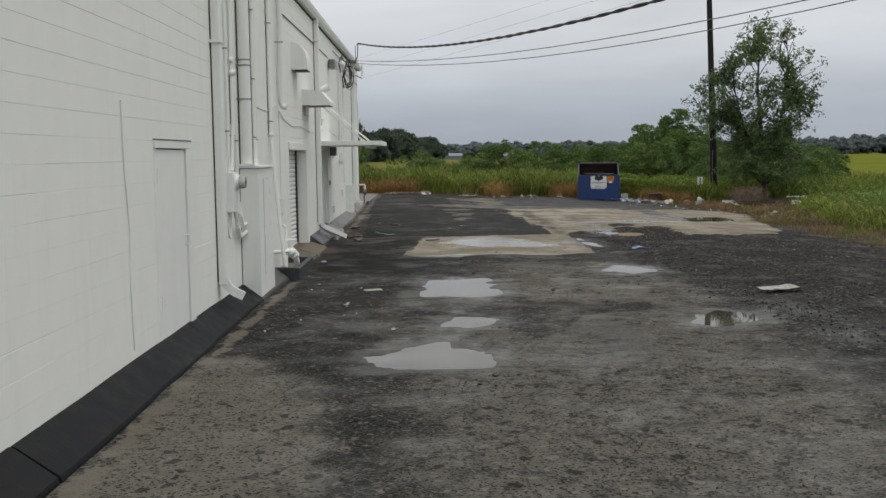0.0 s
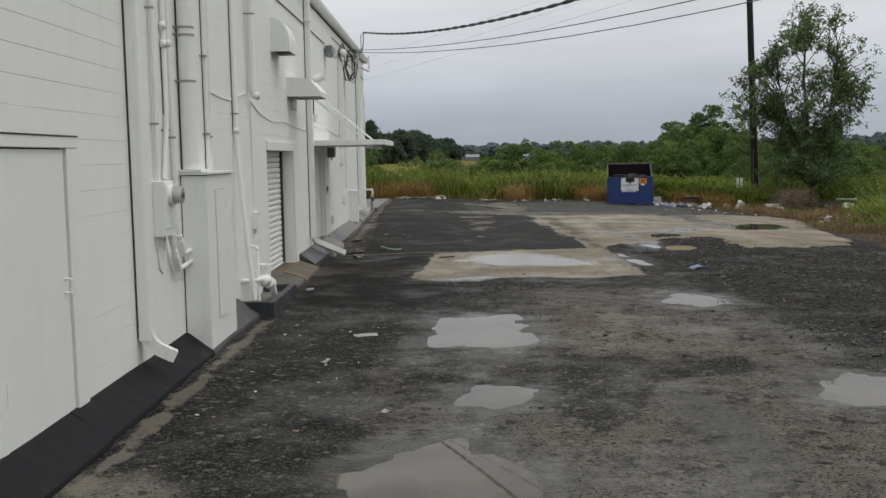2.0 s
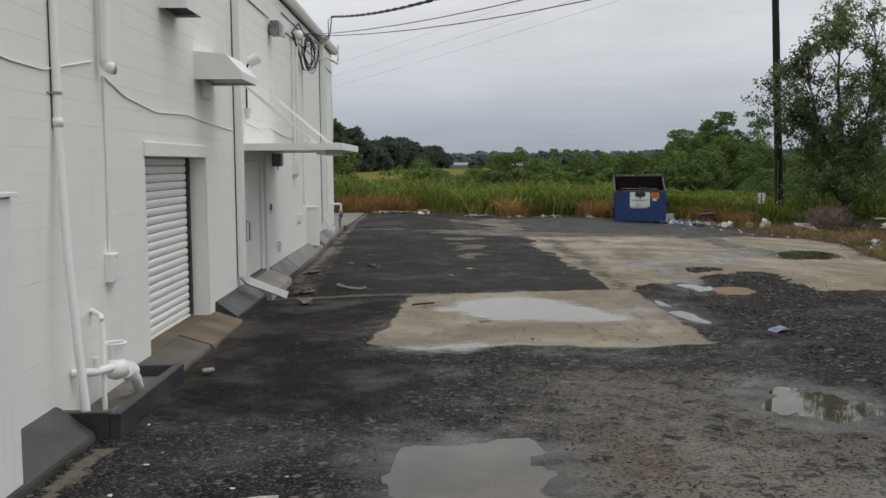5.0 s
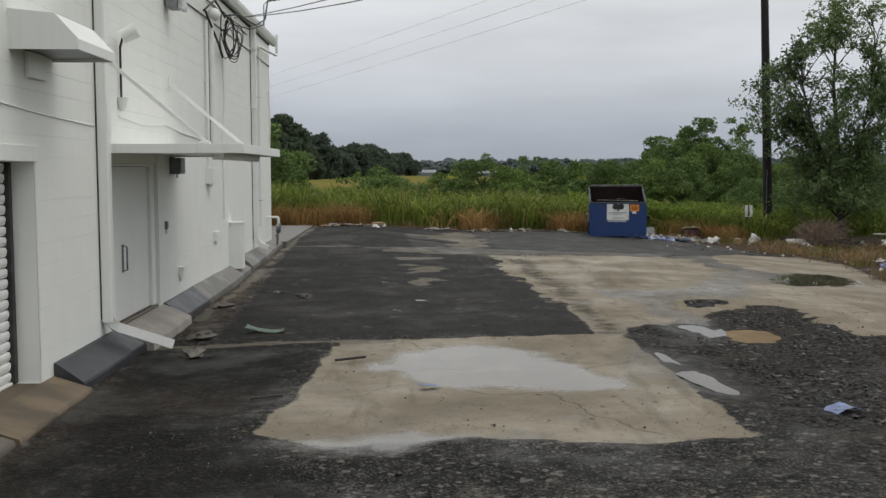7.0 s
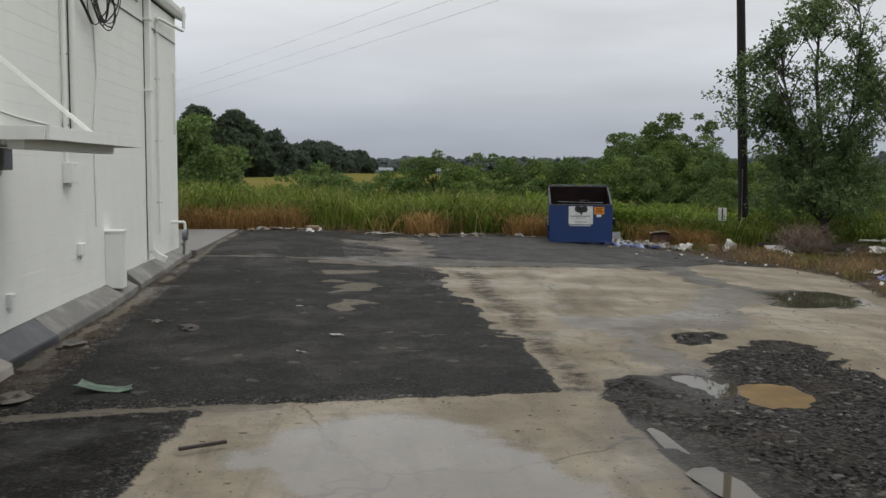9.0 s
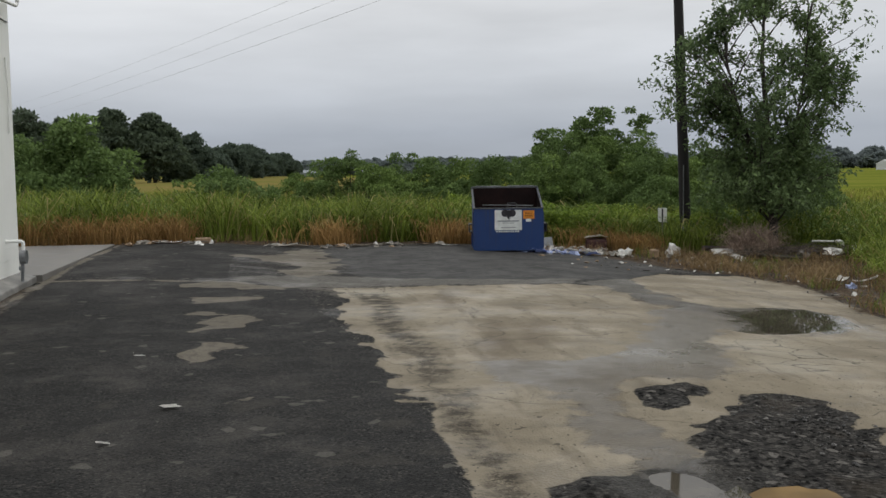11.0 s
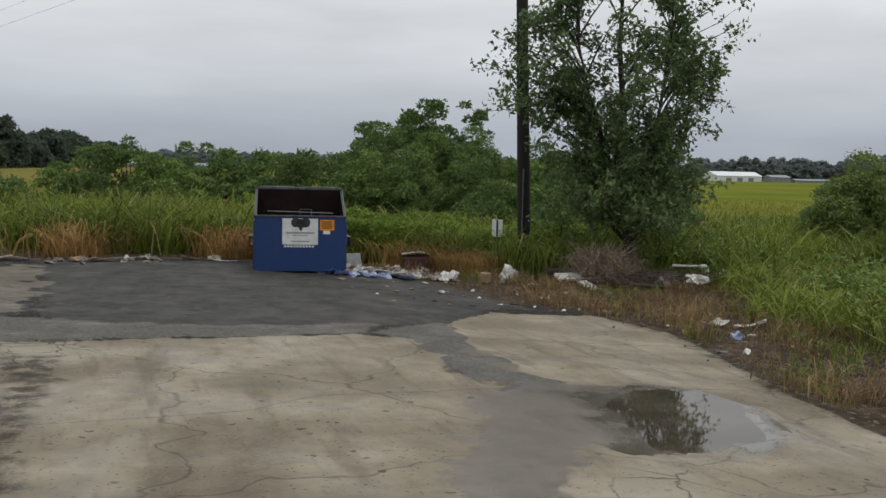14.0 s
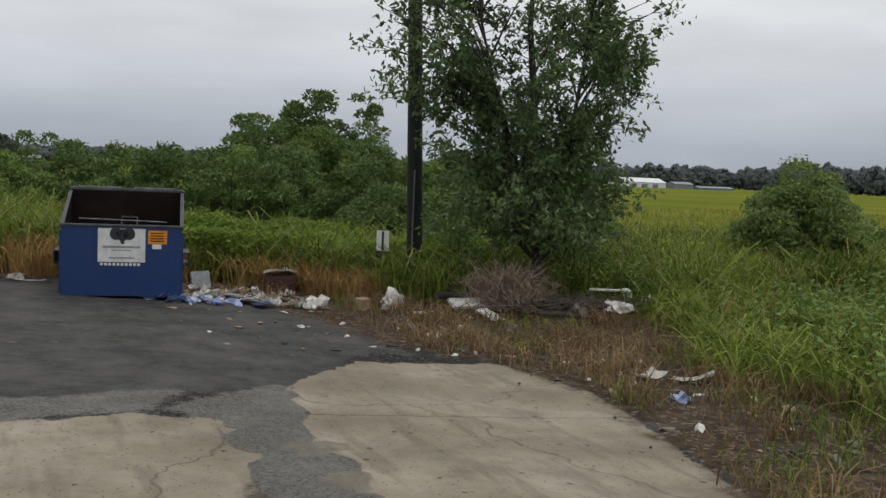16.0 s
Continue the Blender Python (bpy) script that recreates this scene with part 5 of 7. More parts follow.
kerb(27.45, 29.3, 0.35, 0.30, M_TARSHEEN, "dark tarred sloping kerb past the service door", 0.05)
kerb(29.32, 33.9, 0.36, 0.28, M_TARGREY, "worn grey sloping kerb at the foot of the wall", 0.05)
kerb(34.1, 39.2, 0.44, 0.28, M_TARGREY, "worn grey sloping kerb near the far corner", 0.05)


def stoop(name, lo, hi, label, bev=0.015):
    tagged(part(name, box(lo, hi, bev), M_STOOP), label, "step", kind="structure")


stoop("door_sill", (WX - 0.3, 19.86, -0.1), (WX + 0.0, 22.61, 0.222), "rust-stained concrete sill under the roll-up door", 0.01)
stoop("door_sill", (WX - 0.2, 25.06, -0.1), (WX + 0.0, 27.19, 0.36), "grey concrete sill under the service door", 0.01)
kerb(19.26, 21.0, 0.215, 0.37, M_SILL, "wet grey sloping concrete sill before the roll-up door")
kerb(21.03, 22.93, 0.225, 0.39, M_STOOP, "rust-stained sloping concrete sill before the roll-up door")
kerb(25.28, 27.42, 0.33, 0.40, M_PADCONC, "pale sloping concrete doorstep below the service door", 0.06)
apron = part("apron", box((-6.5, NORTH + 0.02, -0.2), (-2.32, 46.9, 0.385), 0.015), M_APRON)
tagged(apron, "wet grey concrete apron past the corner of the building", "pavement", kind="structure")


def kerb_box():
    b = thing("kerb_box", (WX, 17.2, 0.0), "low dark tarred concrete curb box round a water valve", "curb box")
    x1 = -2.2
    part("front", box((x1 - 0.09, 17.2, -0.05), (x1, 19.22, 0.25), 0.012), M_TARSHEEN, b)
    part("end", box((WX + 0.003, 17.2, -0.05), (x1 - 0.092, 17.3, 0.26), 0.012), M_TARSHEEN, b)
    part("end", box((WX + 0.003, 19.12, -0.05), (x1 - 0.092, 19.22, 0.25), 0.012), M_TARSHEEN, b)
    part("fill", box((WX + 0.003, 17.302, -0.05), (x1 - 0.094, 19.118, 0.14)), M_STONE, b, "rubble inside")


def valve():
    v = thing("water_valve", (-2.5, 17.8, 0.14), "white painted water valve and pipes inside a curb box", "valve")
    part("riser", tube([(-2.5, 17.75, 0.12), (-2.5, 17.75, 0.9), *bend((-2.5, 17.75, 0.7), (-2.5, 17.75, 0.94), (WX, 18.1, 0.94), 0.06), (WX, 18.1, 0.94)], 0.022, 10), M_PIPE, v, smooth=True)
    part("cross_pipe", tube([(WX, 17.55, 0.5), (-2.52, 17.6, 0.5), (-2.44, 17.95, 0.48)], 0.035, 10), M_PIPE, v, smooth=True)
    bm = bmesh.new()
    bmesh.ops.create_uvsphere(bm, u_segments=16, v_segments=10, radius=0.12, matrix=pose(-2.46, 17.95, 0.46) @ Matrix.Diagonal((0.9, 1.1, 0.8, 1)))
    body = part("body", bm, M_PIPE, v, smooth=True)
    part("bonnet", tube([(-2.46, 17.95, 0.5), (-2.46, 17.95, 0.66)], 0.06, 14), M_PIPE, body)
    part("wheel", tube([(-2.46 + 0.09 * math.cos(a), 17.95 + 0.09 * math.sin(a), 0.68) for a in [2 * math.pi * i / 16 for i in range(17)]], 0.012, 6), M_PIPE, body)
    part("drop_pipe", tube([(-2.46, 18.02, 0.46), (-2.4, 18.3, 0.3), (-2.4, 18.42, 0.12)], 0.05, 12), M_PIPE, v, smooth=True)
    part("flange", tube([(-2.43, 18.14, 0.41), (-2.41, 18.2, 0.37)], 0.085, 16), M_PIPE, v)
    part("small_valve", tube([(-2.52, 17.62, 0.5), (-2.52, 17.62, 0.62)], 0.03, 10), M_PIPE, v)


kerb_box()
valve()


def gas_meter():
    g = thing("gas_meter", (-2.45, 38.4, 0.35), "grey gas regulator on white pipes at the wall corner", "gas meter")
    part("wall_pipe", tube([(WX, 38.4, 1.05), *bend((WX + 0.1, 38.4, 1.05), (-2.42, 38.4, 1.05), (-2.42, 38.4, 0.4), 0.05), (-2.42, 38.4, 0.8)], 0.03, 10), M_PIPE, g, smooth=True)
    bm = bmesh.new()
    bmesh.ops.create_cone(bm, cap_ends=True, segments=20, radius1=0.12, radius2=0.12, depth=0.1, matrix=pose(-2.42, 38.4, 0.78, 0, 90, 0))
    part("regulator", bm, M_GREYMETAL, g, "grey regulator body")
    part("riser", tube([(-2.44, 38.4, 0.7), (-2.46, 38.4, 0.3)], 0.028, 10), M_GREYMETAL, g, smooth=True)
    part("cock", box((-2.5, 38.36, 0.55), (-2.42, 38.44, 0.62), 0.01), M_GREYMETAL, g)


gas_meter()


def cable_coil():
    c = thing("cable_coil", (WX + 0.1, 32.2, 4.2), "slack coil of black service cable hanging from the eaves", "cable coil")
    rnd = random.Random(4)
    for k in range(8):
        cy, cz = 32.08 + 0.06 * k, 4.72 + rnd.uniform(-0.1, 0.12)
        rz = rnd.uniform(0.26, 0.40)
        tilt = rnd.uniform(-0.3, 0.3)
        rx = rnd.uniform(0.08, 0.17)
        ph, q = rnd.uniform(0, 6), rnd.uniform(0.12, 0.3)
        pts = []
        for a in [2 * math.pi * i / 28 for i in range(29)]:
            wob = 1 + q * math.sin(2 * a + ph) + 0.12 * math.sin(3 * a + 2 * ph)
            pts.append((WX + 0.07 + rx + rx * math.cos(a) * 0.95, cy + 0.2 * wob * math.cos(a + k) + tilt * 0.3 * math.sin(a), cz - 0.1 + rz * wob * math.sin(a)))
        part("loop", tube(pts, 0.008 + 0.003 * (k % 2), 7), M_BLACKWIRE, c, smooth=True)
    part("tail", tube([(WX + 0.06, 30.5, 4.9), (WX + 0.1, 31.3, 5.2), (WX + 0.08, 32.0, 5.15), (WX + 0.1, 32.3, 5.05)], 0.018, 8), M_BLACKWIRE, c, smooth=True)
    part("tail", tube([(WX + 0.1, 32.4, 5.1), (WX + 0.14, 33.6, 5.3), (WX + 0.17, 35.8, 5.4), (WX + 0.17, 37.3, 5.75), (WX + 0.15, 38.0, 6.3)], 0.018, 8), M_BLACKWIRE, c, smooth=True)
    part("tail", tube([(WX + 0.1, 32.6, 5.0), (WX + 0.16, 35.0, 5.2), (WX + 0.19, 36.8, 5.55), (WX + 0.15, 38.0, 6.29)], 0.012, 8), M_BLACKWIRE, c, smooth=True)
    part("hook", tube([(WX + 0.05, 38.0, 5.68), (WX + 0.05, 38.0, 6.2), (WX + 0.15, 38.0, 6.3)], 0.014, 8), M_GREYMETAL, c, "steel hook on the roof edge")
    part("tail", tube([(WX + 0.07, 30.6, 4.9), (WX + 0.09, 31.6, 4.5), (WX + 0.08, 32.1, 4.3)], 0.02, 8), M_BLACKWIRE, c, smooth=True)


cable_coil()


# ---- dumpster ----
def dumpster():
    W, D, ZF, ZB = 1.93, 1.38, 1.18, 1.71
    at = Vector((6.98, 46.85, float(height(7.9, 47.3)) - 0.02))
    m = Matrix.Translation(at) @ Matrix.Rotation(radians(-8.3), 4, "Z") @ Matrix.Diagonal((0.958, 1, 1, 1))
    d = thing("dumpster", at, "blue painted steel dumpster, open and empty, with stickers on its front", "dumpster")

    def add(name, bm, mat, parent=d, label="", smooth=False):
        bmesh.ops.transform(bm, matrix=m, verts=bm.verts)
        return part(name, bm, mat, parent, label, smooth)

    def plate(name, quad, thick, mat, parent=d, label=""):
        bm = bmesh.new()
        q = [Vector(p) for p in quad]
        nrm = (q[1] - q[0]).cross(q[3] - q[0]).normalized() * thick
        a, b = [bm.verts.new(p) for p in q], [bm.verts.new(p + nrm) for p in q]
        bm.faces.new(a[::-1])
        bm.faces.new(b)
        for i in range(4):
            bm.faces.new((a[i], a[(i + 1) % 4], b[(i + 1) % 4], b[i]))
        return add(name, bm, mat, parent, label)

    front = plate("front_panel", [(0, 0, 0.06), (W, 0, 0.06), (W, -0.015, ZF), (0, -0.015, ZF)], -0.02, M_BLUE)
    for x, s in ((0.0, 1), (W, -1)):
        bm = prism([(0.0, 0.06), (D, 0.06), (D, ZB), (0.0, ZF)], x, x + 0.02 * s)
        bmesh.ops.transform(bm, matrix=Matrix(((0, 1, 0, 0), (1, 0, 0, 0), (0, 0, 1, 0), (0, 0, 0, 1))), verts=bm.verts)
        side = add("side_panel", bm, M_BLUE)
        bm = box((x - 0.02 if s > 0 else x - 0.035, 0.0, 0), (x + 0.035 if s > 0 else x + 0.02, 0.045, 1), 0.004)
        L = math.hypot(D, ZB - ZF)
        bmesh.ops.transform(bm, matrix=Matrix.Translation((0, 0, ZF)) @ Matrix.Rotation(-math.atan2(D, ZB - ZF), 4, "X") @ Matrix.Diagonal((1, 1, L, 1)), verts=bm.verts)
        add("side_rim", bm, M_RIM, side, "worn pale steel edge")
        for y0 in (0.10,):
            xo = x - 0.13 if s > 0 else x + 0.02
            bm = box((xo, y0, 0.55), (xo + 0.11, y0 + 0.75, 0.57))
            box((xo, y0, 0.75), (xo + 0.11, y0 + 0.75, 0.77), bm=bm)
            xw = xo if s > 0 else xo + 0.09
            box((xw, y0, 0.571), (xw + 0.02, y0 + 0.75, 0.749), bm=bm)
            add("fork_pocket", bm, M_LIDS, side, "black steel fork pocket")
        for k, y in enumerate((0.02, 0.7, 1.3)):
            add("side_rib", box((x - 0.03 if s > 0 else x, y, 0.1), (x if s > 0 else x + 0.03, y + 0.04, 0.5 if k else 1.1), 0.004), M_BLUE, side)
    plate("back_panel", [(0.02, D, 0.06), (W - 0.02, D, 0.06), (W - 0.02, D, ZB), (0.02, D, ZB)], 0.02, M_DARKBROWN, label="dark red-brown steel inside of the back")
    plate("bottom", [(0.02, 0.02, 0.08), (W - 0.02, 0.02, 0.08), (W - 0.02, D, 0.08), (0.02, D, 0.08)], 0.02, M_DARKBROWN)
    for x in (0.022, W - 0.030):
        plate("inner_lining", [(x, 0.02, 0.1), (x, D - 0.02, 0.1), (x, D - 0.02, ZB - 0.03), (x, 0.02, ZF - 0.03)], 0.006, M_DARKBROWN)
    add("front_rim", box((-0.02, -0.04, ZF), (W + 0.02, 0.02, ZF + 0.032), 0.005), M_RIM, front, "worn pale steel edge")
    add("back_rim", box((-0.02, D - 0.02, ZB), (W + 0.02, D + 0.04, ZB + 0.045), 0.006), M_RIM)
    add("handle_loop", tube([(0.95, 0.0, ZF + 0.04), (0.95, 0.12, ZF + 0.15), (1.2, 0.12, ZF + 0.15), (1.2, 0.0, ZF + 0.04)], 0.008, 8), M_RIM)
    add("cross_bar", tube([(0.25, 0.3, ZF + 0.10), (W - 0.25, 0.3, ZF + 0.07)], 0.009, 8), M_GREYMETAL)
    for x in (0.12, W - 0.24):
        add("skid", box((x, 0.05, 0.0), (x + 0.12, D - 0.05, 0.062), 0.004), M_BLUEDARK)
    # lids thrown back behind
    for x0, x1 in ((0.02, W / 2 - 0.01), (W / 2 + 0.01, W - 0.02)):
        lid = plate("lid", [(x0, D + 0.05, ZB + 0.05), (x1, D + 0.05, ZB + 0.05), (x1, D + 0.17, 0.55), (x0, D + 0.17, 0.55)], 0.025, M_LIDS, label="black plastic lid hanging open behind")
        add("hinge", tube([(x0 + 0.1, D + 0.045, ZB + 0.05), (x1 - 0.1, D + 0.045, ZB + 0.05)], 0.018, 8), M_RIM, lid)
    # stickers; writing as bars
    m = m @ Matrix.Translation((-0.02, -0.001, 0.09))
    y = -0.012
    s = add("sticker", box((0.60, y - 0.008, 0.52), (1.36, y - 0.004, 1.06)), M_STICK, front, "white company sticker with a dark emblem")
    bm = bmesh.new()
    for cx, cz, r in ((0.885, 0.975, 0.10), (1.095, 0.975, 0.10), (0.99, 0.955, 0.10)):
        bmesh.ops.create_cone(bm, cap_ends=True, segments=20, radius1=r, radius2=r, depth=0.004, matrix=pose(cx, y - 0.0105, cz, 90, 0, 0))
    add("emblem", bm, M_INK, s)
    add("emblem_tip", box((0.955, y - 0.0125, 0.815), (1.025, y - 0.0085, 0.865), 0, turn=Matrix.Rotation(radians(45), 4, "Y")), M_INK, s)
    for x0, x1, z, h in ((0.68, 1.28, 0.745, 0.035), (0.82, 1.14, 0.70, 0.018), (0.78, 1.18, 0.575, 0.024)):
        add("writing_bar", box((x0, y - 0.0125, z), (x1, y - 0.0085, z + h)), M_INKGREY, s)
    for i in range(10):
        x = 0.64 + i * 0.066
        add("number_bar", box((x, y - 0.008, 0.462), (x + 0.045, y - 0.004, 0.505)), M_STICK, front)
    o = add("sticker", box((1.40, y - 0.008, 0.82), (1.71, y - 0.004, 1.04)), M_ORANGE, front, "orange warning sticker")
    for k in range(4):
        add("writing_bar", box((1.44, y - 0.0125, 0.86 + 0.042 * k), (1.66, y - 0.0085, 0.875 + 0.042 * k)), M_DARKBROWN, o)
    add("sticker", box((1.47, y - 0.008, 0.74), (1.62, y - 0.004, 0.815)), M_STICK, front, "small white paper tag")
    return d


dumpster()


# ---- utility pole and wires ----
POLE = Vector((14.2, 49.85, float(height(14.2, 49.85)) - 0.3))


def utility_pole():
    p = thing("utility_pole", POLE, "tall dark creosoted wooden utility pole leaning slightly", "utility pole")
    top = Vector((13.7, 49.85, 12.2))
    part("shaft", tube([POLE + (top - POLE) * (i / 12) for i in range(13)], 0.175, 14, end=0.12), M_POLE, p, smooth=True)
    for z in (10.4, 11.1):
        q = POLE + (top - POLE) * ((z - POLE.z) / (top.z - POLE.z))
        part("insulator", tube([q + Vector((-0.16, 0, 0)), q + Vector((-0.28, 0, 0.02))], 0.05, 10), M_GREYMETAL, p)
    part("ground_strip", box((14.0, 49.66, 0.2), (14.03, 49.675, 2.2)), M_GREYMETAL, p)
    a = POLE + (top - POLE) * 0.92
    part("crossarm", box(tuple(a + Vector((-1.1, -0.22, -0.06))), tuple(a + Vector((1.1, -0.12, 0.06))), 0.01), M_POLE, p)
    return top


POLE_TOP = utility_pole()


def at_pole(z):
    return POLE + (POLE_TOP - POLE) * ((z - POLE.z) / (POLE_TOP.z - POLE.z))


def wire(a, b, drop, r, label, material=None):
    ob = part("wire", tube(sag(a, b, drop), r, 6), material or M_WIRE)
    tagged(settle(ob), label, "wire", "overhead wires")


def twisted_cable(a, b, drop):
    """Two strands wound round each other."""
    pts = [Vector(p) for p in sag(a, b, drop)]
    n = 420
    bm = bmesh.new()
    for turn in (0.0, math.pi):
        strand = []
        for i in range(n + 1):
            u = i / n * (len(pts) - 1)
            k = min(int(u), len(pts) - 2)
            c = pts[k].lerp(pts[k + 1], u - k)
            w = turn + i * 0.55
            strand.append(c + Vector((0.35 * math.cos(w), 0.9 * math.cos(w), math.sin(w))) * 0.016)
        tube(strand, 0.019, 5, bm)
    ob = part("service_cable", bm, M_BLACKWIRE)
    tagged(settle(ob), "thick black twisted service cable running off from the roof corner", "cable", "overhead wires")


twisted_cable((WX + 0.15, 38.0, 6.3), (10.46, -10, 5.9), 1.67)
wire((-2.55, 33.07, 5.16), (17.35, -10, 7.82), 2.09, 0.008, "thin overhead wire running off from the eaves")
wire((-2.53, 34.0, 5.31), (14.89, -10, 6.14), 1.46, 0.008, "thin overhead wire running off from the eaves")
for k, z in enumerate((10.4, 11.1, 11.9)):
    wire(at_pole(z), (-95, 330, 14 + 2.2 * k), 2.0, 0.007, "thin distant power line crossing the grey sky", M_FARWIRE)


# ---- plants ----
def quads_mesh(name, centre, along, across, material, parent=None, label=""):
    """Many small diamond leaves, each folded along its rib."""
    n = len(centre)
    nrm = np.cross(along, across)
    nrm /= np.linalg.norm(nrm, axis=1)[:, None] + 1e-9
    lift = nrm * np.linalg.norm(across, axis=1)[:, None] * 0.35
    v = np.stack([centre - along, centre + across * 0.9 + lift - along * 0.1, centre + along, centre - across * 0.9 + lift - along * 0.1], 1).reshape(-1, 3)
    i = np.arange(n)[:, None] * 4
    f = np.concatenate([i + [0, 1, 2], i + [0, 2, 3]], 1).reshape(-1, 3)
    return raw(name, v.tolist(), f.tolist(), material, parent, label)


def leaves_on(blobs, per_area, size, rs, droop=0.3, fill=0.35):
    """Leaf places on and just inside a set of ellipsoid clumps."""
    C, A, B = [], [], []
    for c, r in blobs:
        n = max(6, int(per_area * (r[0] * r[1] + r[1] * r[2] + r[0] * r[2]) * 4.2))
        d = rs.normal(size=(n, 3))
        d /= np.linalg.norm(d, axis=1)[:, None]
        d[:, 2] = np.where(d[:, 2] < -0.6, -d[:, 2], d[:, 2])
        k = 1 - fill * rs.rand(n) ** 1.5 + 0.12 * rs.normal(size=n)
        p = np.array(c) + d * np.array(r) * k[:, None]
        a = rs.normal(size=(n, 3)) + d * 0.9 + [0, 0, -droop]
        a /= np.linalg.norm(a, axis=1)[:, None]
        b = np.cross(a, d + rs.normal(size=(n, 3)) * 0.7)
        b /= np.linalg.norm(b, axis=1)[:, None] + 1e-9
        s = size * (0.6 + 0.8 * rs.rand(n))[:, None]
        C.append(p), A.append(a * s), B.append(b * s * 0.55)
    return np.concatenate(C), np.concatenate(A), np.concatenate(B)


def shrub(name, at, r, h, material, leaf, density, label, group, seed, clumps=30, lump=1.0):
    """A bush or broad tree: stems, limbs and a crown of leaf clumps with gaps."""
    rs = np.random.RandomState(seed)
    rnd = random.Random(seed)
    t = thing(name, at, label, "tree" if "tree" in name else "bush", group)
    base = Vector(at)
    blobs = []
    limbs = bmesh.new()
    for i in range(clumps):
        a, q = rnd.uniform(0, 2 * math.pi), math.sqrt(rnd.random())
        s = lump * min(r, h) * rnd.uniform(0.20, 0.36)
        z = s * 0.5 + (h - 1.45 * s) * rnd.random() ** 0.75 * (1 - 0.5 * q * q)
        wide = 1.0 - 0.45 * max(0, z / h - 0.55)
        c = (base.x + r * 0.78 * q * wide * math.cos(a), base.y + r * 0.78 * q * wide * math.sin(a), base.z + z)
        blobs.append((c, (s, s, s * rnd.uniform(0.6, 0.95))))
        if i < 9:
            mid = base.lerp(Vector(c), 0.5) + Vector((0, 0, h * 0.06))
            tube([base + Vector((0, 0, -0.1)), mid, c], max(0.02, h * 0.012), 5, limbs, end=0.008)
    part("trunk", limbs, M_BARK, t)
    quads_mesh("crown", *leaves_on(blobs, density, leaf, rs), material, t)
    return t


def main_tree():
    """The slender broadleaf tree by the pole: limbs rise from a low fork, leaves hang in sprays on their twigs."""
    at = Vector(on_ground(15.85, 47.6, -0.05))
    t = thing("tree", at, "slender dark green broadleaf tree with an open, airy crown", "tree")
    rs, rnd = np.random.RandomState(8), random.Random(8)
    bm = bmesh.new()
    lead = [at + Vector(p) for p in ((0.08, 0, -0.2), (0.06, 0, 1.0), (-0.04, 0.05, 2.4), (-0.18, 0.0, 4.0), (-0.32, 0.05, 5.6), (-0.3, 0, 7.0), (-0.25, 0, 8.4))]
    tube(lead, 0.14, 10, bm, end=0.015)
    second = [at + Vector(p) for p in ((0.05, 0, 1.2), (0.42, 0.1, 2.6), (0.75, 0.0, 4.0), (1.05, 0.1, 5.6), (1.1, 0.1, 7.2), (0.95, 0.1, 8.2))]
    tube(second, 0.06, 8, bm, end=0.010)
    third = [at + Vector(p) for p in ((0.02, 0, 1.5), (-0.55, -0.2, 2.8), (-1.15, -0.25, 4.2), (-1.5, -0.2, 5.6), (-1.55, -0.1, 6.7))]
    tube(third, 0.052, 8, bm, end=0.010)
    heights = (0.9, 1.6, 2.4, 3.0, 3.7, 4.3, 5.2, 6.0, 6.6, 7.6, 8.1, 8.7)
    one_side = (2.1, 2.4, 2.2, 2.2, 2.4, 3.0, 3.6, 3.0, 2.1, 1.3, 0.9, 0.4)
    other_side = (1.9, 2.2, 2.0, 1.6, 1.7, 2.3, 2.5, 2.4, 2.0, 1.5, 1.1, 0.4)

    def reach_at(z, a):
        side = np.interp(z, heights, other_side if math.cos(a) > 0 else one_side)
        return Vector((side * math.cos(a), 0.75 * side * math.sin(a), 0))

    def on_stem(stem, z):
        for p, q in zip(stem, stem[1:]):
            if p.z <= at.z + z <= q.z:
                return p.lerp(q, (at.z + z - p.z) / (q.z - p.z))
        return stem[-1].copy()

    sprays = []

    def leafy_here(p):
        """Gaps that open towards the top of the crown."""
        z = p.z - at.z
        return z > 1.15 and noise.noise(p * 0.95) > -0.52 + 0.078 * min(z, 7.0) 

    def spray(root, tip, w):
        tube([root, root.lerp(tip, 0.5) + Vector((0, 0, 0.04)), tip], 0.009, 4, bm, end=0.004)
        sprays.append((tuple(tip), (w, w, w * 1.15)))
        if rnd.random() < 0.5:
            sprays.append((tuple(root.lerp(tip, 0.6)), (w * 0.7, w * 0.7, w * 0.7)))

    plan = [(1.5 + 7.1 * ((i + rnd.random()) / 84), i * 2.399 + rnd.uniform(-0.4, 0.4), rnd.uniform(0.6, 1.04)) for i in range(84)]
    plan += [(3.0 + 3.9 * i / 15, math.pi + rnd.uniform(-0.35, 0.35), rnd.uniform(0.85, 1.06)) for i in range(16)]
    plan += [(3.9 + 3.6 * i / 9, rnd.uniform(-0.3, 0.3), rnd.uniform(0.88, 1.08)) for i in range(10)]
    for z, a, share in plan:
        tip = at + reach_at(z, a) * share + Vector((0, 0, z))
        stem = lead
        if math.cos(a) > 0.25 and z > 2.4:
            stem = second
        elif math.cos(a) < -0.25 and 2.6 < z < 7.2:
            stem = third
        far = abs(tip.x - at.x) + abs(tip.y - at.y)
        s = on_stem(stem, max(0.9 if stem is lead else 1.6, min(z - 0.35 - 0.4 * far, 7.6)))
        mid = s.lerp(tip, 0.55) + Vector((0, 0, 0.12 * far))
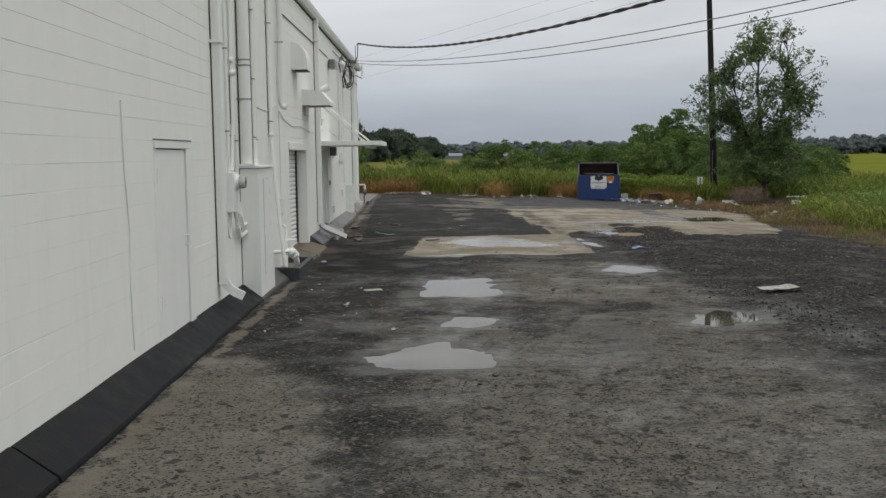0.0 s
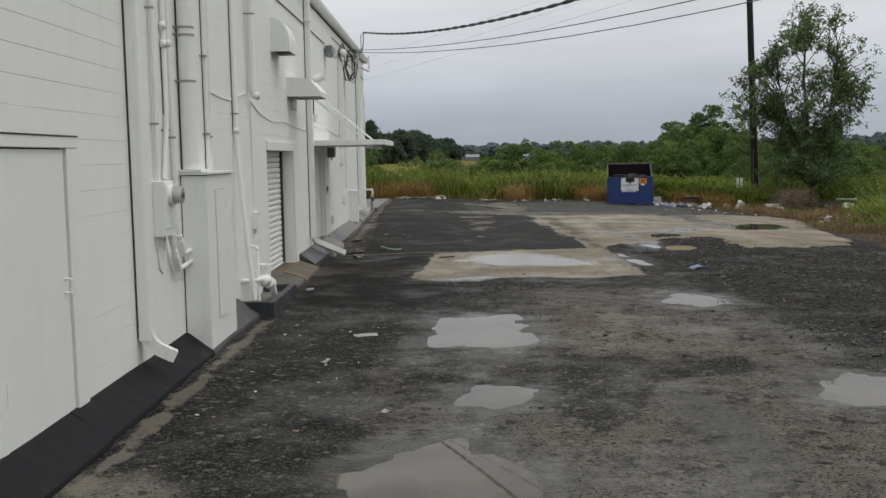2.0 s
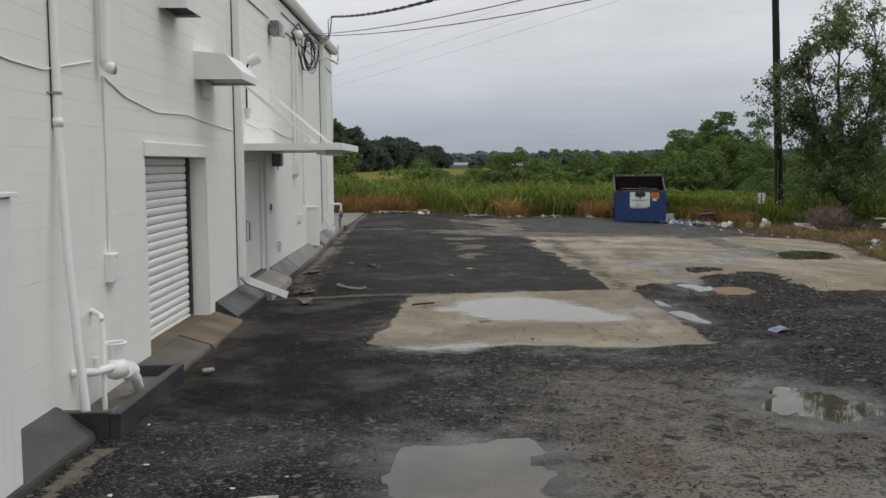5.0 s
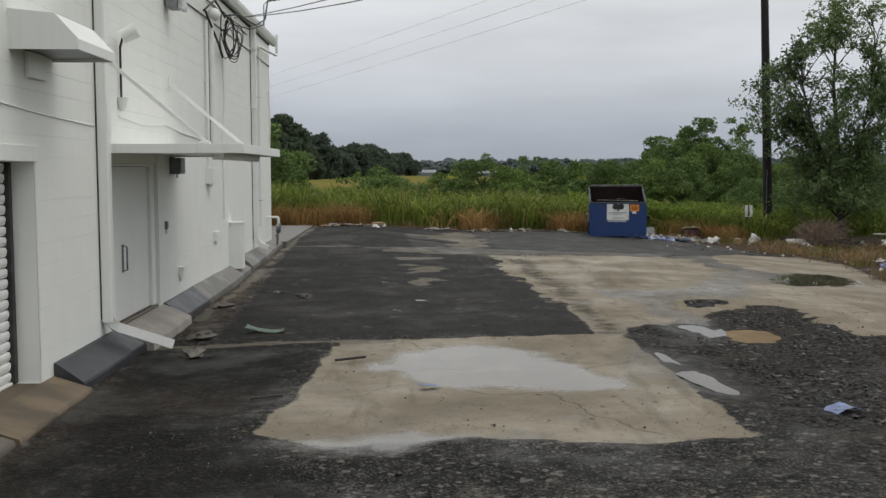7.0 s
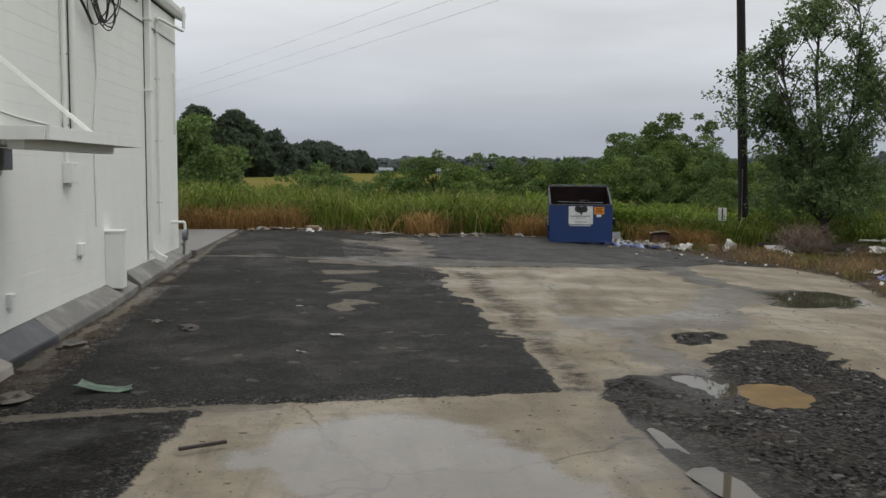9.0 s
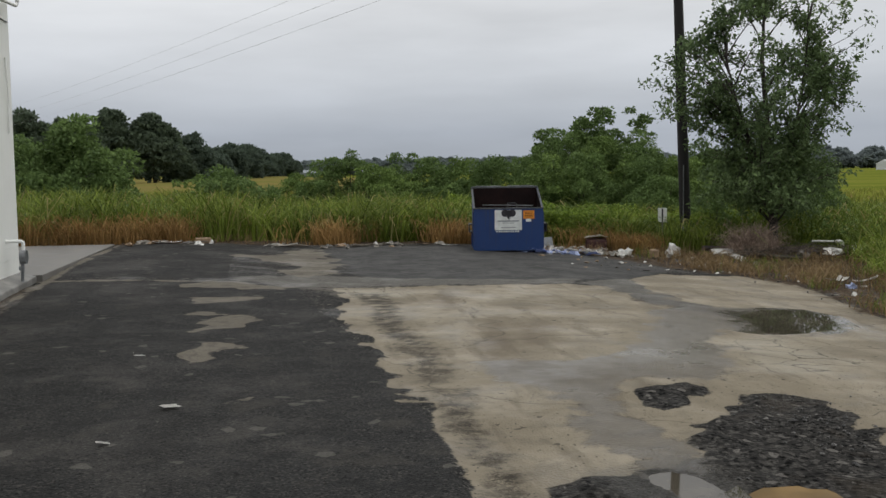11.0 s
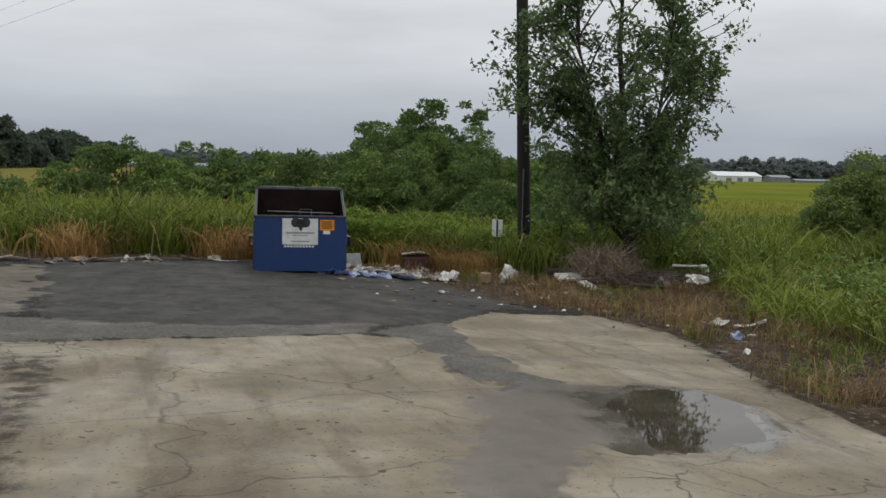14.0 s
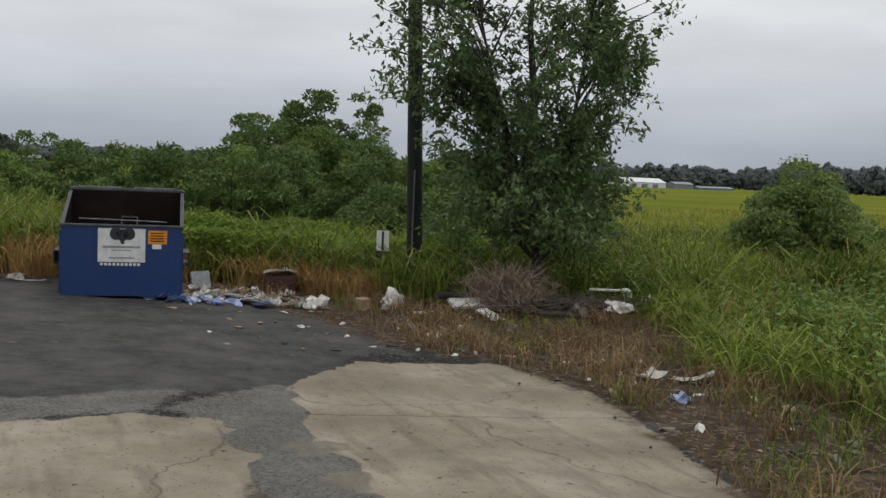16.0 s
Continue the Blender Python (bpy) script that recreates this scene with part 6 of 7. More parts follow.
        tube([s, s.lerp(mid, 0.5) + Vector((0, 0, 0.03 * far)), mid, tip], 0.026, 5, bm, end=0.007)
        n = int(5 + 5.5 * (tip - s).length)
        for j in range(n):
            u = 0.22 + 0.78 * (j + rnd.random()) / n
            root = s.lerp(mid, u / 0.55) if u < 0.55 else mid.lerp(tip, (u - 0.55) / 0.45)
            off = Vector((rnd.gauss(0, 0.3), rnd.gauss(0, 0.3), rnd.gauss(0.02, 0.26)))
            if leafy_here(root + off):
                spray(root, root + off, rnd.uniform(0.17, 0.32))
        sprays.append((tuple(tip), (0.17, 0.17, 0.2)))
    # leafy shoots round the foot of the crown
    for stem, lo, hi, n in ((lead, 3.0, 8.4, 80), (second, 3.0, 8.1, 70), (third, 3.0, 6.6, 30)):
        for i in range(n):
            root = on_stem(stem, lo + (hi - lo) * (i + rnd.random()) / n)
            off = Vector((rnd.gauss(0, 0.42), rnd.gauss(0, 0.42), rnd.gauss(0.1, 0.22)))
            if leafy_here(root + off):
                spray(root, root + off, rnd.uniform(0.17, 0.32))
    for i in range(130):
        a, q = rnd.uniform(0, 2 * math.pi), rnd.random() ** 0.5
        z = rnd.uniform(1.4, 3.2)
        p = at + reach_at(z, a) * q * 0.92 + Vector((0, 0, z))
        w = rnd.uniform(0.24, 0.42)
        sprays.append((tuple(p), (w, w, w * 0.8)))
    part("trunk", bm, M_BARK, t)
    quads_mesh("crown", *leaves_on(sprays, 23, 0.062, rs, 0.8, 0.9), M_LEAF_TREE, t)


main_tree()

HEDGE = [(2.6, 61.6, 1.5, 2.3), (3.6, 60.4, 1.5, 2.7), (4.6, 60.9, 1.6, 2.8), (5.8, 60.1, 1.7, 3.0), (6.9, 61.9, 1.8, 3.0), (8.1, 60.7, 1.8, 3.1), (9.5, 61.9, 1.9, 3.3), (10.2, 60.0, 1.7, 3.1), (11.4, 61.9, 2.1, 3.7), (12.1, 59.4, 1.7, 3.1), (13.5, 62.6, 2.2, 4.3), (13.8, 59.3, 1.7, 3.2), (15.2, 60.9, 2.0, 4.0), (15.8, 58.2, 1.7, 3.1), (17.0, 61.4, 2.2, 4.2), (17.7, 58.6, 1.7, 3.3), (19.1, 61.4, 2.2, 4.0), (19.8, 58.6, 1.8, 3.3), (21.6, 61.0, 2.2, 3.6), (15.6, 55.4, 1.6, 2.3), (18.2, 54.6, 1.6, 2.4), (20.2, 53.2, 1.4, 2.2), (23.6, 60.5, 2.0, 3.0), (21.9, 57.0, 1.8, 2.8)]
for i, (x, y, r, h) in enumerate(HEDGE):
    shrub("bush", (x, y, -0.45), r, h + (0.8 if x < 7.5 else 0.3), M_LEAF_HEDGE if i % 3 else M_LEAF_LIGHT, 0.06, 140.0, "dense rounded green bush in an overgrown hedge behind the yard", "overgrown hedge", 30 + i, 44, 0.8)
shrub("tree", (15.6, 64.0, -0.45), 2.2, 5.8, M_LEAF_HEDGE, 0.08, 95.0, "ragged small tree rising out of the hedge", "overgrown hedge", 60, 90, 0.66)
shrub("tree", (17.6, 64.5, -0.45), 1.7, 5.6, M_LEAF_HEDGE, 0.08, 95.0, "ragged small tree rising out of the hedge", "overgrown hedge", 61, 78, 0.66)
shrub("tree", (13.6, 64.5, -0.45), 1.6, 4.7, M_LEAF_HEDGE, 0.08, 95.0, "ragged small tree rising out of the hedge", "overgrown hedge", 62, 72, 0.66)
shrub("bush", (0.0, 57.6, 0.0), 2.0, 2.7, M_LEAF_HEDGE, 0.075, 85.0, "low spreading dark bush standing alone in the tall grass", "", 63, 34)
shrub("bush", (25.2, 50.6, -0.45), 1.95, 3.5, M_LEAF_WILLOW, 0.055, 190.0, "pale green willowy bush alone in the grass", "", 64, 84, 0.8)
shrub("bush", (27.3, 51.4, -0.45), 1.6, 2.9, M_LEAF_WILLOW, 0.055, 170.0, "small pale green bush beside a larger one", "", 65, 50, 0.8)
shrub("bush", (-0.2, 63.0, -0.1), 1.1, 2.9, M_LEAF_LIGHT, 0.09, 60.0, "young light green bush in the rough field", "young bushes", 66, 14)
shrub("bush", (-1.8, 63.6, -0.1), 1.1, 3.0, M_LEAF_LIGHT, 0.09, 60.0, "young light green bush in the rough field", "young bushes", 67, 14)
shrub("bush", (2.3, 64.5, -0.1), 0.7, 1.5, M_LEAF_HEDGE, 0.08, 60.0, "small bush in the golden field", "young bushes", 68, 8)
shrub("bush", (14.95, 49.5, -0.4), 0.8, 1.75, M_LEAF_HEDGE, 0.06, 110.0, "dark leafy undergrowth at the foot of the utility pole", "undergrowth", 70, 22)
shrub("bush", (15.3, 50.6, -0.4), 1.0, 1.9, M_LEAF_HEDGE, 0.06, 110.0, "dark leafy undergrowth between pole and tree", "undergrowth", 71, 26)
shrub("bush", (17.4, 49.3, -0.4), 1.1, 1.6, M_LEAF_HEDGE, 0.06, 110.0, "dark leafy undergrowth behind the brush pile", "undergrowth", 72, 24)
LEFT_SHRUBS = [(-5.6, 60.6, 2.1, 4.9), (-8.2, 61.4, 2.5, 4.7), (-4.3, 59.4, 1.2, 2.6), (-11.4, 62.5, 2.7, 4.6), (-6.6, 58.4, 1.7, 2.9)]
for i, (x, y, r, h) in enumerate(LEFT_SHRUBS):
    shrub("bush", (x, y, -0.05), r, h, M_LEAF_HEDGE, 0.09, 66.0, "tall dense dark green shrub behind the grass", "shrubs beyond the building", 80 + i, 36)
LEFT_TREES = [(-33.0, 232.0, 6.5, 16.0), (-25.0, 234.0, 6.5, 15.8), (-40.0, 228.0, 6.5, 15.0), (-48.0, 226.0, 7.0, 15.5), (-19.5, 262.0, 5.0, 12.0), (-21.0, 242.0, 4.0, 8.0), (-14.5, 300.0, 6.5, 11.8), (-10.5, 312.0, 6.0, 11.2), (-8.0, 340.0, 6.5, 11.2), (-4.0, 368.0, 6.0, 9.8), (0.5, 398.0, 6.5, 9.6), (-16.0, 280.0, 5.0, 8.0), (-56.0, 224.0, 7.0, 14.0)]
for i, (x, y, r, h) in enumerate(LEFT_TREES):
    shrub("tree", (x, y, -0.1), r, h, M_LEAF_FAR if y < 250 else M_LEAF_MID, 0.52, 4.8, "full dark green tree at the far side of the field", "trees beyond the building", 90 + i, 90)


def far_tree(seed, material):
    return shrub("tree", (0, 0, 0), 4.6, 7.8, material, 0.62, 6.5, "tree in the far tree line across the field, haze painted into its colour", "far tree line", seed, 60, 0.62)


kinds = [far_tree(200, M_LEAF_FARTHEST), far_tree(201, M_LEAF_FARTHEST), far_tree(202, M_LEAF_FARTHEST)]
rnd = random.Random(77)
spots = []
for i in range(290):
    u = i / 289
    x = -70 + 640 * u + rnd.uniform(-3, 3)
    spots.append((x, 560 - 150 * u * u + rnd.uniform(-20, 20), rnd.uniform(0.98, 1.2)))
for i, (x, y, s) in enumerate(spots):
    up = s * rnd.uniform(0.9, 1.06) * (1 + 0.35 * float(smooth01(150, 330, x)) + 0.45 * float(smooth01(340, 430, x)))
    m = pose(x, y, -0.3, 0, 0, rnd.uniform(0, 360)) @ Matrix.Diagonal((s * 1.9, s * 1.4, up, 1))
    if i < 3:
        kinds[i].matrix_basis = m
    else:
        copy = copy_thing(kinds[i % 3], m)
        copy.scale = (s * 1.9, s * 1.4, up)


def far_house(at, size, label, sheet_metal=None):
    sheet_metal = sheet_metal or M_WHITEROOF
    h = thing("farm_building", at, label, "building", "far farm buildings")
    x, y, z = at
    w, d, e = size
    part("wall", box((x - w / 2, y - d / 2, z), (x + w / 2, y + d / 2, z + e)), sheet_metal, h)
    bm = bmesh.new()
    o = [(-d / 2 - 0.3, e), (0, e + d * 0.16), (d / 2 + 0.3, e)]
    a, b = [bm.verts.new((x - w / 2 - 0.3, y + u, z + v)) for u, v in o], [bm.verts.new((x + w / 2 + 0.3, y + u, z + v)) for u, v in o]
    bm.faces.new(a), bm.faces.new(b[::-1])
    for i in range(3):
        bm.faces.new((a[i], a[(i + 1) % 3], b[(i + 1) % 3], b[i]))
    part("roof", bm, sheet_metal, h)
    for k in range(3):
        part("door", box((x - w * 0.3 + k * w * 0.25, y - d / 2 - 0.05, z), (x - w * 0.3 + k * w * 0.25 + w * 0.12, y - d / 2 - 0.001, z + e * 0.7)), M_GREYMETAL, h)


far_house((244.5, 387, -0.6), (21, 11, 2.4), "long white farm shed far across the field")
far_house((264, 384, -0.4), (9, 6, 2.0), "small pale farm shed far across the field", M_HAZYSHED)
far_house((281, 384, -0.4), (18, 4, 0.9), "low pale farm shed far across the field", M_HAZYSHED)
far_house((9.4, 420, -0.3), (8, 7, 1.7), "small grey-blue shed far across the field", M_HAZYSHED)
far_house((35.0, 419, -0.3), (8, 7, 1.4), "small pale shed far across the field", M_HAZYSHED)


# ---- grass ----
def blades(name, pts, h, width, lean, material, label, seed, category="grass"):
    rs = np.random.RandomState(seed)
    n = len(pts)
    a = rs.rand(n) * 2 * np.pi
    hh = h * (0.38 + 0.8 * rs.rand(n))
    side = np.stack([np.cos(a), np.sin(a), 0 * a], -1) * (width * (0.6 + 0.8 * rs.rand(n)))[:, None]
    b = rs.rand(n) * 2 * np.pi
    out = np.stack([np.cos(b), np.sin(b), 0 * b], -1) * (lean * hh * (0.2 + rs.rand(n)))[:, None]
    up = np.stack([0 * a, 0 * a, hh], -1)
    p = np.asarray(pts)
    droop = (1 - 0.75 * lean * rs.rand(n))[:, None]
    tip = p + out * 1.15 + up * droop
    m1, m2 = p + out * 0.25 + up * 0.55, p + out * 0.68 + up * (0.45 + 0.52 * droop)
    v = np.stack([p - side, p + side, m1 + side, m1 - side, m2 + side * 0.7, m2 - side * 0.7, tip], 1).reshape(-1, 3)
    i = np.arange(n) * 7
    q = np.concatenate([np.stack([i, i + 1, i + 2, i + 3], -1), np.stack([i + 3, i + 2, i + 4, i + 5], -1)]).tolist()
    t = np.stack([i + 5, i + 4, i + 6], -1).tolist()
    ob = raw(name, v.tolist(), q + t, material)
    return tagged(ob, label, category, kind="stuff")


def scatter(n, x0, x1, y0, y1, seed, keep):
    rs = np.random.RandomState(seed)
    x, y = x0 + (x1 - x0) * rs.rand(n), y0 + (y1 - y0) * rs.rand(n)
    d = keep(x, y, rs.rand(n))
    x, y = x[d], y[d]
    return np.stack([x, y, height(x, y) - 0.03], -1)


def margin(x, y):
    return inside(MARGIN, x, y)


TALL = [(-60, 48.6), (-3.0, 47.6), (0.4, 48.7), (7.0, 49.7), (10.0, 50.2), (12.6, 49.0), (14.4, 48.2), (16.2, 46.8), (16.4, 43.6), (15.6, 41.2), (15.2, 39.5), (14.8, 37.9), (14.4, 36.3), (14.2, 33.0), (14.2, 27.0), (15.4, 12.0), (15.6, 0.0), (60, 0), (60, 64), (-60, 64)]


def clumpy(x, y, u, poly=TALL, cell=0.8, lo=0.25):
    d = inside(poly, x, y) + (lattice(x, y, 1.3, 41) - 0.5) * 1.6 - 0.4 * smooth01(11, 8, x) * (y > 46)
    return (d > 0) & (u < lo + 0.75 * lattice(x, y, cell, 42)) & (np.hypot(x - 15.9, y - 47.6) > 0.4) & (np.hypot(x - 14.2, y - 49.85) > 0.25) & (np.hypot(x - 13.45, y - 49.5) > 0.75) & (np.hypot((x - 15.5) / 2.3, (y - 46.5) / 1.0) > 1)


g1 = scatter(105000, -16, 30, 47.3, 58, 1, clumpy)
blades("tall_grass", g1, 0.95 + 0.5 * lattice(g1[:, 0], g1[:, 1], 1.4, 9), 0.015, 0.95, M_GRASS, "dense tall green grass and weeds along the edge of the yard", 2)
g2 = scatter(42000, -40, 45, 56, 64, 3, lambda x, y, u: (u < 0.9) & (inside(TALL, x, y) > 0))
blades("tall_grass", g2, 1.0, 0.02, 0.7, M_GRASS, "dense tall green grass further out", 4)
g3 = scatter(120000, 14, 34, 22, 50, 5, lambda x, y, u: clumpy(x, y, u / np.clip(2.6 * (lattice(x, y, 0.45, 46) - 0.22), 0.05, 1)))
blades("tall_grass", g3, 0.42 + 0.62 * lattice(g3[:, 0], g3[:, 1], 1.4, 9), 0.016, 1.2, M_GRASS, "dense tall green grass on the open side of the yard", 6)
g4 = scatter(30000, -60, 110, 64, 110, 7, lambda x, y, u: u < 0.35 + 0.6 * lattice(x, y, 5, 44))
blades("field_grass", g4, 0.42, 0.05, 0.5, M_FIELD, "rough yellow-green field grass", 8)
rim = lambda x, y, u: (margin(x, y) > -0.1) & (inside(TALL, x, y) < 0.9) & (u < 1.9 * (lattice(x, y, 0.7, 51) - 0.36))
g5 = scatter(46000, -8, 17, 24, 51, 9, rim)
blades("dead_grass", g5, 0.10 + 0.5 * lattice(g5[:, 0], g5[:, 1], 0.7, 51) * lattice(g5[:, 0], g5[:, 1], 1.6, 52), 0.0065, 1.15, M_GRASSDEAD, "flattened dead brown grass along the pavement edge", 10, "dead grass")
g6 = scatter(36000, -8, 12, 47.2, 50.6, 11, lambda x, y, u: (inside(TALL, x, y) > -0.35) & (inside(TALL, x, y) < 1.0) & (u < 1.8 * (lattice(x, y, 1.1, 53) - 0.33)))
blades("dead_grass", g6, 0.8, 0.008, 0.95, M_GRASSTUFT, "tufts of dead orange-brown grass before the green weeds", 12, "dead grass")
g7 = scatter(5200, 11.3, 13.4, 48.0, 50.2, 13, lambda x, y, u: np.hypot((x - 12.4) / 0.9, (y - 49.0) / 0.9) < 1)
blades("dead_grass", g7, 0.62, 0.007, 0.9, M_GRASSTUFT, "round mound of dead orange grass by the litter", 14, "dead grass")


gc = scatter(13000, -14, 28, 47.4, 57, 19, clumpy)
blades("coarse_grass", gc, 1.15 + 0.4 * lattice(gc[:, 0], gc[:, 1], 1.4, 9), 0.017, 1.25, M_GRASSCOARSE, "coarse arching reed-like blades among the tall grass", 20)
gd = scatter(26000, 14, 30, 26, 50, 23, lambda x, y, u: clumpy(x, y, u / np.clip(2.6 * (lattice(x, y, 0.6, 47) - 0.3), 0.02, 1)))
blades("coarse_grass", gd, 0.52 + 0.55 * lattice(gd[:, 0], gd[:, 1], 1.4, 9), 0.015, 1.4, M_GRASSCOARSE, "coarse arching blades in the grass on the open side", 24)


ge = scatter(30000, 11.5, 17.0, 26, 47.5, 27, lambda x, y, u: (margin(x, y) > 0.1) & (u < 1.5 * (lattice(x, y, 0.9, 54) - 0.55)))
blades("short_grass", ge, 0.14 + 0.34 * lattice(ge[:, 0], ge[:, 1], 0.9, 55), 0.006, 1.0, M_GRASS, "sparse green sprouts in the brown dirt edge", 28)
gk = scatter(26000, 11.7, 16.4, 32, 48, 33, lambda x, y, u: (margin(x, y) > 0.3) & (inside(TALL, x, y) < 0.8) & (u < 2.2 * (lattice(x, y, 0.55, 57) - 0.55) + 0.5 * (lattice(x, y, 2.0, 58) - 0.5)))
blades("dead_grass", gk, 0.08 + 0.36 * lattice(gk[:, 0], gk[:, 1], 0.55, 57), 0.007, 1.2, M_GRASSDEAD, "tangled red-brown dead grass in clumps on the dirt edge", 34, "dead grass")
gf = scatter(9000, 11.5, 15.5, 34, 48, 29, lambda x, y, u: (margin(x, y) > 0.1) & (u < 1.6 * (lattice(x, y, 0.8, 56) - 0.55)))
blades("dead_grass", gf, 0.3, 0.006, 1.1, M_GRASSDEAD, "brown tufts of dead grass in the dirt edge", 30, "dead grass")


def weeds():
    rs = np.random.RandomState(5)
    p = scatter(26000, -14, 22, 48.5, 56, 15, lambda x, y, u: (inside(TALL, x, y) > 0.3) & (u < 1.3 * (lattice(x, y, 2.4, 61) - 0.3)))
    q = scatter(16000, 15.5, 26, 36, 48, 16, lambda x, y, u: (inside(TALL, x, y) > 0.3) & (u < 1.2 * (lattice(x, y, 2.4, 62) - 0.35)))
    p = np.concatenate([p, q])
    p[:, 2] += 0.25 + 0.75 * rs.rand(len(p)) ** 0.7
    a = rs.normal(size=p.shape)
    a[:, 2] *= 0.5
    a /= np.linalg.norm(a, axis=1)[:, None]
    b = np.cross(a, rs.normal(size=p.shape) * 0.5 + [0, 0, 1])
    b /= np.linalg.norm(b, axis=1)[:, None]
    s = (0.04 + 0.05 * rs.rand(len(p)))[:, None]
    tagged(quads_mesh("weeds", p, a * s, b * s * 0.6, M_LEAF_LIGHT), "broad-leaved green weeds and vines among the tall grass", "weeds", kind="stuff")


weeds()


def vine_thicket():
    """A low mat of vine leaves over the weeds, thickest beside the dumpster."""
    rs = np.random.RandomState(6)
    p = scatter(110000, 8.0, 22.0, 49.4, 58.0, 25, lambda x, y, u: (inside(TALL, x, y) > 0.1) & (u < 1.5 * (lattice(x, y, 1.8, 63) - 0.15) * np.clip((19 - x) / 6, 0, 1)) & (np.hypot(x - 13.45, y - 49.5) > 0.8))
    top = 0.75 + 0.5 * lattice(p[:, 0], p[:, 1], 0.9, 64) + 0.3 * lattice(p[:, 0], p[:, 1], 2.5, 65)
    p[:, 2] += top * (0.45 + 0.55 * rs.rand(len(p)) ** 0.4)
    a = rs.normal(size=p.shape) + [0, -0.5, -0.2]
    a[:, 2] *= 0.6
    a /= np.linalg.norm(a, axis=1)[:, None]
    b = np.cross(a, rs.normal(size=p.shape) * 0.5 + [0, -0.4, 0.9])
    b /= np.linalg.norm(b, axis=1)[:, None]
    s = (0.03 + 0.045 * rs.rand(len(p)))[:, None]
    tagged(quads_mesh("vines", p, a * s, b * s * 0.7, M_VINE), "thick mat of bright green vines over the weeds", "vines", kind="stuff")


vine_thicket()


# ---- signs, brush and litter ----
def marker_sign():
    z = float(height(13.55, 50.2))
    s = thing("marker_sign", (13.55, 50.2, z), "small white marker sign with a black stripe on a thin post", "sign")
    m = Matrix.Translation((13.55, 50.2, z)) @ Matrix.Rotation(radians(-20), 4, "Z")
    for name, lo, hi, mat in (("post", (-0.02, -0.01, -0.1), (0.02, 0.01, 1.28), M_GREYMETAL), ("plate", (-0.135, -0.016, 0.86), (0.135, -0.011, 1.3), M_TRIM), ("stripe", (-0.024, -0.021, 0.88), (0.024, -0.017, 1.28), M_INK)):
        bm = box(lo, hi, 0.002 if name == "post" else 0)
        bmesh.ops.transform(bm, matrix=m, verts=bm.verts)
        part(name, bm, mat, s)


marker_sign()


def brush_pile():
    rnd = random.Random(3)
    verts = bmesh.new()
    for i in range(300):
        c = Vector((rnd.uniform(14.4, 17.7), rnd.gauss(46.7, 0.25), 0))
        c.z = float(height(c.x, c.y)) + rnd.uniform(0.02, 0.3)
        a, l = rnd.uniform(0, math.pi), rnd.uniform(0.2, 0.75)
        d = Vector((math.cos(a), 0.5 * math.sin(a), rnd.uniform(-0.25, 0.3))) * l
        tube([c - d, c + Vector((0, 0, rnd.uniform(-0.05, 0.08))), c + d], rnd.uniform(0.005, 0.018), 5, verts, end=0.003)
    t = thing("brush_pile", on_ground(15.4, 46.6), "low heap of dead grey branches and twigs at the grass edge", "brush pile")
    part("brushwood", verts, M_BRUSH, t)
    for x0, x1, y, up, r in ((13.75, 14.75, 47.55, 0.22, 0.075), (13.9, 15.0, 47.4, 0.1, 0.06), (14.3, 15.9, 46.4, 0.1, 0.05), (15.9, 17.2, 46.5, 0.16, 0.055), (16.3, 17.6, 46.75, 0.1, 0.045), (15.2, 16.3, 46.2, 0.06, 0.045)):
        z = float(height(x0, y)) + up
        part("log", tube([(x0, y, z + 0.03), ((x0 + x1) / 2, y + 0.06, z), (x1, y - 0.12, z - 0.05)], r, 8), M_TWIGDARK, t, "dark wet log")


brush_pile()


g8 = scatter(17000, 13.6, 16.4, 46.0, 48.2, 17, lambda x, y, u: np.hypot((x - 14.95) / 0.85, (y - 47.0) / 0.6) < 0.4 + 0.6 * u)
blades("dry_brush", g8, 0.26 + 0.9 * np.clip(1.1 - np.hypot((g8[:, 0] - 14.95) / 0.9, (g8[:, 1] - 47.0) / 0.7), 0, 1), 0.007, 0.95, M_TWIG, "feathery dome of dry grey-brown brush over dead branches", 18, "brush")


def crumple(name, at, size, material, label, category, seed, group="litter", squash=0.5):
    """A crushed lump of paper, film or card."""
    rs = random.Random(seed)
    bm = bmesh.new()
    bmesh.ops.create_icosphere(bm, subdivisions=1 if max(size) < 0.12 else 2, radius=1)
    for v in bm.verts:
        k = 0.42 + 0.95 * rs.random()
        v.co = Vector((v.co.x * k * size[0], v.co.y * k * size[1], max(0.0, v.co.z * k * size[2] + size[2] * 0.35)))
    bmesh.ops.transform(bm, matrix=pose(*at, 0, 0, rs.uniform(0, 360)), verts=bm.verts)
    ob = part(name, bm, material)
    return tagged(settle(ob), label, category, group)


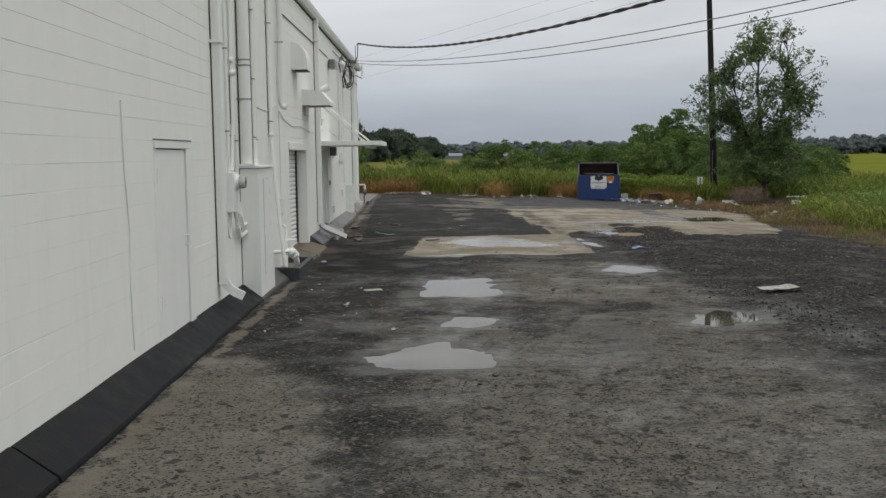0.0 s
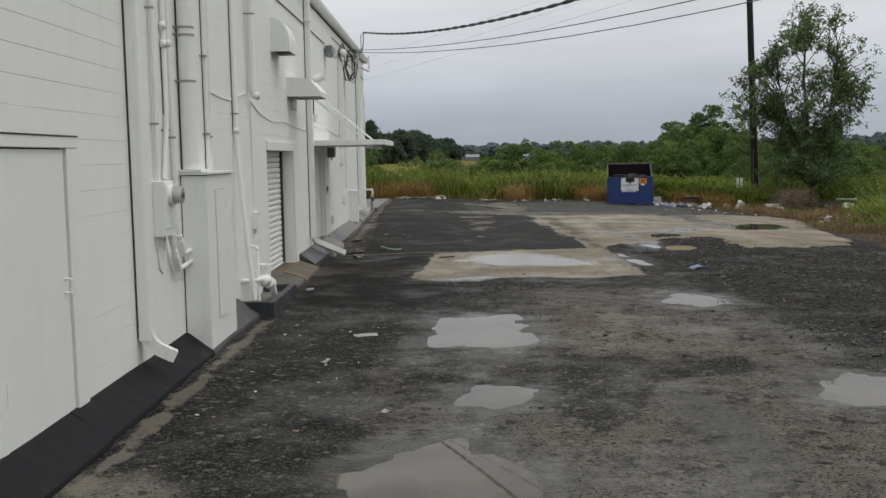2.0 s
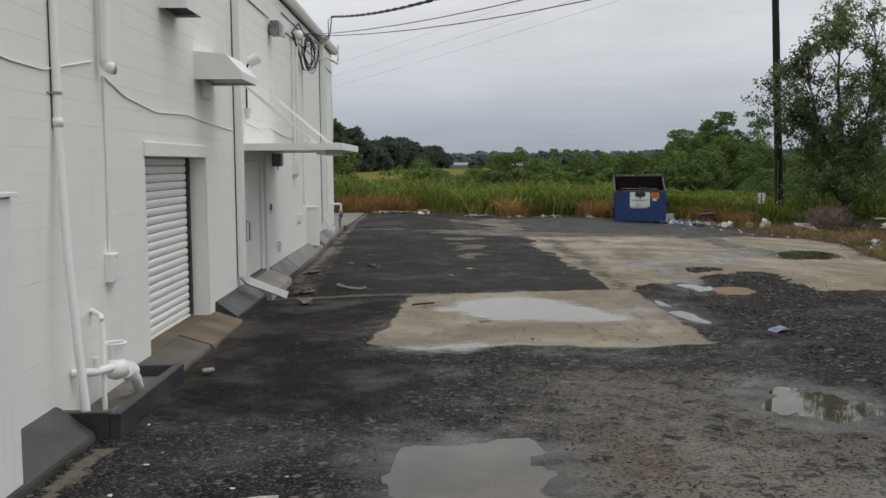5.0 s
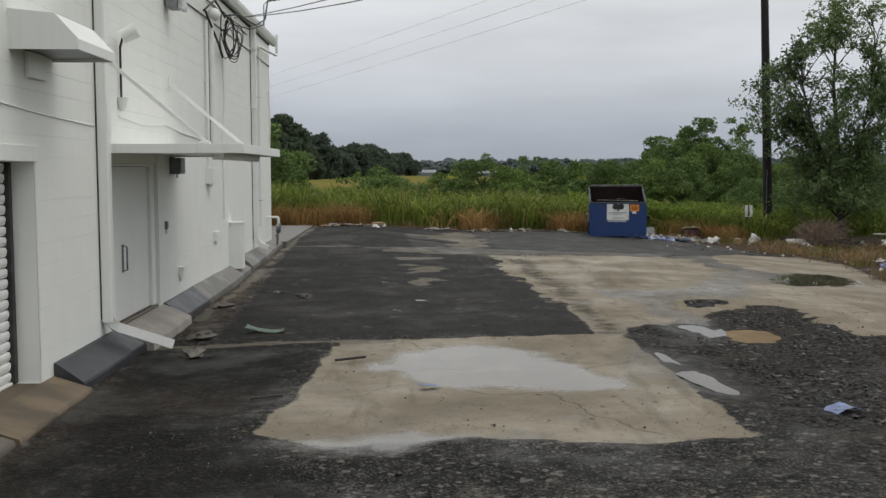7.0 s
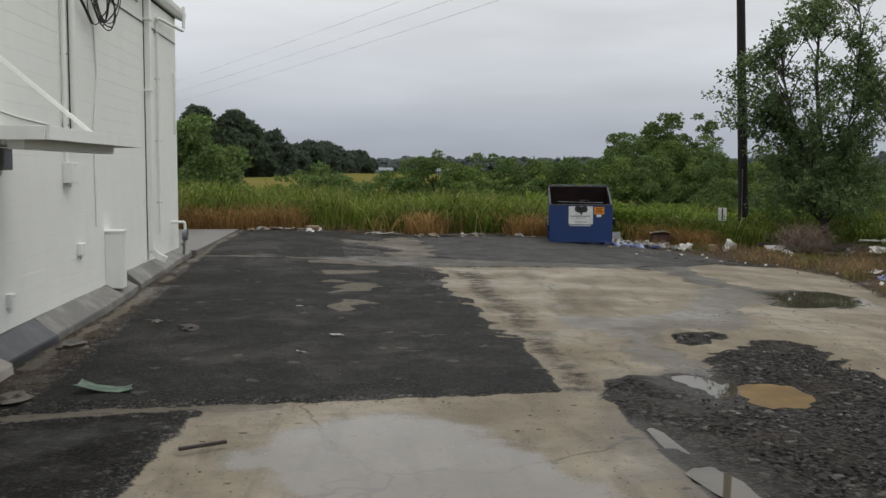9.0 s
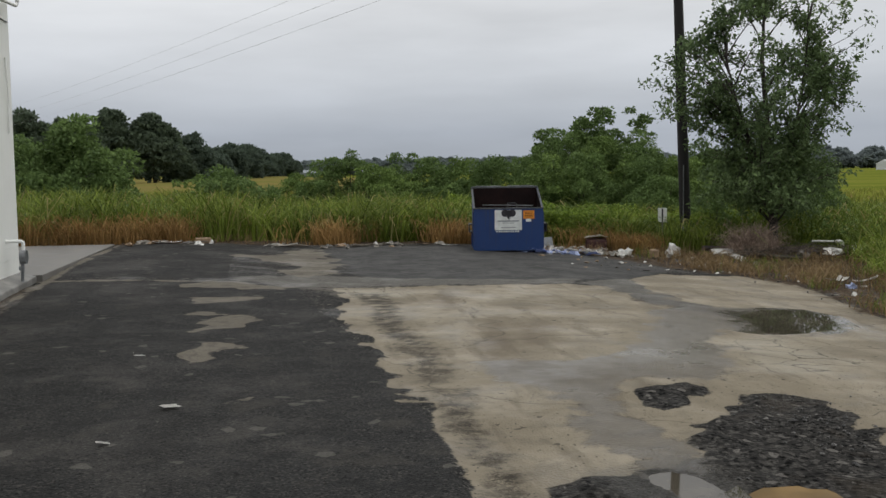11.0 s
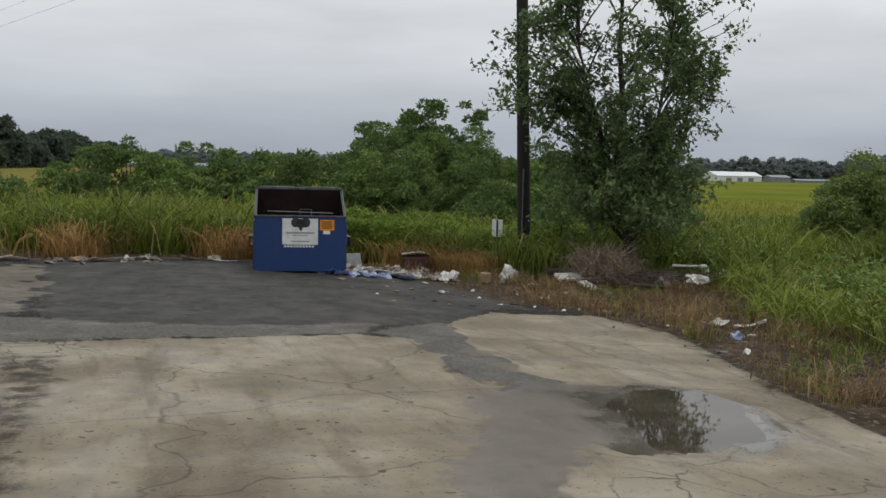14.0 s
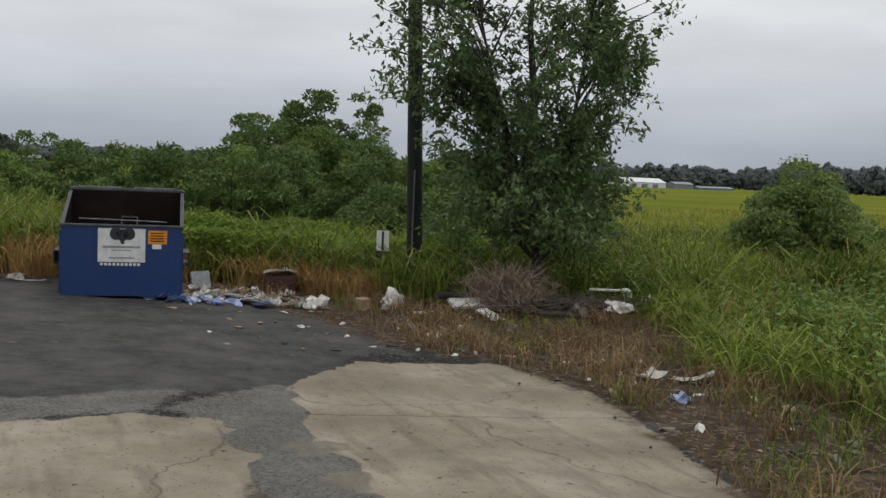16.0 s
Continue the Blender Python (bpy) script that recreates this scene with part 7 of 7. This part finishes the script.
def sheet(name, at, w, d, turn, material, label, category, seed, group="litter", curl=0.04, thick=0.004):
    """A lying sheet with curled, bent corners."""
    rs = random.Random(seed)
    bm = bmesh.new()
    n = 6
    g = [[None] * (n + 1) for _ in range(n + 1)]
    ph, k = rs.uniform(0, 6), rs.uniform(0.6, 1.6)
    for i in range(n + 1):
        for j in range(n + 1):
            u, v = i / n - 0.5, j / n - 0.5
            z = curl * (math.sin(k * u * 3 + ph) * 0.5 + 0.5) * (0.4 + abs(u) + abs(v)) + rs.uniform(0, curl * 0.2)
            g[i][j] = bm.verts.new((u * w * (1 + rs.uniform(-0.08, 0.08)), v * d * (1 + rs.uniform(-0.08, 0.08)), 0.006 + z))
    for i in range(n):
        for j in range(n):
            bm.faces.new((g[i][j], g[i + 1][j], g[i + 1][j + 1], g[i][j + 1]))
    bmesh.ops.solidify(bm, geom=bm.faces[:], thickness=thick)
    bmesh.ops.transform(bm, matrix=pose(*at, 0, 0, turn), verts=bm.verts)
    ob = part(name, bm, material)
    return tagged(settle(ob), label, category, group)


def board(at, size, turn, tilt, material, label, name="board", category="board", group="litter"):
    bm = box((-size[0] / 2, -size[1] / 2, 0), (size[0] / 2, size[1] / 2, size[2]), min(size) * 0.15)
    bmesh.ops.transform(bm, matrix=pose(*at, tilt, 0, turn), verts=bm.verts)
    return tagged(settle(part(name, bm, material)), label, category, group)


sheet("paper", on_ground(-0.85, 15.6), 0.28, 0.2, 8, M_PAPER, "small white paper lying on the wet asphalt", "paper", 1, curl=0.01)
sheet("paper", on_ground(-1.15, 14.1), 0.11, 0.07, 40, M_PAPER, "scrap of white paper on the asphalt", "paper", 2, curl=0.02)
sheet("paper", on_ground(-0.4, 12.0), 0.09, 0.06, 70, M_PAPER, "scrap of white paper on the asphalt", "paper", 3, curl=0.02)
sheet("plastic_sheet", on_ground(5.3, 14.9), 0.62, 0.34, 20, M_PAPER, "torn white plastic lying on the dark gravel", "plastic", 4, curl=0.06)
sheet("tarp", on_ground(-1.15, 26.5), 0.5, 0.26, 4, M_TARPGREEN, "crumpled strip of pale green tarp on the dark asphalt", "tarp", 5, curl=0.06)
crumple("rag", on_ground(-1.0, 30.3), (0.3, 0.13, 0.03), M_TWIGDARK, "dark wet rag on the asphalt", "rag", 6)
crumple("rag", on_ground(-1.5, 30.8), (0.12, 0.08, 0.03), M_STONE, "small grey rag on the asphalt", "rag", 7)
sheet("plastic_sheet", on_ground(4.6, 21.8), 0.3, 0.2, 20, M_BAGBLUE, "scrap of blue plastic in the gravel", "plastic", 8, curl=0.05)
sheet("paper", on_ground(0.95, 23.0), 0.2, 0.1, 20, M_BAGBLUE, "scrap of pale blue paper on the concrete", "paper", 9, curl=0.02)
sheet("paper", on_ground(0.42, 32.25), 0.28, 0.22, 10, M_PAPER, "flat pale scrap on the dark asphalt", "paper", 10, curl=0.01)
sheet("paper", on_ground(0.98, 29.6), 0.16, 0.13, 30, M_PAPER, "flat pale scrap on the dark asphalt", "paper", 11, curl=0.01)
sheet("paper", on_ground(0.6, 28.4), 0.1, 0.07, 30, M_PAPER, "flat pale scrap on the dark asphalt", "paper", 12, curl=0.02)
crumple("concrete_chunk", on_ground(-1.9, 26.1), (0.2, 0.12, 0.06), M_STONE, "broken lump of concrete at the kerb", "rubble", 13, "rubble")
crumple("concrete_chunk", on_ground(-2.1, 28.9), (0.22, 0.15, 0.07), M_STONE, "broken lump of concrete at the kerb", "rubble", 14, "rubble")
crumple("concrete_chunk", on_ground(-1.75, 24.9), (0.24, 0.12, 0.06), M_STONE, "broken lump of concrete below the downspout", "rubble", 15, "rubble")
board(on_ground(-0.6, 22.6), (0.32, 0.03, 0.02), 25, 3, M_TWIGDARK, "short dark stick on the pavement", "stick", "stick")
board(on_ground(0.1, 24.4, 0.02), (0.38, 0.03, 0.025), 30, 5, M_TWIGDARK, "broken dark branch on the concrete", "stick", "stick")


def drink_can():
    at = on_ground(-2.05, 19.58)
    c = thing("drink_can", at, "crushed bare metal drink can lying at the kerb", "can", "litter")
    m = pose(at[0], at[1], at[2] + 0.033, 0, 90, 35)
    bm = bmesh.new()
    bmesh.ops.create_cone(bm, cap_ends=True, segments=18, radius1=0.032, radius2=0.032, depth=0.112, matrix=m)
    part("body", bm, M_GREYMETAL, c)
    for s in (-1, 1):
        bm = bmesh.new()
        bmesh.ops.create_cone(bm, cap_ends=True, segments=18, radius1=0.032 if s > 0 else 0.026, radius2=0.026 if s > 0 else 0.032, depth=0.01, matrix=m @ Matrix.Translation((0, 0, 0.061 * s)))
        part("lid", bm, M_GREYMETAL, c)


drink_can()
# by the dumpster
rnd = random.Random(9)
for i in range(34):
    x, y = 8.35 + rnd.random() ** 1.2 * 1.9, 46.75 + rnd.uniform(-0.25, 0.6)
    if i % 4:
        sheet("plastic_film", on_ground(x, y, 0.01), rnd.uniform(0.2, 0.42), rnd.uniform(0.12, 0.25), rnd.uniform(0, 180), M_BAGBLUE, "crumpled pale blue plastic film beside the dumpster", "plastic", 130 + i, "litter by the dumpster", 0.08)
    else:
        crumple("plastic_bag", on_ground(x, y), (rnd.uniform(0.06, 0.16), rnd.uniform(0.06, 0.12), rnd.uniform(0.04, 0.1)), M_BAGBLUE if i % 3 else M_PAPER, "crumpled pale plastic beside the dumpster", "plastic bag", 100 + i, "litter by the dumpster")
for i in range(70):
    x, y = 9.0 + rnd.uniform(0.0, 2.2), 47.5 + rnd.uniform(-0.8, 0.9)
    if i % 3:
        sheet("paper", on_ground(x, y, 0.02), rnd.uniform(0.15, 0.42), rnd.uniform(0.1, 0.24), rnd.uniform(0, 180), M_PAPER if i % 4 else M_CARD, "crumpled white paper in the litter heap", "paper", 200 + i, "litter by the dumpster", 0.09)
    else:
        crumple("paper", on_ground(x, y), (rnd.uniform(0.06, 0.18), rnd.uniform(0.06, 0.13), rnd.uniform(0.05, 0.11)), M_PAPER if i % 2 else M_CARD, "crumpled paper and card in the litter heap", "paper", 200 + i, "litter by the dumpster")
for i in range(16):
    x = rnd.uniform(-1.8, 6.6)
    sheet("paper", on_ground(x, 47.5 + 0.16 * x + rnd.uniform(-0.15, 0.35), 0.01), rnd.uniform(0.25, 0.8), rnd.uniform(0.08, 0.2), rnd.uniform(-15, 15), rnd.choice([M_PAPER, M_SCRAP, M_SCRAP, M_CARD, M_STONE]), "flattened pale scrap along the grass edge", "paper", 500 + i, "litter along the edge", 0.05)
for i in range(18):
    x, y = rnd.uniform(-2.1, -0.5), rnd.uniform(11.5, 18.0)
    crumple("litter_scrap", on_ground(x, y), (rnd.uniform(0.012, 0.032), rnd.uniform(0.01, 0.022), 0.008), rnd.choice([M_PAPER, M_PAPER, M_CARD]), "tiny pale scrap of litter on the wet asphalt", "litter", 540 + i, "scraps on the lane")
for i in range(46):
    x, y = rnd.uniform(8.4, 12.4), rnd.uniform(42.4, 47.2)
    crumple("litter_scrap", on_ground(x, y), (rnd.uniform(0.03, 0.1), rnd.uniform(0.02, 0.06), rnd.uniform(0.015, 0.04)), rnd.choice([M_PAPER, M_STONE, M_CARD, M_TWIGDARK]), "small scrap of litter on the wet asphalt", "litter", 580 + i, "litter along the edge")
board(on_ground(11.1, 49.2), (0.62, 0.45, 0.34), -15, 3, M_CARDDARK, "dark red box standing in the litter", "box", "box")
sheet("paper", on_ground(11.1, 49.2, 0.35), 0.66, 0.5, -15, M_PAPER, "white paper lying on a dark box", "paper", 260, "litter by the dumpster", 0.08)
board(on_ground(9.5, 48.7, 0.02), (0.4, 0.04, 0.32), 25, -14, M_INKGREY, "pale board leaning behind the litter", "board", "board")
crumple("plastic_bag", on_ground(11.2, 46.9), (0.24, 0.18, 0.18), M_PAPER, "white plastic bag on the ground", "plastic bag", 261)
crumple("foam_block", on_ground(12.75, 47.3), (0.25, 0.2, 0.3), M_PAPER, "white lump of foam on the dirt", "foam block", 262)
board(on_ground(12.05, 46.95), (0.24, 0.18, 0.22), 30, 4, M_CARD, "small pale box on the dirt", "box", "box")
board(on_ground(13.05, 46.6), (0.26, 0.1, 0.06), 12, 3, M_PAPER, "small white board scrap on the dirt", "board", "board")
board(on_ground(14.05, 46.85, 0.17), (0.68, 0.3, 0.06), 8, 24, M_PAPER, "white board lying on the brush", "board", "board")
board(on_ground(14.25, 46.15, 0.04), (0.34, 0.55, 0.04), 28, 20, M_PAPER, "white board leaning off the brush", "board", "board")
board(on_ground(13.75, 46.2), (0.3, 0.12, 0.03), -8, 4, M_PAPER, "small white board scrap on the dirt", "board", "board")
crumple("plastic_bag", on_ground(16.9, 46.15, 0.12), (0.36, 0.2, 0.16), M_PAPER, "white plastic caught in the dead branches", "plastic bag", 263)
crumple("foam_block", on_ground(17.8, 46.4, 0.2), (0.18, 0.13, 0.16), M_PAPER, "white lump of foam in the dead branches", "foam block", 264)
crumple("stone", on_ground(16.1, 46.3, 0.05), (0.22, 0.16, 0.14), M_STONE, "pale stone in the dead branches", "stone", 269)


def waste_pipe():
    z = float(height(17.2, 46.9)) + 0.42
    w = thing("waste_pipe", (17.2, 46.9, z), "length of thin white pipe with an elbow on the brush", "pipe", "litter")
    part("pipe", tube([(16.75, 46.95, z + 0.02), (17.1, 46.9, z + 0.01), (17.5, 46.85, z)], 0.028, 10), M_PAPER, w)
    part("elbow", tube([(17.44, 46.85, z), *bend((17.5, 46.85, z), (17.62, 46.84, z), (17.62, 46.84, z - 0.14), 0.09), (17.62, 46.84, z - 0.2)], 0.05, 10), M_PAPER, w)


waste_pipe()
sheet("plastic_sheet", on_ground(14.0, 40.85, 0.03), 0.44, 0.3, 15, M_PAPER, "torn white plastic on the dirt", "plastic", 265, curl=0.1)
sheet("plastic_sheet", on_ground(14.45, 40.5, 0.04), 0.5, 0.22, -35, M_PAPER, "torn white plastic on the dirt", "plastic", 266, curl=0.1)
crumple("plastic_bag", on_ground(13.6, 39.6), (0.14, 0.1, 0.09), M_BAGBLUE, "scrap of blue plastic on the dirt", "plastic bag", 267)
sheet("paper", on_ground(-1.0, 47.4, 0.02), 0.6, 0.22, 10, M_PAPER, "long white crumpled scrap before the weeds", "paper", 268, curl=0.07)
board(on_ground(-0.2, 47.9), (0.4, 0.24, 0.13), 12, 3, M_CARD, "tan cardboard box before the weeds", "box", "box")
for i in range(30):
    x = rnd.uniform(-2.0, 6.6)
    y = 47.2 + 0.16 * x + rnd.uniform(-0.2, 0.7)
    crumple("paper", on_ground(x, y), (rnd.uniform(0.06, 0.2), rnd.uniform(0.05, 0.12), rnd.uniform(0.04, 0.09)), rnd.choice([M_PAPER, M_SCRAP, M_SCRAP, M_CARD, M_STONE]), "small scrap of litter at the weed edge", "litter", 300 + i, "litter along the edge")
for i in range(120):
    u = rnd.random()
    x, y = 12.0 + 2.6 * rnd.random() ** 0.8 + 0.4 * u, 47.5 - 10.5 * u + rnd.uniform(-0.6, 0.6)
    if margin(np.array([x]), np.array([y]))[0] < 0.05:
        x += rnd.uniform(0.6, 1.8)
    w = 0.03 + 0.09 * rnd.random() ** 2
    crumple("litter_scrap", on_ground(x, y), (w, w * rnd.uniform(0.5, 0.9), w * rnd.uniform(0.3, 0.7)), rnd.choice([M_PAPER, M_CARD, M_STONE, M_STONE, M_TWIGDARK]), "small scrap of litter or stone on the dirt edge", "litter", 400 + i, "litter along the edge")


def loose_stones():
    """Loose gravel and asphalt crumbs strewn over the yard."""
    rs = np.random.RandomState(31)
    V, F = [], []
    spotsx = [(16000, 4.4, 11.0, 9, 28.3, 0.006, 0.030), (17000, -1.6, 4.4, 5, 21.5, 0.003, 0.012), (260, 0.2, 4.4, 9, 21.5, 0.014, 0.036), (420, 11.8, 14.6, 33, 47, 0.015, 0.05), (300, 0.0, 3.4, 20.5, 26, 0.004, 0.012), (700, 7.5, 12.0, 43.5, 48, 0.006, 0.022), (900, 13.2, 15.0, 37, 47, 0.008, 0.03), (700, 3.2, 8.0, 27.8, 30.2, 0.006, 0.018)]
    for n, x0, x1, y0, y1, a, b in spotsx:
        x, y = x0 + (x1 - x0) * rs.rand(n), y0 + (y1 - y0) * rs.rand(n)
        keep = rs.rand(n) < 1.5 * (lattice(x, y, 1.1, 71) - 0.25)
        keep &= (inside(SLAB_FAR, x, y) < 0.0) | (rs.rand(n) < 0.12)
        for o in PUDDLES + POOLS + BROWN:
            keep &= inside(o, x, y) < -0.22
        for px, py in zip(x[keep], y[keep]):
            s = a + (b - a) * rs.rand() ** 2
            z = float(height(px, py)) + s * 0.2
            k = len(V)
            j = s * (0.6 + 0.8 * rs.rand(6))
            V += [(px - j[0], py, z), (px + j[1], py, z), (px, py - j[2], z), (px, py + j[3], z), (px, py, z + j[4] * 0.55), (px, py, z - j[5])]
            F += [(k + p, k + q, k + r) for p, q, r in ((0, 2, 4), (2, 1, 4), (1, 3, 4), (3, 0, 4), (2, 0, 5), (1, 2, 5), (3, 1, 5), (0, 3, 5))]
    tagged(raw("loose_gravel", V, F, M_GRAVELBITS), "loose dark gravel and asphalt crumbs on the wet yard", "gravel", kind="stuff")


def make_bits():
    k = Nodes("gravel_bits")
    r = k.n("ShaderNodeNewGeometry").outputs["Random Per Island"]
    return k.done(k.ramp(r, (0.0, (0.02, 0.02, 0.02)), (0.6, (0.045, 0.043, 0.040)), (0.94, (0.075, 0.072, 0.066)), (1.0, (0.19, 0.18, 0.165))), 0.6)


M_GRAVELBITS = make_bits()
loose_stones()


# ---- blocks of the east wall ----
def build_blocks():
    """Painted blocks in running bond: those the yard passes closest singly, the others joined."""
    L, H, T = 0.4064, 0.2032, 0.012

    def shape(y0, y1, z0, z1, x, low, high):
        g = 0.0008
        o = [(x - T, z0 + g), (x - low, z0 + g), (x, z0 + low + g), (x, z1 - high - g), (x - high, z1 - g), (x - T, z1 - g)]
        v = [(a, y0, b) for a, b in o] + [(a, y1, b) for a, b in o]
        f = [(i, i + 6, (i + 1) % 6 + 6, (i + 1) % 6) for i in range(6)]
        return v, f

    rnd = random.Random(12)
    # most joints are painted shut, some stay open
    open_joint = lambda: rnd.choice([0.0003, 0.0003, 0.0003, 0.0003, 0.0014, 0.0026, 0.0045])
    whole = []
    for i in range(9):
        v, f = shape(0, L, 0, H, 0, open_joint(), open_joint())
        mesh = bpy.data.meshes.new("block")
        mesh.from_pydata(v, [], f)
        mesh.materials.append(M_WALL)
        whole.append(mesh)
    v, f = shape(0, L, 0, H, 0, 0.0003, 0.0003)
    shut = bpy.data.meshes.new("block")
    shut.from_pydata(v, [], f)
    shut.materials.append(M_WALL)
    verts, faces = [], []
    run, low, high = whole[0], 0.0006, 0.0018
    k = 0
    z = 0.1
    while z + H <= TOP + 0.001:
        y = SOUTH + (L / 2 if k % 2 else 0)
        cuts = [o for o in OPENINGS if o[2] < z + H - 0.02 and z + H / 2 < o[3]]
        while y < NORTH - 0.01:
            y1 = min(y + L, NORTH)
            spans = [(y, y1)]
            for a, b, _, _ in cuts:
                spans = [q for s0, s1 in spans for q in ((s0, min(s1, a)), (max(s0, b), s1)) if q[1] - q[0] > 0.02]
            x = WX
            if rnd.random() < 0.22:
                run, low, high = rnd.choice(whole), open_joint(), open_joint()
            if y > 13.2 and rnd.random() < 0.5:
                run, low, high = shut, 0.0003, 0.0003
            for s0, s1 in spans:
                if s1 - s0 > L - 0.001 and 7.0 < s0 < 16.6 and 0.3 < z < 2.75:
                    b = new("block", run)
                    b.location, b.parent = (x, s0, z), wall_east
                else:
                    a, q = shape(s0, s1, z, z + H, x, low, high)
                    n = len(verts)
                    verts += a
                    faces += [tuple(i + n for i in p) for p in q]
            y += L
        z += H
        k += 1
    rest = raw("block_courses", verts, faces, M_WALL, wall_east)
    rest["kind"] = "stuff"


build_blocks()
